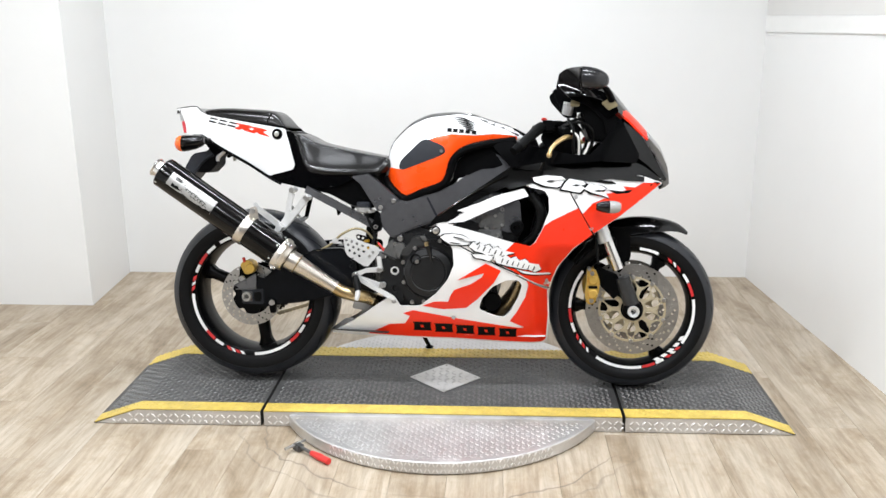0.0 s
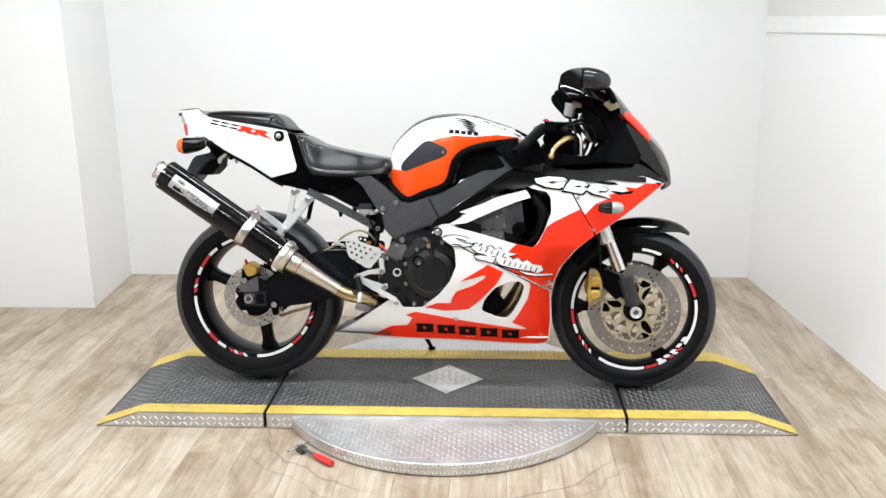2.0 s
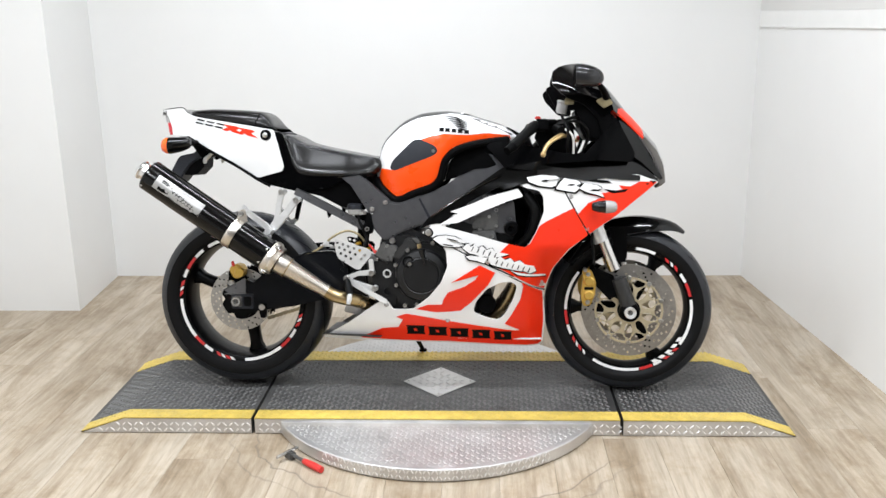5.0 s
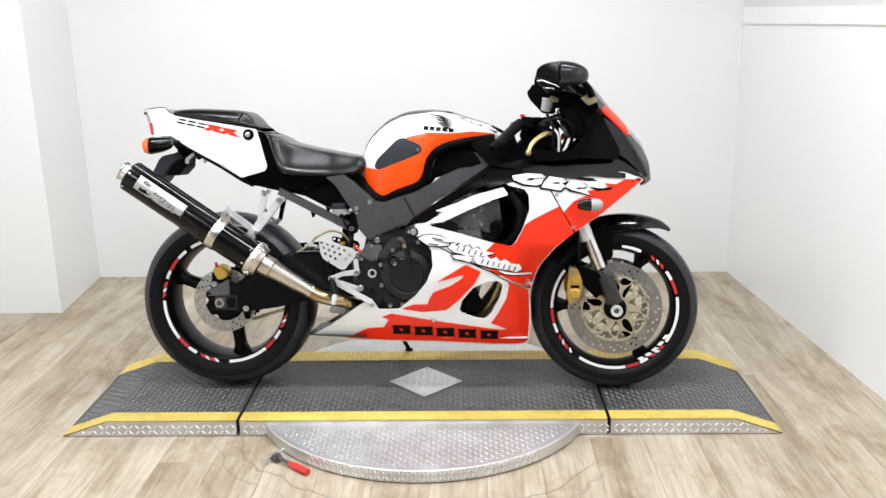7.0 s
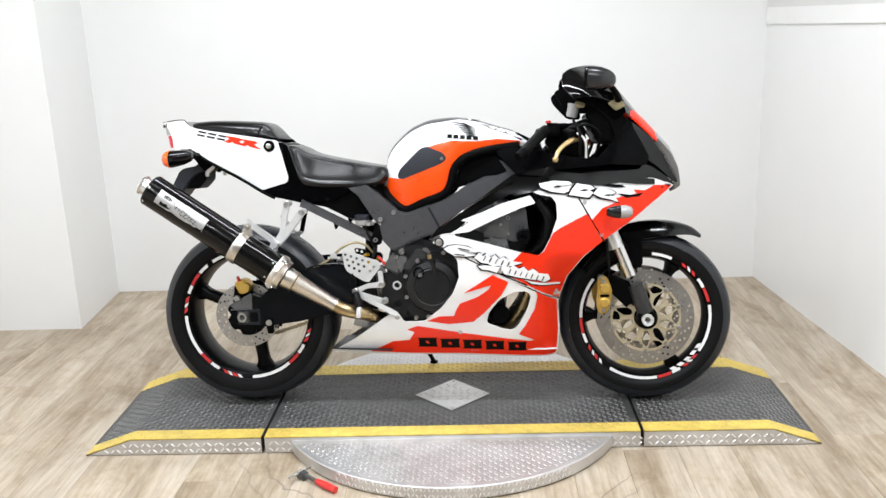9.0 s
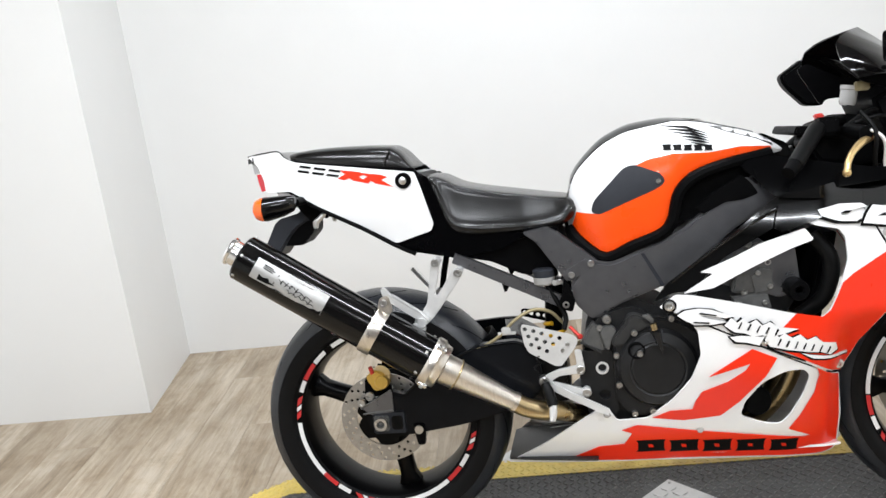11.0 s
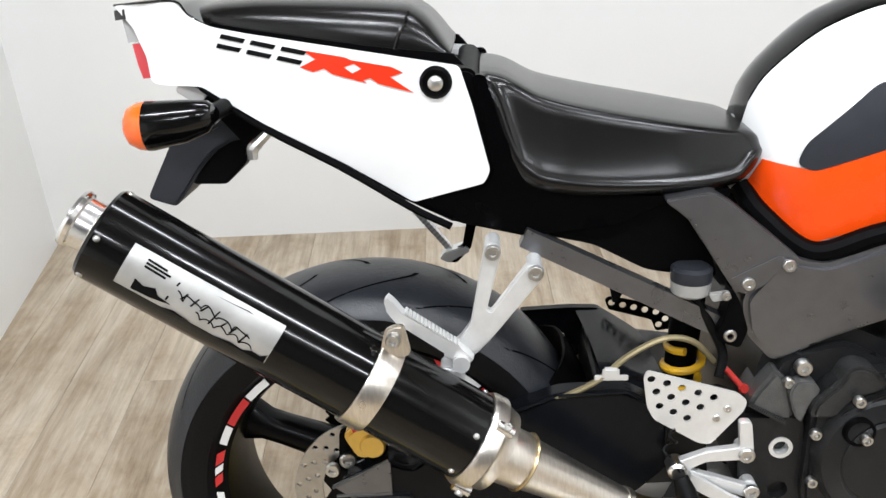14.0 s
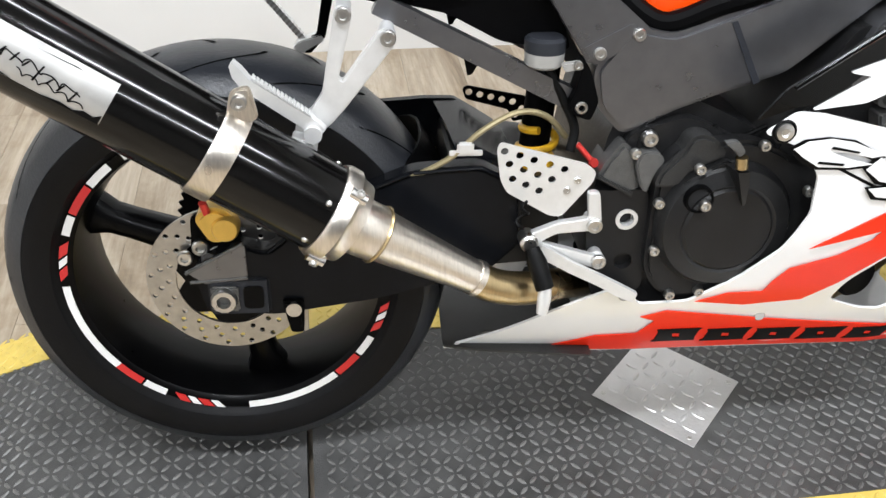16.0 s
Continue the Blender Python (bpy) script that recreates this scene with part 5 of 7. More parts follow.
    # black cowl side and inner panel
    cowl_reach = lambda x, z: lerp_table([(0.76, 0.225), (0.84, 0.20), (0.90, 0.175), (1.0, 0.13)], z) * lerp_table([(0.88, 0.80), (1.0, 0.92), (1.15, 1.0), (1.25, 0.95), (1.35, 0.80), (1.42, 0.62), (1.50, 0.40)], x)
    part("cowl_side", panel(round_corners([(0.955, 0.812), (1.12, 0.842), (1.27, 0.856), (1.40, 0.850), (1.427, 0.825), (1.495, 0.764), (1.413, 0.791), (1.319, 0.780), (1.167, 0.809), (1.12, 0.795)], 0.006), lambda x, z: fairing_reach(x, z) + 0.0005, 0.004, [], 0.018, s), M_BLACK, bike, "glossy black cowl side")
    part("inner_panel", panel(round_corners([(0.885, 0.895), (0.955, 0.905), (1.06, 0.882), (1.16, 0.862), (1.27, 0.860), (1.27, 0.838), (1.12, 0.826), (0.955, 0.812)], 0.008), lambda x, z: cowl_reach(x, z), 0.004, [], 0.018, s), M_COWL, bike, "dark grey inner cowl panel")
    part("cowl_cheek", panel(round_corners([(1.225, 0.858), (1.27, 0.838), (1.392, 0.832), (1.403, 0.862), (1.338, 0.985), (1.318, 0.990), (1.296, 0.937), (1.265, 0.900)], 0.006), lambda x, z: cowl_reach(x, z) - 0.002, 0.004, [], 0.018, s), M_COWL, bike, "charcoal triangular cheek panel")
    part("headlight_surround", panel(round_corners([(1.400, 0.848), (1.43, 0.828), (1.497, 0.768), (1.505, 0.775), (1.40, 0.945), (1.355, 0.995), (1.345, 0.978)], 0.006), lambda x, z: cowl_reach(x, z) - 0.006, 0.004, [], 0.018, s), M_BLACK, bike)
    part("headlight_lens", panel(round_corners([(1.502, 0.790), (1.512, 0.80), (1.475, 0.885), (1.415, 0.948), (1.405, 0.945)], 0.006), lambda x, z: cowl_reach(x, z) - 0.016, 0.003, [], 0.018, s), M_CLEAR, bike, "clear headlight lens")
    # indicator on a short stalk
    ind = part("indicator", loft([[(x, s * (0.222 + 0.026 * math.cos(a) * k + 0.03), 0.683 + 0.022 * k * math.sin(a)) for a in (2 * math.pi * j / 18 for j in range(18))] for x, k in ((1.250, 0.45), (1.256, 0.66), (1.275, 0.88), (1.295, 1.0))]), M_BLACK, bike, "black front indicator with a clear lens")
    part("lens", loft([[(x, s * (0.252 + 0.026 * math.cos(a) * k), 0.683 + 0.022 * k * math.sin(a)) for a in (2 * math.pi * j / 18 for j in range(18))] for x, k in ((1.295, 0.985), (1.312, 0.97), (1.326, 0.82), (1.333, 0.5))]), M_FROST, ind)
    part("stalk", tube([(1.27, s * 0.19, 0.683), (1.27, s * 0.235, 0.683)], 0.012, 12, smooth=False), M_PLASTIC, ind)

# nose between the two sides, with the red stripe over the lamps
nose = [[(x, y * w, z - d * y * y) for y in np.linspace(-1, 1, 9)] + [(x - 0.004, y * w, z - d * y * y - 0.005) for y in np.linspace(1, -1, 9)] for x, z, w, d in ((1.318, 1.060, 0.116, 0.042), (1.360, 1.028, 0.112, 0.042), (1.400, 0.990, 0.104, 0.042), (1.434, 0.952, 0.094, 0.036))]
part("nose_cowl", loft(nose), M_RED, bike, "red nose cowl over the headlights")
part("headlight", loft([[(x, y * w, z - d * y * y) for y in np.linspace(-1, 1, 9)] + [(x - 0.02, y * w * 0.9, z - 0.01 - d * y * y) for y in np.linspace(1, -1, 9)] for x, z, w, d in ((1.441, 0.946, 0.093, 0.03), (1.482, 0.900, 0.086, 0.03), (1.506, 0.850, 0.080, 0.03), (1.513, 0.81, 0.07, 0.025), (1.516, 0.78, 0.065, 0.02), (1.505, 0.757, 0.05, 0.01))]), M_HEADLIGHT, bike, "clear twin headlight over a dark inside")
part("cowl_floor", prism([(1.10, 0.80), (1.48, 0.765), (1.40, 0.70), (1.20, 0.68)], -0.11, 0.11, 0.01), M_PLASTIC, bike)

# dark windscreen: an arch that rises to the rear, with rounded rear corners
def screen_front(u):
    return Vector((1.412 - 0.05 * u * u, 0.105 * u, 0.968 + 0.012 * u * u))


def screen_rear(u):
    a = abs(u)
    x = lerp_table([(0, 1.205), (0.45, 1.150), (0.70, 1.115), (0.85, 1.112), (1.0, 1.150)], a)
    y = lerp_table([(0, 0.0), (0.45, 0.085), (0.70, 0.135), (0.85, 0.158), (1.0, 0.168)], a)
    z = lerp_table([(0, 1.182), (0.45, 1.166), (0.70, 1.138), (0.85, 1.108), (1.0, 1.062)], a)
    return Vector((x, math.copysign(y, u), z))


screen = []
for f in np.linspace(0, 1, 14):
    ring = []
    for off, k in ((0.0, 1), (-0.004, -1)):
        for u in np.linspace(-1, 1, 19)[::k]:
            q = screen_front(u).lerp(screen_rear(u), f)
            q.z += 0.022 * math.sin(math.pi * f) * (1 + 0.6 * u * u) + off
            q.y *= 1 + 0.16 * math.sin(math.pi * f) + off
            ring.append(q)
    screen.append(ring)
wind = part("windscreen", loft(screen), M_SMOKE, bike, "dark tinted windscreen")
for s in LEFT_RIGHT:
    for k in range(3):
        part("screen_screw", lathe([(0, 0.003), (0.005, 0.002), (0.006, 0)], (1.20 + 0.055 * k, s * (0.178 - 0.012 * k), 1.075 - 0.014 * k), (0, s, 0), 10), M_PLASTIC, wind)
    if s > 0:
        # One black slab: the dark reflection in its glass is put into the colour.
        far = part("mirror", prism(round_corners([(1.086, 1.093), (1.150, 1.135), (1.190, 1.117), (1.200, 1.004), (1.150, 1.007), (1.097, 1.064)], 0.012), 0.268, 0.318, 0.008), M_PLASTIC, bike, "black mirror housing, its glass's dark reflection put into the colour")
        part("mirror_arm", tube([(1.18, 0.268, 1.06), (1.24, 0.22, 1.04), (1.305, 0.15, 1.035)], [0.011, 0.012, 0.015], 12), M_PLASTIC, far)
        continue
    # mirror on its bracket; the far one is turned so that its glass shows, coloured black for its reflection
    mir = part("mirror", loft([[(1.186 + 0.094 * f, s * (0.262 + dy * 0.046 * k), 1.118 - 0.010 * f + dz * 0.039 * k) for dy, dz in ((math.copysign(abs(math.cos(a)) ** 0.7, math.cos(a)), math.copysign(abs(math.sin(a)) ** 0.7, math.sin(a))) for a in (2 * math.pi * j / 20 for j in range(20)))] for f, k in ((0.0, 0.88), (0.03, 0.97), (0.25, 1.0), (0.5, 0.95), (0.72, 0.82), (0.88, 0.62), (0.97, 0.38), (1.0, 0.18))]), M_MIRROR, bike, "glossy black mirror housing")
    # Dark smoke material paints a dark reflection into the mirror glass.
    part("mirror_glass", prism(round_corners([(0.245 + 0.0, 1.085), (0.325, 1.085), (0.325, 1.15), (0.245, 1.15)], 0.015), 0, 0.002), M_SMOKE, mir).matrix_local = pose(1.185, -0.547, 0, 0, 0, 90)
    part("mirror_arm", tube([(1.258, s * 0.25, 1.098), (1.284, s * 0.205, 1.072), (1.298, s * 0.165, 1.052)], [0.010, 0.011, 0.013], 12), M_PLASTIC, mir)
    part("mirror_bracket", prism(round_corners([(1.262, 1.040), (1.300, 1.062), (1.322, 1.030), (1.290, 1.014)], 0.006), s * 0.150, s * 0.166, 0.004), M_HOSE, mir)

# instruments, bars, levers, reservoir, cables
for s in LEFT_RIGHT:
    part("screen_shell", panel(round_corners([(1.125, 1.088), (1.20, 1.070), (1.275, 1.062), (1.315, 1.012), (1.318, 0.965), (1.305, 0.93), (1.288, 0.93), (1.275, 0.98), (1.225, 1.03), (1.165, 1.052)] if s < 0 else [(1.095, 1.100), (1.12, 1.115), (1.20, 1.070), (1.275, 1.062), (1.315, 1.012), (1.305, 0.93), (1.288, 0.93), (1.275, 0.98), (1.225, 1.02), (1.165, 1.02), (1.15, 1.005)], 0.01), lambda x, z: 0.135, 0.005, [], 0.02, s), M_PLASTIC, bike, "black inner shell under the windscreen")
for s in LEFT_RIGHT:
    part("screen_skirt", panel(round_corners([(1.230, 1.093), (1.303, 1.068), (1.326, 1.010), (1.289, 0.984), (1.231, 1.038)], 0.006), lambda x, z: 0.142, 0.004, [], 0.02, s), M_COWL, bike, "black skirt below the windscreen")
part("instrument_panel", prism(round_corners([(1.19, 1.01), (1.27, 1.045), (1.34, 0.98), (1.32, 0.90), (1.23, 0.91)], 0.015), -0.12, 0.12, 0.01), M_PLASTIC, bike, "black instrument panel")
part("top_yoke", prism(round_corners([(1.02, 0.945), (1.03, 0.965), (1.14, 0.945), (1.135, 0.925)], 0.008), -0.11, 0.11, 0.008), M_PLASTIC, bike)
for s in LEFT_RIGHT:
    bar = part("handlebar", tube([(1.127, s * 0.11, 0.967), (1.084, s * 0.15, 0.960), (1.010, s * 0.21, 0.911)], 0.013, 14), M_PLASTIC, bike, "black clip-on bar")
    bar.location = (0.07, -0.04, -0.01) if s > 0 else (0, 0, 0)
    part("grip", tube([(1.060, s * 0.165, 0.957), (1.050, s * 0.178, 0.949), (0.986, s * 0.250, 0.884)], [0.0175, 0.0185, 0.0175], 18, smooth=False), M_CABLE, bar, "black rubber grip")
    part("bar_end", tube([(0.986, s * 0.250, 0.884), (0.967, s * 0.268, 0.868)], [0.0165, 0.015], 16, smooth=False), M_PLASTIC, bar)
    part("switch_box", box(1.055, 1.105, min(s * 0.125, s * 0.175), max(s * 0.125, s * 0.175), 0.937, 0.979, 0.008), M_PLASTIC, bar)
    part("kill_switch", box(1.058, 1.078, min(s * 0.135, s * 0.155), max(s * 0.135, s * 0.155), 0.977, 0.988, 0.003), M_REDALU, bar)
    lev = part("lever", tube([(1.165, s * 0.175, 0.925), (1.14, s * 0.205, 0.918), (1.112, s * 0.232, 0.900), (1.095, s * 0.252, 0.880), (1.088, s * 0.264, 0.862)], [0.010, 0.009, 0.0075, 0.007, 0.007], 12), M_BRASSLEVER, bar, "gold brake lever")
    part("lever_ball", lathe([(0, 0.010), (0.007, 0.007), (0.010, 0), (0.007, -0.007), (0, -0.010)], (1.087, s * 0.266, 0.858), (0, 1, 0), 14), M_BRASSLEVER, lev)
    part("lever_adjuster", box(1.145, 1.168, min(s * 0.165, s * 0.190), max(s * 0.165, s * 0.190), 0.918, 0.937, 0.003), M_REDALU, lev)
part("master_cylinder", tube([(1.13, -0.14, 0.945), (1.15, -0.20, 0.935)], 0.017, 14, smooth=False), M_PLASTIC, bike)
res = part("fluid_reservoir", lathe([(0, 0), (0.016, 0), (0.019, 0.006), (0.019, 0.034), (0.021, 0.036), (0.021, 0.045), (0, 0.047)], (1.148, -0.085, 1.000), (0.2, 0, 1), 22), M_FROST, bike, "milky brake fluid reservoir")
part("steering_head", prism(round_corners([(1.056, 0.919), (1.081, 0.963), (1.148, 0.982), (1.191, 0.970), (1.200, 0.902), (1.207, 0.865), (1.170, 0.860), (1.082, 0.875)], 0.010), -0.09, 0.05, 0.008), M_PLASTIC, bike, "black steering head between the bars")
part("reservoir_clamp", box(1.160, 1.192, -0.112, -0.098, 1.030, 1.052, 0.003), M_HOSE, res)
for pts, r in (([(1.15, -0.17, 0.985), (1.17, -0.20, 0.94), (1.17, -0.19, 0.88), (1.19, -0.12, 0.80)], 0.0055), ([(1.14, -0.16, 0.96), (1.20, -0.17, 0.97), (1.24, -0.15, 0.93), (1.22, -0.10, 0.85)], 0.005), ([(1.12, -0.15, 0.95), (1.19, -0.12, 0.985), (1.25, -0.05, 0.96), (1.24, 0, 0.88)], 0.006), ([(1.11, 0.15, 0.95), (1.18, 0.14, 0.97), (1.23, 0.10, 0.92), (1.20, 0.08, 0.84)], 0.006), ([(1.20, -0.12, 0.86), (1.25, -0.11, 0.76), (1.26, -0.12, 0.60), (1.27, -0.14, 0.47)], 0.005), ([(1.16, -0.185, 0.96), (1.19, -0.19, 0.90), (1.20, -0.16, 0.85)], 0.005)):
    part("cable", tube(pts, r, 8), M_CABLE, bike)
part("brake_hose", tube([(1.15, -0.19, 0.95), (1.185, -0.205, 0.92), (1.19, -0.19, 0.86)], 0.004, 8), M_ALU, bike)


# ---- tank, seats, tail ----
TANK_TOP = [(0.493, 0.83), (0.507, 0.888), (0.541, 0.934), (0.599, 0.982), (0.664, 1.006), (0.742, 1.012), (0.819, 1.0), (0.879, 0.982), (0.954, 0.957), (1.015, 0.916)]
TANK_LOW = [(0.493, 0.75), (0.575, 0.688), (0.64, 0.712), (0.706, 0.737), (0.737, 0.774), (0.754, 0.833), (0.792, 0.869), (0.866, 0.890), (0.967, 0.905), (1.015, 0.908)]
TANK_WIDE = [(0.493, 0.055), (0.53, 0.098), (0.58, 0.122), (0.66, 0.135), (0.74, 0.146), (0.82, 0.150), (0.90, 0.135), (0.96, 0.105), (1.015, 0.05)]


def tank_reach(x, z):
    lo, hi, w = lerp_table(TANK_LOW, x), lerp_table(TANK_TOP, x), lerp_table(TANK_WIDE, x)
    q = max(0.0, min(1.0, (z - lo) / (hi - lo)))
    k = 0.30
    if q <= k:
        return w * (0.93 + 0.07 * q / k)
    return w * max(0.0, 1 - ((q - k) / (1 - k)) ** 2.6) ** 0.55


secs = []
for i in range(45):
    x = 0.493 + 0.522 * i / 44
    lo, hi = lerp_table(TANK_LOW, x), lerp_table(TANK_TOP, x)
    side = []
    for k in range(17):
        q = 1 - (1 - k / 16) ** 1.7
        z = lo + (hi - lo) * q
        side.append((tank_reach(x, z), z))
    secs.append([(x, -y, z) for y, z in side] + [(x, y, z) for y, z in side[::-1][1:]])
tank = part("fuel_tank", loft(secs), M_WHITE, bike, "white fuel tank with orange and black graphics")
for s in LEFT_RIGHT:
    decal("orange_graphic", [(0.499, 0.765), (0.514, 0.806), (0.56, 0.80), (0.64, 0.90), (0.685, 0.918), (0.743, 0.928), (0.823, 0.924), (0.896, 0.931), (0.972, 0.924), (0.975, 0.912), (0.895, 0.908), (0.822, 0.897), (0.778, 0.882), (0.756, 0.862), (0.742, 0.818), (0.728, 0.774), (0.704, 0.750), (0.64, 0.727), (0.572, 0.702)], tank_reach, M_ORANGE, tank, s)
    part("tank_edge", tube([(0.495, s * 0.062, 0.765), (0.515, s * 0.092, 0.735), (0.573, s * 0.122, 0.693), (0.64, s * 0.137, 0.718), (0.708, s * 0.147, 0.744), (0.734, s * 0.150, 0.776), (0.752, s * 0.152, 0.836), (0.792, s * 0.152, 0.872), (0.866, s * 0.145, 0.894), (0.967, s * 0.105, 0.908)], 0.0145, 10), M_PLASTIC, tank)
    pad = decal("knee_pad", round_corners([(0.548, 0.805), (0.556, 0.832), (0.632, 0.906), (0.655, 0.911), (0.714, 0.886), (0.724, 0.866), (0.706, 0.852), (0.566, 0.798)], 0.014), tank_reach, M_GREYPLASTIC, tank, s, 0.004, 0.018, "charcoal rubber knee pad")
    bolt("pad_screw", (0.707, s * (tank_reach(0.707, 0.868) + 0.0035), 0.868), (0, s, 0), 0.006, M_BOLT, tank)
    # winged mark and slab marks in place of the maker's badge
    for k in range(6):
        x0, z0 = 0.728 + 0.011 * k, 0.996 - 0.0088 * k
        decal("wing_mark", [(x0, z0), (x0 + 0.056 - 0.005 * k, z0 - 0.0070), (x0 + 0.100 - 0.011 * k, z0 - 0.029 + 0.0035 * k), (x0 + 0.054 - 0.005 * k, z0 - 0.0120)], tank_reach, M_INK, tank, s, 0.003, 0.01)
    for k in range(5):
        x0 = 0.724 + 0.0225 * k
        decal("word_mark", [(x0, 0.938 - 0.0022 * k), (x0 + 0.019, 0.937 - 0.0022 * k), (x0 + 0.017, 0.943 - 0.0022 * k), (x0 + 0.019, 0.950 - 0.0022 * k), (x0, 0.951 - 0.0022 * k), (x0 + 0.002, 0.944 - 0.0022 * k)], tank_reach, M_INK, tank, s, 0.002, 0.012)
    decal("black_graphic", [(0.835, 0.985), (0.88, 0.978), (0.95, 0.956), (0.99, 0.935), (0.978, 0.925), (0.94, 0.945), (0.88, 0.965)], tank_reach, M_BLACK, tank, s, 0.002, 0.012)
part("tank_front_cover", prism(round_corners([(0.955, 0.958), (1.02, 0.925), (1.03, 0.89), (0.96, 0.885)], 0.012), -0.06, 0.06, 0.012), M_BLACK, tank)


def tank_height(x, y):
    """The tank's top at a distance y from its middle."""
    a, b = lerp_table(TANK_LOW, x) + 0.3 * (lerp_table(TANK_TOP, x) - lerp_table(TANK_LOW, x)), lerp_table(TANK_TOP, x)
    for _ in range(24):
        m = (a + b) / 2
        a, b = (m, b) if tank_reach(x, m) > abs(y) else (a, m)
    return a


secs = []
for i in range(40):
    x = 0.497 + 0.45 * i / 39
    w = min(0.034 + 0.02 * math.sin(i / 39 * math.pi), 0.8 * lerp_table(TANK_WIDE, x))
    ys = np.linspace(-w, w, 9)
    secs.append([(x - 0.0012 * (1 if i < 10 else 0), y, tank_height(x, y) + 0.0016) for y in ys] + [(x, y, tank_height(x, y) - 0.002) for y in ys[::-1]])
part("centre_stripe", loft(secs), M_BLACK, tank, "black centre stripe")
part("filler_cap", lathe([(0, 0.006), (0.03, 0.006), (0.036, 0.003), (0.038, 0)], (0.80, 0, 1.001), (0.15, 0, 1), 28), M_CHROME, tank)
for s in LEFT_RIGHT:
    part("air_duct", panel(round_corners([(0.745, 0.765), (0.765, 0.835), (0.80, 0.865), (0.87, 0.883), (0.955, 0.893), (0.90, 0.845), (0.81, 0.780)], 0.01), lambda x, z: 0.128, 0.006, [], 0.02, s), M_PLASTIC, bike, "black air duct under the tank")

SEAT_TOP = [(0.150, 0.918), (0.162, 0.927), (0.182, 0.924), (0.237, 0.897), (0.308, 0.879), (0.379, 0.865), (0.459, 0.850), (0.494, 0.844), (0.510, 0.834), (0.518, 0.818)]
SEAT_LOW = [(0.150, 0.905), (0.157, 0.874), (0.174, 0.830), (0.193, 0.797), (0.212, 0.784), (0.240, 0.776), (0.312, 0.772), (0.405, 0.773), (0.476, 0.778), (0.499, 0.790), (0.518, 0.808)]
SEAT_WIDE = [(0.150, 0.105), (0.17, 0.118), (0.20, 0.128), (0.28, 0.137), (0.38, 0.134), (0.46, 0.119), (0.50, 0.100), (0.518, 0.075)]
SEAT_CREASE = [(0.150, 0.95), (0.165, 0.90), (0.180, 0.76), (0.197, 0.44), (0.212, 0.27), (0.241, 0.21), (0.334, 0.19), (0.426, 0.21), (0.477, 0.27), (0.503, 0.55), (0.518, 0.7)]
secs = []
for i in range(72):
    x = 0.150 + 0.368 * (i / 71) ** 1.25
    lo, hi, w, c = (lerp_table(t, x) for t in (SEAT_LOW, SEAT_TOP, SEAT_WIDE, SEAT_CREASE))
    h = hi - lo
    roll = [(w * (0.86 + 0.14 * math.sin(a)), lo + h * c * (1 - math.cos(a))) for a in (0.0, 0.4, 0.8, 1.15, 1.45)]
    side = [(w * (0.985 - 0.145 * q ** 0.62), lo + h * (c + (0.90 - c) * q)) for q in (0.03, 0.10, 0.22, 0.38, 0.56, 0.75, 0.90, 1.0)] if c < 0.9 else [(w * (0.985 - 0.145 * q), lo + h * (c + (1 - c) * 0.8 * q)) for q in (0.03, 0.10, 0.22, 0.38, 0.56, 0.75, 0.90, 1.0)]
    crown = [(w * 0.82, lo + h * max(c, 0.955)), (w * 0.77, hi - h * 0.015), (w * 0.66, hi), (w * 0.4, hi + 0.002), (0, hi + 0.002)]
    half = roll + side + crown
    secs.append([(x, -y, z) for y, z in half] + [(x, y, z) for y, z in half[::-1][1:]])
seat = part("rider_seat", loft(secs), M_LEATHER, bike, "black vinyl rider seat", 75)

PIL_TOP = [(-0.212, 1.008), (-0.18, 1.017), (-0.11, 1.021), (0.0, 1.017), (0.068, 1.011), (0.092, 0.998), (0.124, 0.957)]
PIL_LOW = [(-0.212, 1.004), (-0.18, 0.994), (-0.07, 0.978), (0.02, 0.964), (0.08, 0.954), (0.124, 0.950)]
PIL_WIDE = [(-0.212, 0.05), (-0.17, 0.082), (-0.07, 0.098), (0.04, 0.106), (0.124, 0.100)]
secs = []
for i in range(40):
    x = -0.212 + 0.336 * i / 39
    lo, hi, w = (lerp_table(t, x) for t in (PIL_LOW, PIL_TOP, PIL_WIDE))
    h = hi - lo
    half = [(w * math.cos(a) ** 0.42, lo + h * math.sin(a) ** 0.8) for a in (0.5 * math.pi * k / 16 for k in range(16))] + [(0, hi)]
    secs.append([(x, -y, z) for y, z in half] + [(x, y, z) for y, z in half[::-1][1:]])
pillion = part("pillion_seat", loft(secs), M_LEATHER, bike, "black vinyl pillion pad", 75)
for s in LEFT_RIGHT:
    part("pad_strap", tube([(0.056, s * 0.107, 0.960), (0.064, s * 0.106, 0.982), (0.074, s * 0.092, 1.003)], 0.0022, 6), M_LEATHER, pillion)
    if s < 0:
        part("tail_edge", tube([(-0.307, s * 0.046, 1.018), (-0.26, s * 0.079, 1.0225), (-0.212, s * 0.090, 1.0235), (-0.195, s * 0.095, 1.005), (-0.166, s * 0.101, 0.992)], 0.0017, 6), M_SMOKE, pillion)
    part("pad_base", panel([(-0.212, 1.008), (-0.18, 0.997), (-0.13, 0.989), (0.02, 0.966), (0.128, 0.952), (0.140, 0.938), (0.04, 0.946), (-0.12, 0.972), (-0.175, 0.984)], lambda x, z: lerp_table(PIL_WIDE, x) + 0.003, 0.006, [], 0.02, s), M_PLASTIC, pillion)


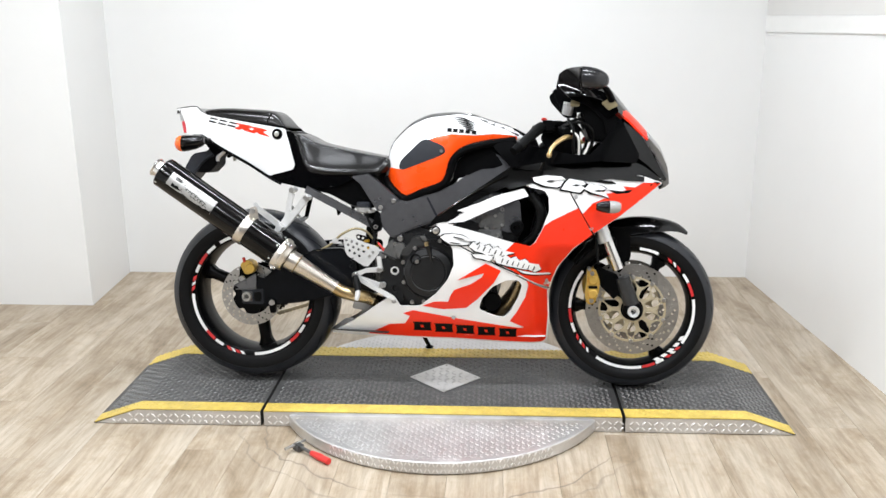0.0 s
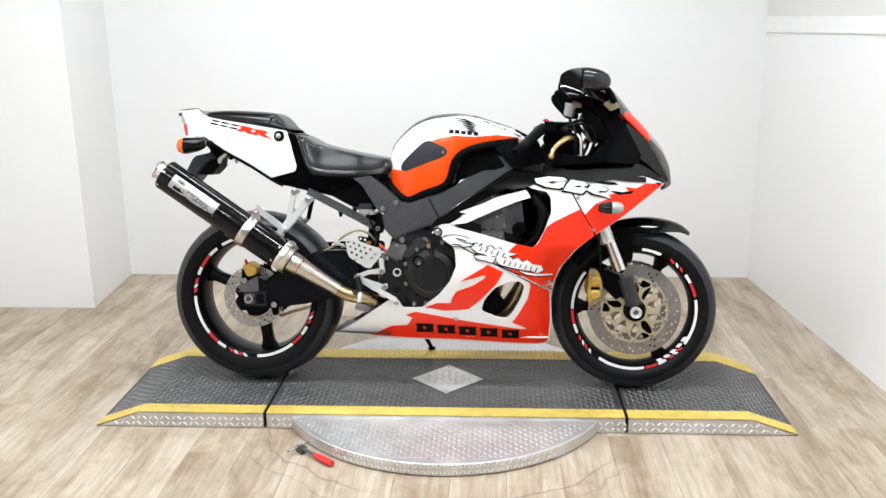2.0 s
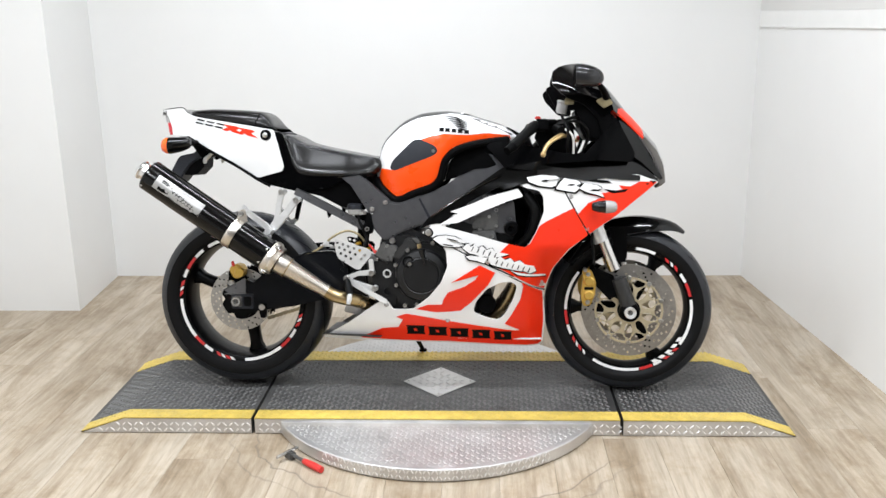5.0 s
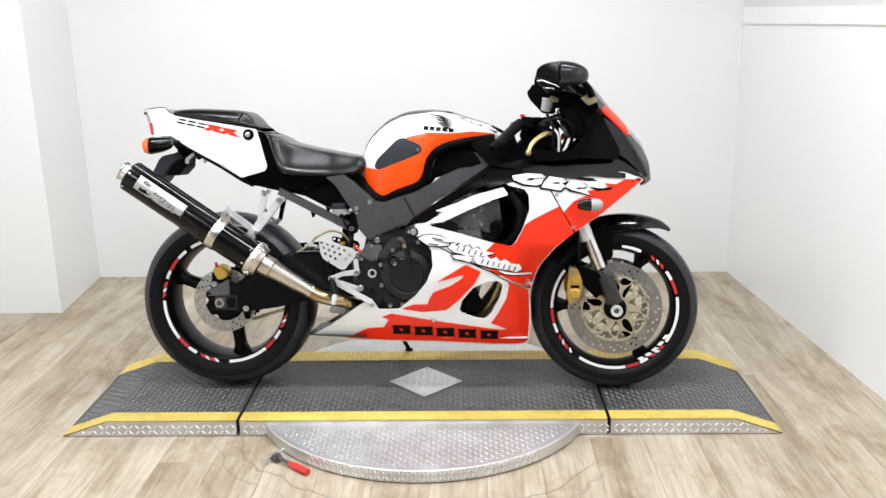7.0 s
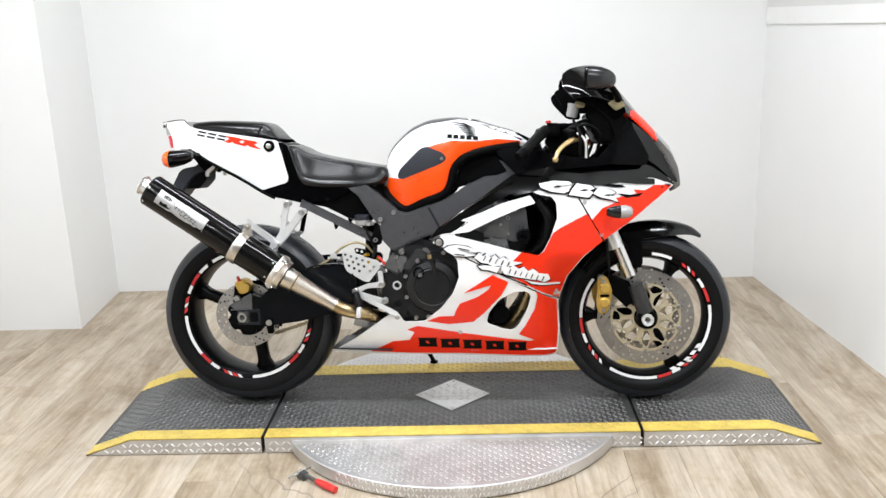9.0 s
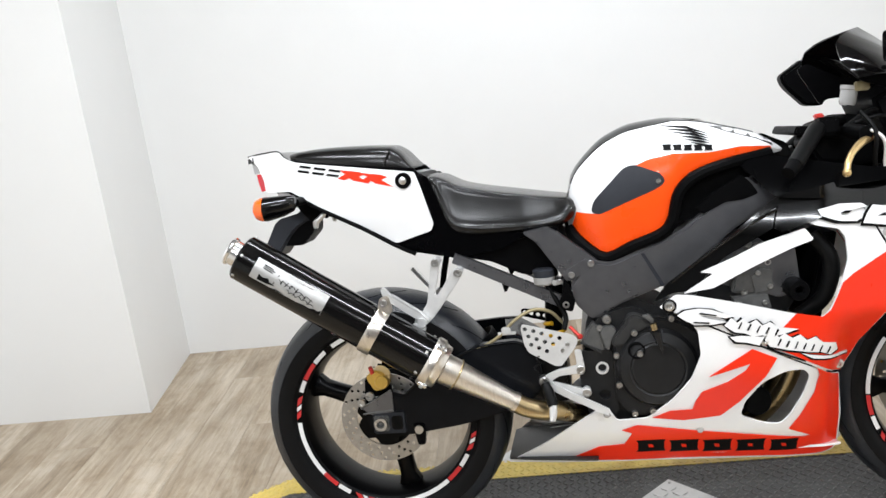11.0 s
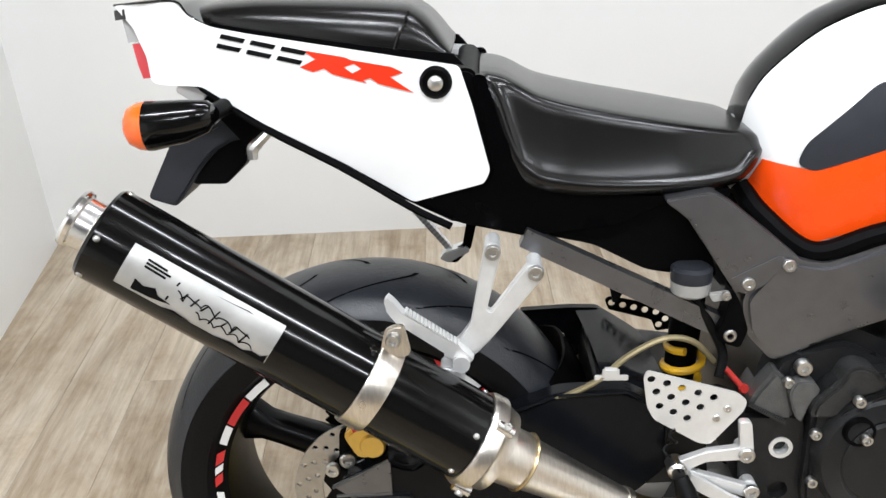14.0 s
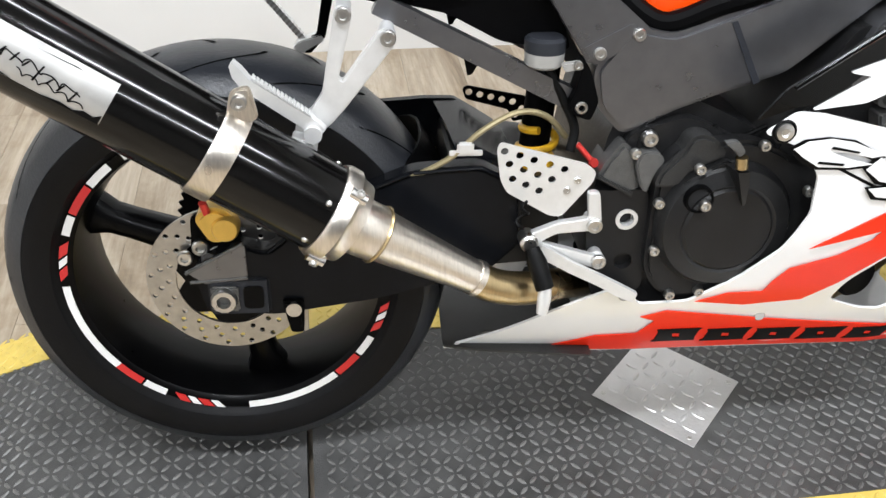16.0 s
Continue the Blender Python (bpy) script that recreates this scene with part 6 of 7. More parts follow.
def tail_reach(x, z):
    w = lerp_table([(-0.33, 0.02), (-0.30, 0.055), (-0.24, 0.085), (-0.15, 0.105), (0.0, 0.120), (0.12, 0.130), (0.18, 0.132)], x)
    return w + 0.010 * math.sin(max(0.0, min(1.0, (0.99 - z) / 0.2)) * math.pi)


for s in LEFT_RIGHT:
    tail = part("tail_cowl", panel(round_corners([(-0.306, 1.018), (-0.26, 1.022), (-0.212, 1.023), (-0.195, 1.005), (-0.168, 0.993), (-0.12, 0.984), (0.135, 0.943), (0.150, 0.895), (0.170, 0.812), (0.162, 0.795), (0.12, 0.784), (0.073, 0.771), (-0.014, 0.824), (-0.112, 0.876), (-0.186, 0.921), (-0.240, 0.922), (-0.256, 0.925), (-0.260, 0.956), (-0.278, 0.992)], 0.006), tail_reach, 0.004, [], 0.018, s), M_WHITE, bike, "white tail cowl")
    # slanted bars and two red flags, in place of a model number
    for k in range(3):
        x0, z0 = -0.160 + 0.038 * k, 0.974 - 0.0078 * k
        for up in (0.0055, -0.0055):
            decal("number_mark", [(x0 + 0.5 * up, z0 + up), (x0 + 0.003 + 0.5 * up, z0 + up + 0.0052), (x0 + 0.033 + 0.5 * up, z0 + up - 0.0012), (x0 + 0.029 + 0.5 * up, z0 + up - 0.0060)], tail_reach, M_INK, tail, s, 0.0018, 0.012)
    for k in range(2):
        x0, z0 = -0.046 + 0.056 * k, 0.952 - 0.012 * k
        decal("red_mark", [(x0 - 0.008, z0 + 0.012), (x0 + 0.044, z0 + 0.003), (x0 + 0.058, z0 - 0.004), (x0 + 0.042, z0 - 0.009), (x0 + 0.070, z0 - 0.028), (x0 + 0.028, z0 - 0.017), (x0 + 0.018, z0 - 0.010), (x0 + 0.004, z0 - 0.014), (x0 - 0.012, z0 - 0.008), (x0 + 0.008, z0 + 0.001)], tail_reach, M_RED, tail, s, 0.0018, 0.012)
    knob = part("tail_knob", lathe([(0, 0.010), (0.009, 0.010), (0.011, 0.006), (0.016, 0.007), (0.0195, 0.003), (0.0195, -0.004)], (0.107, s * (tail_reach(0.107, 0.924) + 0.001), 0.924), (0, s, 0), 28), M_PLASTIC, tail, "round black cap with a bright bolt")
    part("knob_bolt", lathe([(0, 0.006), (0.005, 0.006), (0.009, 0.004), (0.010, 0)], (0.107, s * (tail_reach(0.107, 0.924) + 0.008), 0.924), (0, s, 0), 18), M_BOLT, tail)
    part("tail_lower_edge", tube([(-0.19, s * 0.098, 0.919), (-0.112, s * 0.118, 0.870), (-0.014, s * 0.128, 0.818), (0.073, s * 0.138, 0.766), (0.12, s * 0.14, 0.742)], 0.005, 8), M_PLASTIC, tail)
    part("under_seat_panel", panel(round_corners([(0.073, 0.770), (0.165, 0.794), (0.176, 0.812), (0.156, 0.90), (0.150, 0.93), (0.165, 0.93), (0.185, 0.86), (0.215, 0.80), (0.257, 0.778), (0.384, 0.772), (0.47, 0.78), (0.46, 0.765), (0.40, 0.770), (0.33, 0.735), (0.215, 0.722), (0.13, 0.742)], 0.008), lambda x, z: 0.126, 0.006, [], 0.018, s), M_COWL, bike, "glossy black panel under the seat")
    part("side_cover", panel(round_corners([(0.22, 0.722), (0.33, 0.742), (0.40, 0.762), (0.445, 0.71), (0.462, 0.655), (0.37, 0.668), (0.30, 0.705)], 0.012), lambda x, z: 0.112, 0.006, [], 0.02, s), M_PLASTIC, bike)
# tail top, light and rear wedge
secs = []
for x, z, w in ((-0.309, 1.011, 0.045), (-0.29, 1.014, 0.062), (-0.25, 1.016, 0.08), (-0.205, 1.014, 0.09), (-0.16, 0.985, 0.098), (-0.10, 0.965, 0.105), (0.14, 0.925, 0.122)):
    secs.append([(x, w * u, z + 0.006 * (1 - u * u)) for u in np.linspace(-1, 1, 9)] + [(x, w * u, z - 0.012) for u in np.linspace(1, -1, 9)])
part("tail_top", loft(secs), M_SMOKE, bike, "dark smoked tail top")
part("tail_light", loft([[(x + 0.008 * u * u, w * u, z) for u in np.linspace(-1, 1, 11)] + [(x + 0.022 + 0.010 * u * u, w * u, z + 0.002) for u in np.linspace(1, -1, 11)] for x, z, w in ((-0.294, 0.970, 0.058), (-0.291, 0.958, 0.061), (-0.288, 0.942, 0.063), (-0.284, 0.926, 0.063))]), M_REDLENS, bike, "red tail light")
part("tail_light_edge", loft([[(x + 0.004 * u * u, w * u, z) for u in np.linspace(-1, 1, 9)] + [(x + 0.018 + 0.004 * u * u, w * u, z + 0.002) for u in np.linspace(1, -1, 9)] for x, z, w in ((-0.304, 1.010, 0.046), (-0.298, 0.990, 0.056), (-0.294, 0.972, 0.060))]), M_FROST, bike)
part("under_tail", loft([[(x, -w, z0), (x, w, z0), (x, w, z1), (x, -w, z1)] for x, z0, z1, w in ((-0.245, 0.925, 0.945, 0.07), (-0.15, 0.880, 0.93, 0.095), (0.0, 0.800, 0.88, 0.11), (0.12, 0.742, 0.86, 0.118), (0.30, 0.72, 0.80, 0.11))]), M_PLASTIC, bike, "black undertail")
part("seat_support", prism(round_corners([(0.10, 0.80), (0.128, 0.936), (0.152, 0.936), (0.21, 0.80)], 0.01), -0.118, 0.118, 0.004), M_PLASTIC, bike)
for s in LEFT_RIGHT:
    part("tail_fender", panel(round_corners([(-0.222, 0.930), (-0.12, 0.878), (-0.09, 0.858), (-0.150, 0.832), (-0.172, 0.858), (-0.205, 0.90)], 0.006), lambda x, z: 0.062, 0.006, [], 0.02, s), M_PLASTIC, bike, "black rear fender side")
plate = part("plate_bracket", prism(round_corners([(-0.299, 0.760), (-0.255, 0.840), (-0.240, 0.851), (-0.192, 0.860), (-0.169, 0.885), (-0.137, 0.864), (-0.149, 0.840), (-0.171, 0.839), (-0.196, 0.825), (-0.218, 0.803), (-0.239, 0.773), (-0.260, 0.747)], 0.008), -0.055, 0.055, 0.008), M_GREYPLASTIC, bike, "dark grey number plate bracket")
part("plate_box", prism(round_corners([(-0.237, 0.830), (-0.187, 0.858), (-0.140, 0.855), (-0.154, 0.841), (-0.157, 0.808), (-0.188, 0.777), (-0.236, 0.778)], 0.006), -0.047, 0.047, 0.004), M_PLASTIC, plate)
for s in LEFT_RIGHT:
    part("reflector", prism(round_corners([(-0.224, 0.914), (-0.217, 0.927), (-0.182, 0.911), (-0.196, 0.895)], 0.004), s * 0.093, s * 0.098, 0.001), M_FROST, plate)
    ind = part("rear_indicator", loft([[(x, s * (0.170 + 0.026 * k * math.cos(a)), z + 0.030 * k * math.sin(a)) for a in (2 * math.pi * j / 20 for j in range(20))] for x, z, k in ((-0.168, 0.890, 0.42), (-0.174, 0.888, 0.64), (-0.20, 0.883, 0.86), (-0.242, 0.878, 1.0), (-0.248, 0.878, 1.0))]), M_BLACK, bike, "black rear indicator with an orange lens")
    part("lens", loft([[(x, s * (0.170 + 0.026 * k * math.cos(a)), 0.878 + 0.030 * k * math.sin(a)) for a in (2 * math.pi * j / 20 for j in range(20))] for x, k in ((-0.248, 0.99), (-0.258, 0.96), (-0.269, 0.78), (-0.275, 0.45))]), M_AMBER, ind)
    ind.location = (0.012, 0, 0.008)
    part("stalk", tube([(-0.165, s * 0.05, 0.888), (-0.175, s * 0.155, 0.888)], 0.011, 12, smooth=False), M_PLASTIC, ind)
    part("helmet_hook", tube([(-0.112, s * 0.085, 0.858), (-0.125, s * 0.088, 0.846), (-0.135, s * 0.09, 0.836), (-0.136, s * 0.092, 0.822)], [0.006, 0.007, 0.008, 0.006], 8), M_BOLT, bike, "small steel helmet hook")


# ---- exhaust ----
A, B = Vector((-0.275, -0.2576, 0.7845)), Vector((0.149, -0.240, 0.495))
AX = (B - A).normalized()
LEN = (B - A).length
CANR = 0.0560


def on_can(along, angle, r=CANR, extra=0.0):
    """A point on the can; angle 0 is straight out to the side, positive is up."""
    out = (Vector((0, -1, 0)) - AX * AX.dot(Vector((0, -1, 0)))).normalized()
    up = AX.cross(out)
    if up.z < 0:
        up = -up
    return A + AX * along + (r + extra) * (math.cos(angle) * out + math.sin(angle) * up)


can = part("muffler", lathe([(0.046, 0.004), (CANR - 0.003, 0.0), (CANR, 0.004), (CANR, LEN - 0.002), (CANR - 0.004, LEN), (0.03, LEN)], A, AX, 64), M_CAN, bike, "long black exhaust can")
part("end_cap", lathe([(0.0315, 0.012), (0.0315, -0.004), (0.036, -0.004), (0.050, 0.0), (0.053, 0.006)], A, AX, 48), M_BRUSHED, can, "brushed steel end cap")
part("tip", lathe([(0.0285, 0.03), (0.0285, -0.026), (0.0300, -0.032), (0.0340, -0.033), (0.0355, -0.029), (0.0340, -0.024), (0.0312, -0.022), (0.0312, 0.0)], A, AX, 40), M_CHROME, can, "polished exhaust tip")
part("tip_inside", lathe([(0, 0.028), (0.0286, 0.028), (0.0286, 0.0)], A, AX, 24), M_INK, can)
for ang in (0.35, 1.75, 3.1, 4.5, 5.6):
    q = on_can(0.010, ang)
    part("rivet", lathe([(0, 0.003), (0.003, 0.002), (0.0042, 0)], q, on_can(0.010, ang, 1.0) - q, 10), M_BOLT, can)
    q = on_can(LEN - 0.022, ang + 0.2)
    part("rivet", lathe([(0, 0.003), (0.003, 0.002), (0.0042, 0)], q, on_can(LEN - 0.022, ang + 0.2, 1.0) - q, 10), M_BOLT, can)


def can_patch(name, u0, u1, a0, a1, mat, parent, lift, n=10, label="", thick=0.0008):
    bm = bmesh.new()
    grid = []
    for i in range(3):
        row = []
        for k in range(n + 1):
            row.append([bm.verts.new(on_can(u0 + (u1 - u0) * i / 2, a0 + (a1 - a0) * k / n, CANR, lift + d)) for d in (0, -thick)])
        grid.append(row)
    for i in range(2):
        for k in range(n):
            bm.faces.new((grid[i][k][0], grid[i + 1][k][0], grid[i + 1][k + 1][0], grid[i][k + 1][0]))
            bm.faces.new((grid[i][k][1], grid[i][k + 1][1], grid[i + 1][k + 1][1], grid[i + 1][k][1]))
    for e in [e for e in bm.edges if e.is_boundary and all((v.co - A - AX * AX.dot(v.co - A)).length > CANR + lift - thick / 2 for v in e.verts)]:
        va, vb = e.verts
        q = {}
        for row in grid:
            for p in row:
                q[p[0]] = p[1]
        bm.faces.new((va, vb, q[vb], q[va]))
    return part(name, bm, mat, parent, label)


badge = can_patch("badge_plate", 0.047, 0.234, -0.26, 0.64, M_BADGE, can, 0.0014, 12, "silver maker's plate with dark brush marks")
rng = random.Random(4)
# dark corner washes, a flowing brush line and fine scratches on the plate
def can_shape(name, pts, mat, parent, lift):
    bm = bmesh.new()
    top = [bm.verts.new(on_can(u, a, CANR, lift)) for u, a in pts]
    low = [bm.verts.new(on_can(u, a, CANR, lift - 0.0006)) for u, a in pts]
    bm.faces.new(top)
    bm.faces.new(low[::-1])
    for i in range(len(pts)):
        k = (i + 1) % len(pts)
        bm.faces.new((top[i], low[i], low[k], top[k]))
    return part(name, bm, mat, parent)


letters = [[(u, a - h * 0.5), (u + 0.0022, a - h * 0.5), (u + 0.0065, a + h * 0.5), (u + 0.0045, a + h * 0.5)] for u, a, h in ((0.104, 0.17, 0.44), (0.118, 0.19, 0.16), (0.131, 0.18, 0.20), (0.143, 0.16, 0.14), (0.157, 0.10, 0.34), (0.170, 0.07, 0.14), (0.182, 0.05, 0.16), (0.196, 0.01, 0.26))]
bars = [[(0.068, a), (u, a - 0.02), (u, a + 0.025), (0.068, a + 0.045)] for u, a in ((0.092, 0.46), (0.098, 0.39), (0.094, 0.32))]
for pts in (*letters, *bars, [(0.066, -0.20), (0.066, 0.04), (0.078, -0.02), (0.090, 0.06), (0.096, -0.06), (0.112, -0.10), (0.090, -0.18)],
            [(0.170, -0.26), (0.190, -0.20), (0.205, -0.23), (0.215, -0.14), (0.226, -0.16), (0.233, -0.05), (0.233, -0.26)], [(0.105, -0.25), (0.118, -0.19), (0.140, -0.24)], [(0.150, 0.50), (0.190, 0.545), (0.196, 0.53)]):
    can_shape("badge_mark", pts, M_INK, badge, 0.0023)
brush = []
for k in range(46):
    f = k / 45
    brush.append(on_can(0.112 + 0.092 * f + 0.0035 * math.sin(k * 0.62), 0.20 - 0.10 * f + (0.075 - 0.02 * f) * math.cos(k * 0.62 + 0.8) * (0.8 + 0.6 * math.sin(k * 0.41)), CANR, 0.0018))
part("badge_script", tube(brush, 0.0008, 6, n=3), M_INK, badge)
brush = []
for k in range(40):
    f = k / 39
    brush.append(on_can(0.140 + 0.072 * f + 0.0015 * math.sin(k * 0.7), -0.02 - 0.06 * f + 0.045 * math.cos(k * 0.7) * (1.0 + 0.4 * math.sin(k * 0.5)), CANR, 0.0018))
part("badge_script", tube(brush, 0.0007, 6, n=3), M_INK, badge)

# strap round the can, and its lug
strap = lathe([(CANR + 0.0006, 0.344), (CANR + 0.0035, 0.344), (CANR + 0.0045, 0.348), (CANR + 0.0045, 0.370), (CANR + 0.0035, 0.374), (CANR + 0.0006, 0.374)], A, AX, 56, closed=True)
clamp = part("can_strap", strap, M_BRUSHED, can, "bright steel mounting strap")
top = on_can(0.359, 1.15, CANR + 0.004)
part("strap_lug", prism(round_corners([(top.x - 0.018, top.z - 0.012), (top.x - 0.008, top.z + 0.034), (top.x + 0.014, top.z + 0.040), (top.x + 0.022, top.z + 0.0)], 0.008), top.y + 0.002, top.y + 0.012, 0.003), M_BRUSHED, clamp)
bolt("strap_bolt", (top.x + 0.002, top.y + 0.002, top.z + 0.022), (0, -1, 0), 0.009, M_BOLT, clamp, 0.01)

# inlet ring, cone and tail pipe
ring = lathe([(CANR - 0.006, LEN - 0.012), (CANR + 0.003, LEN - 0.012), (CANR + 0.006, LEN - 0.006), (CANR + 0.006, LEN + 0.008), (CANR, LEN + 0.014), (CANR - 0.003, LEN + 0.028), (CANR - 0.008, LEN + 0.030)], A, AX, 48)
part("inlet_ring", ring, M_BRUSHED, can, "bright inlet ring")
for ang in (0.95, -0.85):
    q, d = on_can(LEN + 0.004, ang, CANR + 0.004), (on_can(LEN, ang, 1.0) - on_can(LEN, ang, 0.0)).normalized()
    ear = part("ring_ear", tube([on_can(LEN - 0.006, ang, CANR + 0.005), on_can(LEN + 0.016, ang, CANR + 0.004)], 0.0075, 12, smooth=False), M_CHROME, can)
    bolt("ear_bolt", on_can(LEN + 0.005, ang, CANR + 0.010), d, 0.0055, M_BOLT, ear, 0.005)
C1 = A + AX * (LEN + 0.028)
C2 = Vector((0.333, -0.210, 0.376))
part("cone", tube([C1, C1 + (C2 - C1) * 0.06, C1 + (C2 - C1) * 0.20, C1 + (C2 - C1) * 0.23, C2], [0.0375, 0.0370, 0.0362, 0.0335, 0.0225], 32, smooth=False), M_BRUSHED, can, "brushed steel cone")
part("cone_weld", tube([C2 - (C2 - C1).normalized() * 0.004, C2 + (C2 - C1).normalized() * 0.005], 0.0250, 28, smooth=False), M_BRUSHED, can)
part("cone_weld", tube([C1 + (C2 - C1) * 0.188, C1 + (C2 - C1) * 0.20, C1 + (C2 - C1) * 0.212], [0.0375, 0.0392, 0.0368], 28, smooth=False), M_HEATED, can)
part("tail_pipe", tube([C2, C2 + (C2 - C1).normalized() * 0.03, (0.395, -0.195, 0.347), (0.445, -0.165, 0.332), (0.54, -0.06, 0.275)], [0.0235, 0.0235, 0.0235, 0.0235, 0.023], 24), M_HEATED, can, "heat-tinted link pipe")

# ---- footrests ----
for s in (-1,):
    hang = part("exhaust_hanger", prism(round_corners([(0.161, 0.728), (0.167, 0.734), (0.178, 0.732), (0.182, 0.722), (0.163, 0.645), (0.168, 0.641), (0.212, 0.702), (0.222, 0.706), (0.234, 0.699), (0.233, 0.687), (0.170, 0.606), (0.152, 0.586), (0.130, 0.568), (0.114, 0.566), (0.106, 0.577), (0.110, 0.592), (0.128, 0.605), (0.142, 0.625)], 0.005), s * 0.165, s * 0.180, 0.003), M_ALU, bike, "bare aluminium pillion footrest hanger")
    for x, z in ((0.171, 0.722), (0.223, 0.694)):
        part("spacer", tube([(x, s * 0.135, z), (x, s * 0.166, z)], 0.010, 14, smooth=False), M_ALU, hang)
        bolt("hanger_bolt", (x, s * 0.180, z), (0, s, 0), 0.010, M_BOLT, hang, 0.007)
    peg = part("pillion_peg", loft([[Vector(c) + Vector((0.0050 * k * u, 0.009 * v, 0.0060 * k * u)) for u, v in ((-1, -1), (1, -1), (1.2, 0), (1, 1), (-1, 1), (-1.2, 0))] for c, k in (((0.140, s * 0.195, 0.582), 1.0), ((0.124, s * 0.197, 0.598), 1.1), ((0.056, s * 0.205, 0.650), 0.95), ((0.046, s * 0.205, 0.664), 0.9), ((0.041, s * 0.205, 0.674), 0.4))]), M_ALU, hang, "folded aluminium pillion peg")
    for k in range(15):
        f = k / 14
        part("peg_ridge", box(-0.0022, 0.0022, -0.009, 0.009, -0.0008, 0.0008), M_ALU, peg).matrix_local = Matrix.Translation((0.122 - 0.062 * f + 0.005, s * (0.198 + 0.007 * f), 0.602 + 0.047 * f + 0.0066)) @ pose(0, 0, 0, 0, 52, 0)
    part("peg_pivot", tube([(0.130, s * 0.172, 0.584), (0.130, s * 0.212, 0.584)], 0.011, 14, smooth=False), M_ALU, hang)
    part("peg_foot", prism(round_corners([(0.104, 0.580), (0.134, 0.570), (0.134, 0.557), (0.118, 0.552), (0.102, 0.566)], 0.006), s * 0.176, s * 0.205, 0.003), M_ALU, hang)

hang = part("pillion_hanger", prism(round_corners([(0.092, 0.574), (0.098, 0.590), (0.122, 0.602), (0.132, 0.655), (0.150, 0.720), (0.166, 0.720), (0.148, 0.650), (0.136, 0.598), (0.112, 0.572)], 0.004), 0.168, 0.180, 0.002), M_PLASTIC, bike, "black pillion footrest hanger")
peg = part("pillion_peg", loft([[Vector(c) + Vector((0.0034 * u, 0.007 * v, 0.0030 * u)) for u, v in ((-1, -1), (1, -1), (1.2, 0), (1, 1), (-1, 1), (-1.2, 0))] for c in ((0.104, 0.185, 0.588), (0.075, 0.187, 0.624), (0.046, 0.189, 0.659))]), M_ALU, hang, "ribbed aluminium pillion peg")
for k in range(13):
    f = k / 12
    part("peg_ridge", box(-0.0016, 0.0016, -0.008, 0.008, -0.0052, 0.0052, 0.0006), M_BOLT, peg).matrix_local = Matrix.Translation((0.101 - 0.054 * f, 0.185 + 0.004 * f, 0.592 + 0.066 * f)) @ pose(0, 0, 0, 0, 50, 0)
part("peg_foot", prism(round_corners([(0.084, 0.580), (0.092, 0.591), (0.130, 0.603), (0.134, 0.592), (0.100, 0.572)], 0.004), 0.166, 0.196, 0.002), M_ALU, hang)

holes = [[(hx + 0.0052 * math.cos(a), hz + 0.0052 * math.sin(a)) for a in (2 * math.pi * j / 14 for j in range(14))] for hx, hz in [(0.370, 0.544), (0.390, 0.538), (0.409, 0.531), (0.430, 0.524), (0.450, 0.517), (0.377, 0.526), (0.396, 0.518), (0.415, 0.510), (0.434, 0.503), (0.382, 0.505), (0.400, 0.496), (0.418, 0.487)]]
heel = part("heel_guard", panel(round_corners([(0.360, 0.546), (0.364, 0.557), (0.479, 0.524), (0.493, 0.512), (0.489, 0.497), (0.450, 0.448), (0.434, 0.450), (0.375, 0.486), (0.366, 0.504)], 0.006), lambda x, z: 0.180, 0.003, holes, 0.02), M_ALU, bike, "perforated bare aluminium heel guard")
for k, (x, z) in enumerate(((0.468, 0.501), (0.455, 0.487))):
    bolt("heel_screw", (x, -0.180, z), (0, -1, 0), 0.005, M_BOLT, heel, 0.003)
rear_set = part("rearset_bracket", prism(round_corners([(0.478, 0.50), (0.494, 0.50), (0.500, 0.455), (0.492, 0.443), (0.440, 0.440), (0.418, 0.428), (0.490, 0.405), (0.510, 0.402), (0.512, 0.388), (0.492, 0.386), (0.440, 0.405), (0.400, 0.415), (0.392, 0.430), (0.405, 0.442), (0.440, 0.456), (0.482, 0.462)], 0.006), -0.190, -0.178, 0.003), M_ALU, bike, "bare aluminium rearset bracket")
for x, z in ((0.490, 0.452), (0.500, 0.396)):
    bolt("rearset_bolt", (x, -0.190, z), (0, -1, 0), 0.0105, M_BOLT, rear_set, 0.006)
    part("spacer", tube([(x, -0.164, z), (x, -0.180, z)], 0.010, 14, smooth=False), M_ALU, rear_set)
part("brake_pedal", loft([[(x, y, z - h), (x + 0.004, y, z + h), (x + 0.004, y - 0.008, z + h), (x, y - 0.008, z - h)] for x, y, z, h in ((0.415, -0.192, 0.420, 0.009), (0.460, -0.195, 0.393, 0.008), (0.500, -0.200, 0.374, 0.008), (0.522, -0.208, 0.364, 0.009), (0.546, -0.214, 0.354, 0.007))]), M_ALU, rear_set, "brake pedal")
part("pedal_pivot", lathe([(0, 0.008), (0.009, 0.008), (0.0125, 0.004), (0.0125, -0.02)], (0.402, -0.193, 0.430), (0, -1, 0), 20), M_BOLT, rear_set)
part("foot_peg", tube([(0.404, -0.205, 0.428), (0.410, -0.215, 0.412), (0.420, -0.230, 0.380)], [0.010, 0.0135, 0.0125], 14, smooth=False), M_CABLE, rear_set, "black knurled foot peg")
part("peg_tip", tube([(0.420, -0.230, 0.382), (0.419, -0.234, 0.366), (0.416, -0.238, 0.346)], [0.009, 0.0095, 0.0075], 12, smooth=False), M_ALU, rear_set)
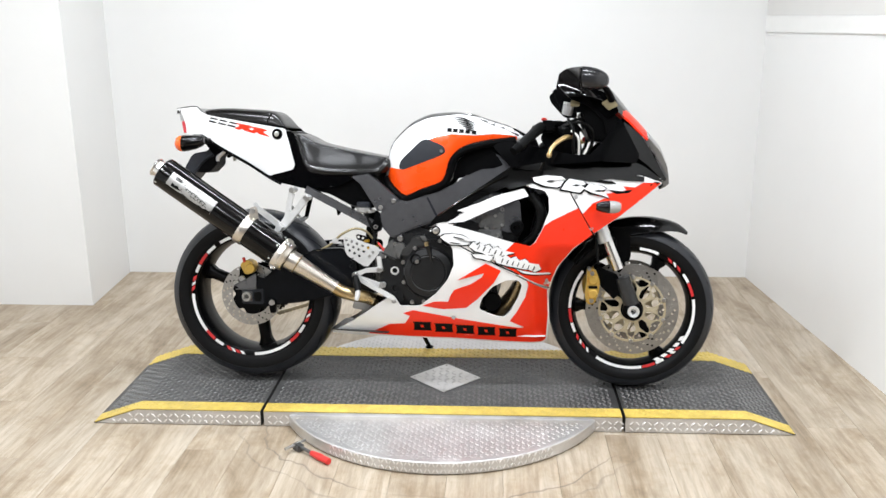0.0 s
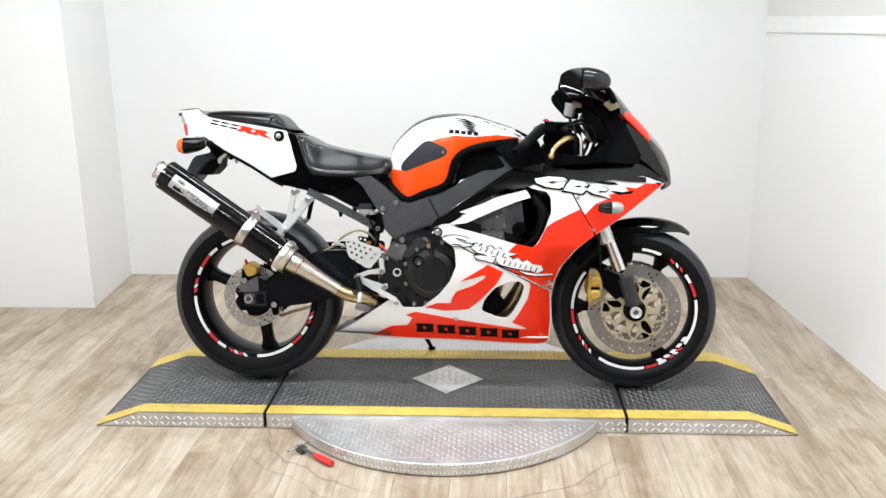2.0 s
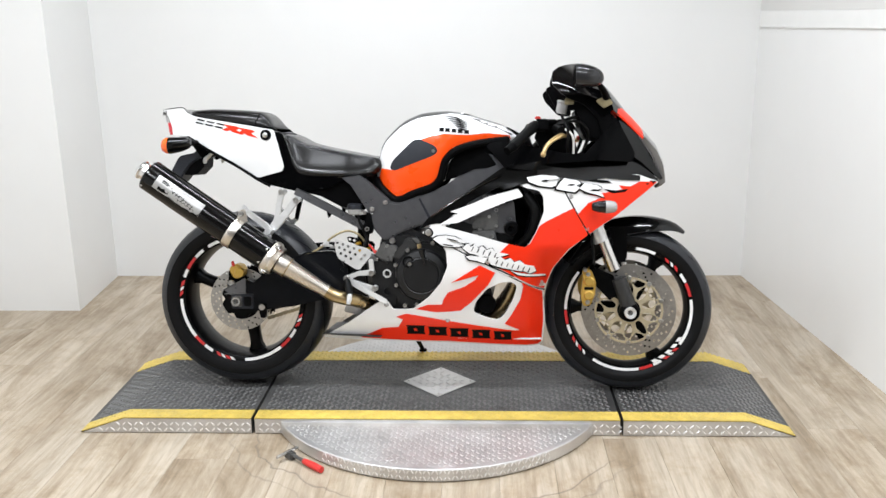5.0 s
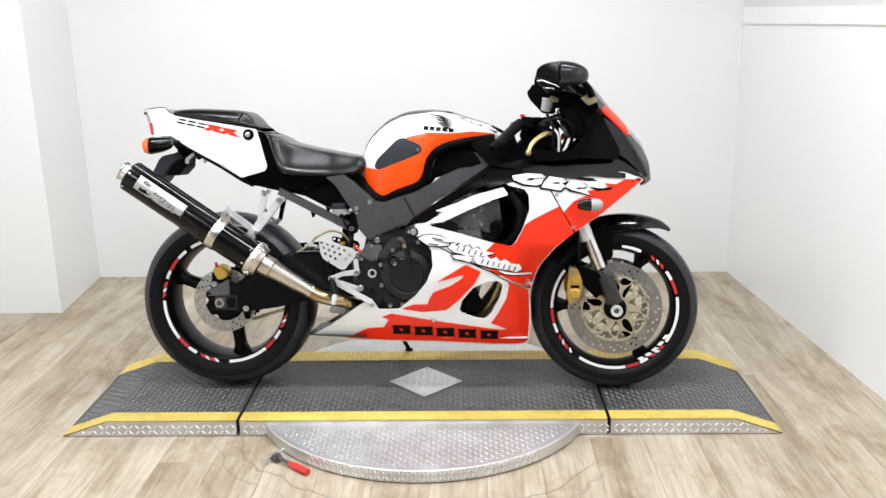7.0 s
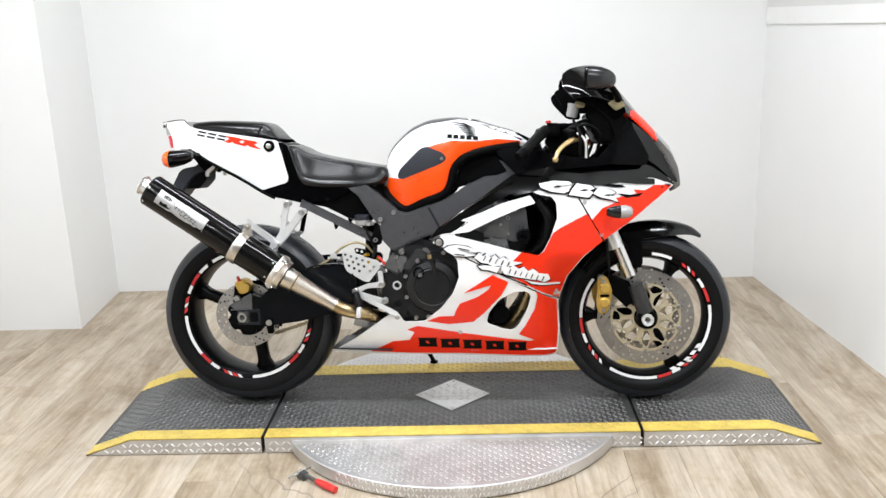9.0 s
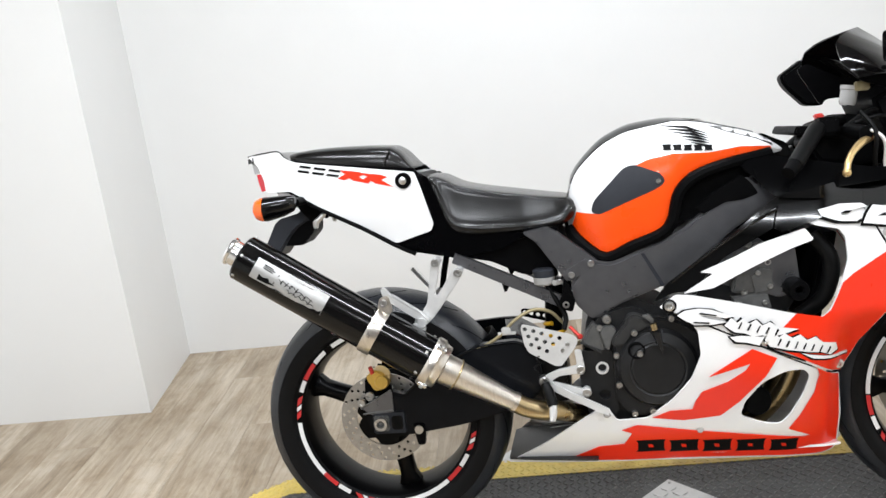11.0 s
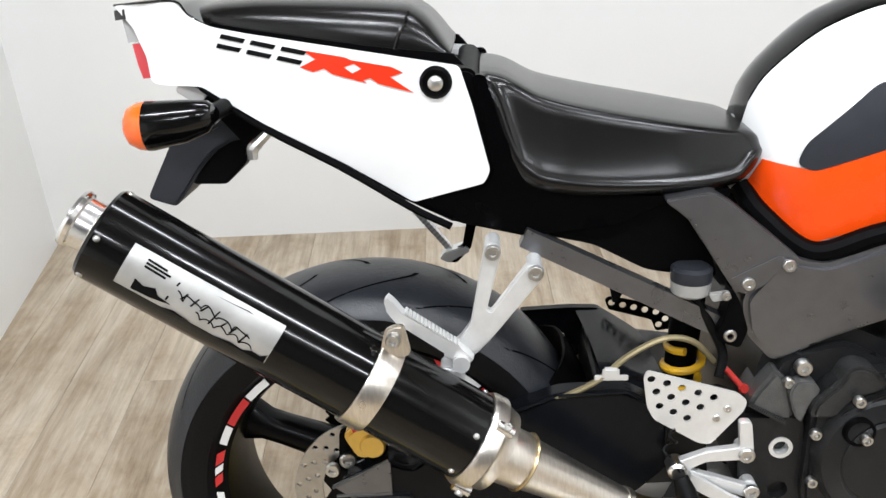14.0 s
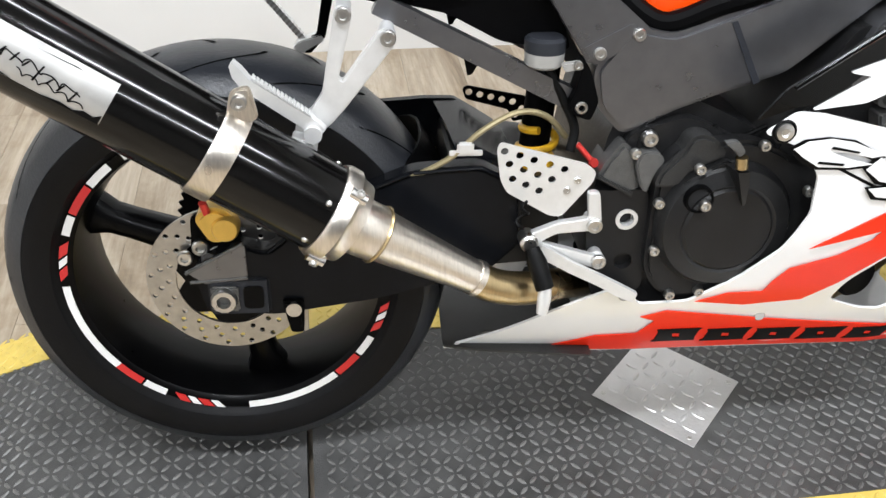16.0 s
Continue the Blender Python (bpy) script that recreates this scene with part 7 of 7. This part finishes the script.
part("peg_spring", tube([(0.385 + 0.012 * k / 12 + 0.006 * math.cos(k), -0.20 - 0.004 * math.sin(k), 0.455 + 0.0035 * k) for k in range(12)], 0.002, 6, n=3), M_CABLE, rear_set)
rear_set.location = (0.004, 0, -0.013)
part("master_cylinder_rear", tube([(0.440, -0.160, 0.468), (0.462, -0.158, 0.53)], 0.013, 14, smooth=False), M_PLASTIC, rear_set)

# ---- shock, hugger, hoses ----
spring = [(0.430 + 0.025 * math.cos(2 * math.pi * k / 10) + 0.004 * k / 10, -0.055 + 0.030 * math.sin(2 * math.pi * k / 10), 0.452 + 0.0030 * k) for k in range(28)]
part("shock_spring", tube(spring, 0.0058, 8, n=3), M_YSPRING, bike, "yellow shock absorber spring")
part("shock_body", tube([(0.425, -0.05, 0.38), (0.445, -0.05, 0.64)], 0.022, 16, smooth=False), M_PLASTIC, bike)
secs = []
for a in np.linspace(radians(34), radians(6), 10):
    r = 0.336
    ring = []
    for d, k in ((0.004, 1), (0.0, -1)):
        for u in np.linspace(-1, 1, 11)[::k]:
            rr = r + d - 0.05 * abs(u) ** 3
            ring.append((RC[0] + rr * math.cos(a), 0.108 * u, RC[1] + rr * math.sin(a)))
    secs.append(ring)
part("rear_hugger", loft(secs), M_PLASTIC, bike, "black tyre hugger")
part("swingarm_brace", panel(round_corners([(0.212, 0.510), (0.290, 0.515), (0.336, 0.514), (0.360, 0.497), (0.316, 0.483), (0.315, 0.407), (0.275, 0.405), (0.234, 0.486)], 0.006), lambda x, z: 0.125, 0.014, [round_corners([(0.246, 0.473), (0.285, 0.470), (0.290, 0.427), (0.279, 0.412)], 0.004)], 0.02, 1), M_SWING, bike, "black swingarm brace with an opening")
top_plate = part("hugger_top", panel(round_corners([(0.318, 0.118), (0.312, 0.0), (0.300, -0.118), (0.34, -0.120), (0.400, -0.09), (0.41, 0.02), (0.395, 0.112)], 0.02), lambda x, z: 0.5 * max(0, x - 0.34) + 1.6 * max(0, z - 0.085) ** 1.2 + 0.25 * max(0, 0.24 - x), 0.004, [], 0.015), M_SWING, bike, "black moulded top of the tyre hugger")
top_plate.matrix_local = pose(0, 0, 0.508, 90, 0, 0)
guard = [[(hx + 0.0055 * math.cos(a), hz + 0.0055 * math.sin(a)) for a in (2 * math.pi * j / 12 for j in range(12))] for hx, hz in [(0.357 + 0.0175 * k, 0.528 - 0.0043 * k) for k in range(5)] + [(0.442, 0.499), (0.432, 0.489)]]
part("chain_guard", panel(round_corners([(0.346, 0.534), (0.354, 0.539), (0.447, 0.520), (0.455, 0.508), (0.450, 0.482), (0.428, 0.478), (0.420, 0.498), (0.352, 0.517)], 0.004), lambda x, z: 0.10, 0.003, guard, 0.02, 1), M_PLASTIC, bike, "perforated chain guard")
hose = part("brake_line", tube([(0.19, -0.135, 0.462), (0.23, -0.140, 0.482), (0.30, -0.146, 0.520), (0.345, -0.146, 0.560), (0.392, -0.140, 0.582), (0.432, -0.130, 0.572), (0.462, -0.125, 0.54)], 0.0042, 8), M_HOSE, bike, "braided rear brake line")
part("hose_clip", box(0.312, 0.334, -0.154, -0.146, 0.528, 0.546, 0.003), M_ALU, hose)
part("clip_tab", box(0.302, 0.346, -0.150, -0.147, 0.526, 0.534, 0.001), M_ALU, hose)
part("banjo", tube([(0.476, -0.13, 0.532), (0.498, -0.14, 0.508)], 0.0042, 10, smooth=False), M_REDALU, hose)
part("banjo_end", lathe([(0, 0.005), (0.006, 0.005), (0.0075, 0)], (0.498, -0.14, 0.508), (0.3, -1, 0.2), 8), M_REDALU, hose)
rr = part("rear_reservoir", lathe([(0, 0), (0.020, 0), (0.025, 0.004), (0.026, 0.020), (0, 0.020)], (0.424, -0.128, 0.640), (0, 0, 1), 24), M_FLUID, bike, "milky rear fluid reservoir with a black cap")
part("reservoir_cap", lathe([(0.026, 0.020), (0.0265, 0.024), (0.0265, 0.036), (0.022, 0.040), (0, 0.040)], (0.424, -0.128, 0.640), (0, 0, 1), 24), M_GREYPLASTIC, rr, "ribbed black cap")
part("reservoir_bracket", prism(round_corners([(0.440, 0.652), (0.466, 0.655), (0.470, 0.644), (0.446, 0.640)], 0.004), -0.158, -0.150, 0.002), M_FLUID, rr)
bolt("bracket_bolt", (0.461, -0.158, 0.650), (0, -1, 0), 0.006, M_BOLT, rr, 0.005)
part("reservoir_hose", tube([(0.428, -0.128, 0.640), (0.45, -0.135, 0.60), (0.468, -0.14, 0.56), (0.462, -0.15, 0.53)], 0.0065, 10), M_CABLE, bike)
part("shock_linkage", prism(round_corners([(0.36, 0.27), (0.42, 0.26), (0.45, 0.33), (0.40, 0.37)], 0.012), -0.05, 0.05, 0.006), M_ALU, bike)
rear_plate = part("belly_rear_plate", panel(round_corners([(0.306, -0.092), (0.300, 0.120), (0.36, 0.135), (0.52, 0.16), (0.52, -0.16), (0.36, -0.122)], 0.006), lambda x, z: 0.0, 0.003, [[(cx + r * math.cos(a), cy + r * math.sin(a)) for a in (2 * math.pi * j / 14 for j in range(14))] for cx, cy, r in ((0.372, 0.10, 0.017), (0.322, 0.115, 0.005))], 0.03), M_CASTDARK, bike, "grey rear floor of the belly pan")
rear_plate.matrix_local = pose(0, 0, 0.200, 90, 0, 0)
secs = []
for x, w in ((0.40, 0.09), (0.5, 0.118), (0.8, 0.135), (1.05, 0.13), (1.09, 0.12)):
    secs.append([(x, w * u, 0.186 + 0.012 * abs(u) ** 3) for u in np.linspace(-1, 1, 9)] + [(x, w * u, 0.192 + 0.012 * abs(u) ** 3) for u in np.linspace(1, -1, 9)])
part("belly_pan", loft(secs), M_WHITE, bike, "white belly pan")
# side stand on the far side, foot on the deck
stand = part("side_stand", tube([(0.56, 0.11, 0.24), (0.590, 0.22, 0.135), (0.615, 0.295, 0.055)], [0.011, 0.009, 0.008], 12, smooth=False), M_PLASTIC, bike, "black side stand")
part("stand_foot", prism(round_corners([(0.600, 0.280), (0.632, 0.280), (0.632, 0.315), (0.600, 0.315)], 0.012), 0.047, 0.056, 0.003, axis="z"), M_PLASTIC, stand)

# ---- small things ----
clip = new("quick_release_pin")
clip.location = (-0.405, 2.60, 0)
clip.rotation_euler = (0, 0, radians(-38))
tagged(clip, "small locking lever with a red grip beside the turntable", "lever")
part("grip", tube([(0.03, 0, 0.014), (0.07, 0, 0.013), (0.115, 0, 0.012)], [0.009, 0.012, 0.011], 14), M_REDGRIP, clip, "red plastic grip")
part("shaft", tube([(-0.05, 0.0, 0.02), (0.03, 0, 0.014)], 0.006, 10, smooth=False), M_CAST, clip)
part("latch", box(-0.055, -0.02, -0.013, 0.013, 0.001, 0.026, 0.004), M_CAST, clip)
part("latch_pin", tube([(-0.045, -0.05, 0.022), (-0.045, 0.04, 0.022)], 0.005, 10, smooth=False), M_BOLT, clip)

# ---- floor boards, each a piece of its own ----
def plank_mesh(w, h):
    me = bpy.data.meshes.new("plank")
    e = 0.0007
    vs = [(0, 0, -0.006), (w, 0, -0.006), (w, h, -0.006), (0, h, -0.006), (0, 0, -e), (w, 0, -e), (w, h, -e), (0, h, -e), (e, e, 0), (w - e, e, 0), (w - e, h - e, 0), (e, h - e, 0)]
    fs = [(8, 9, 10, 11), (4, 5, 9, 8), (5, 6, 10, 9), (6, 7, 11, 10), (7, 4, 8, 11), (0, 1, 5, 4), (1, 2, 6, 5), (2, 3, 7, 6), (3, 0, 4, 7)]
    me.from_pydata(vs, [], fs)
    me.materials.append(M_PLANK)
    return me


PW, PL = 0.178, 1.83
board = plank_mesh(PW - 0.0006, PL - 0.0006)
for i in range(int(4.6 / PW) + 1):
    start = -2.6 - (i * 0.437) % PL
    for k in range(6):
        y = start + k * PL
        if y > 4.65 or y + PL < -2.4:
            continue
        b = new("plank", board)
        b.parent = floor
        b.location = (-2.42 + i * PW, max(y, -2.46), 0)
        b.scale = (1, (min(y + PL, 4.70) - max(y, -2.46)) / PL, 1)
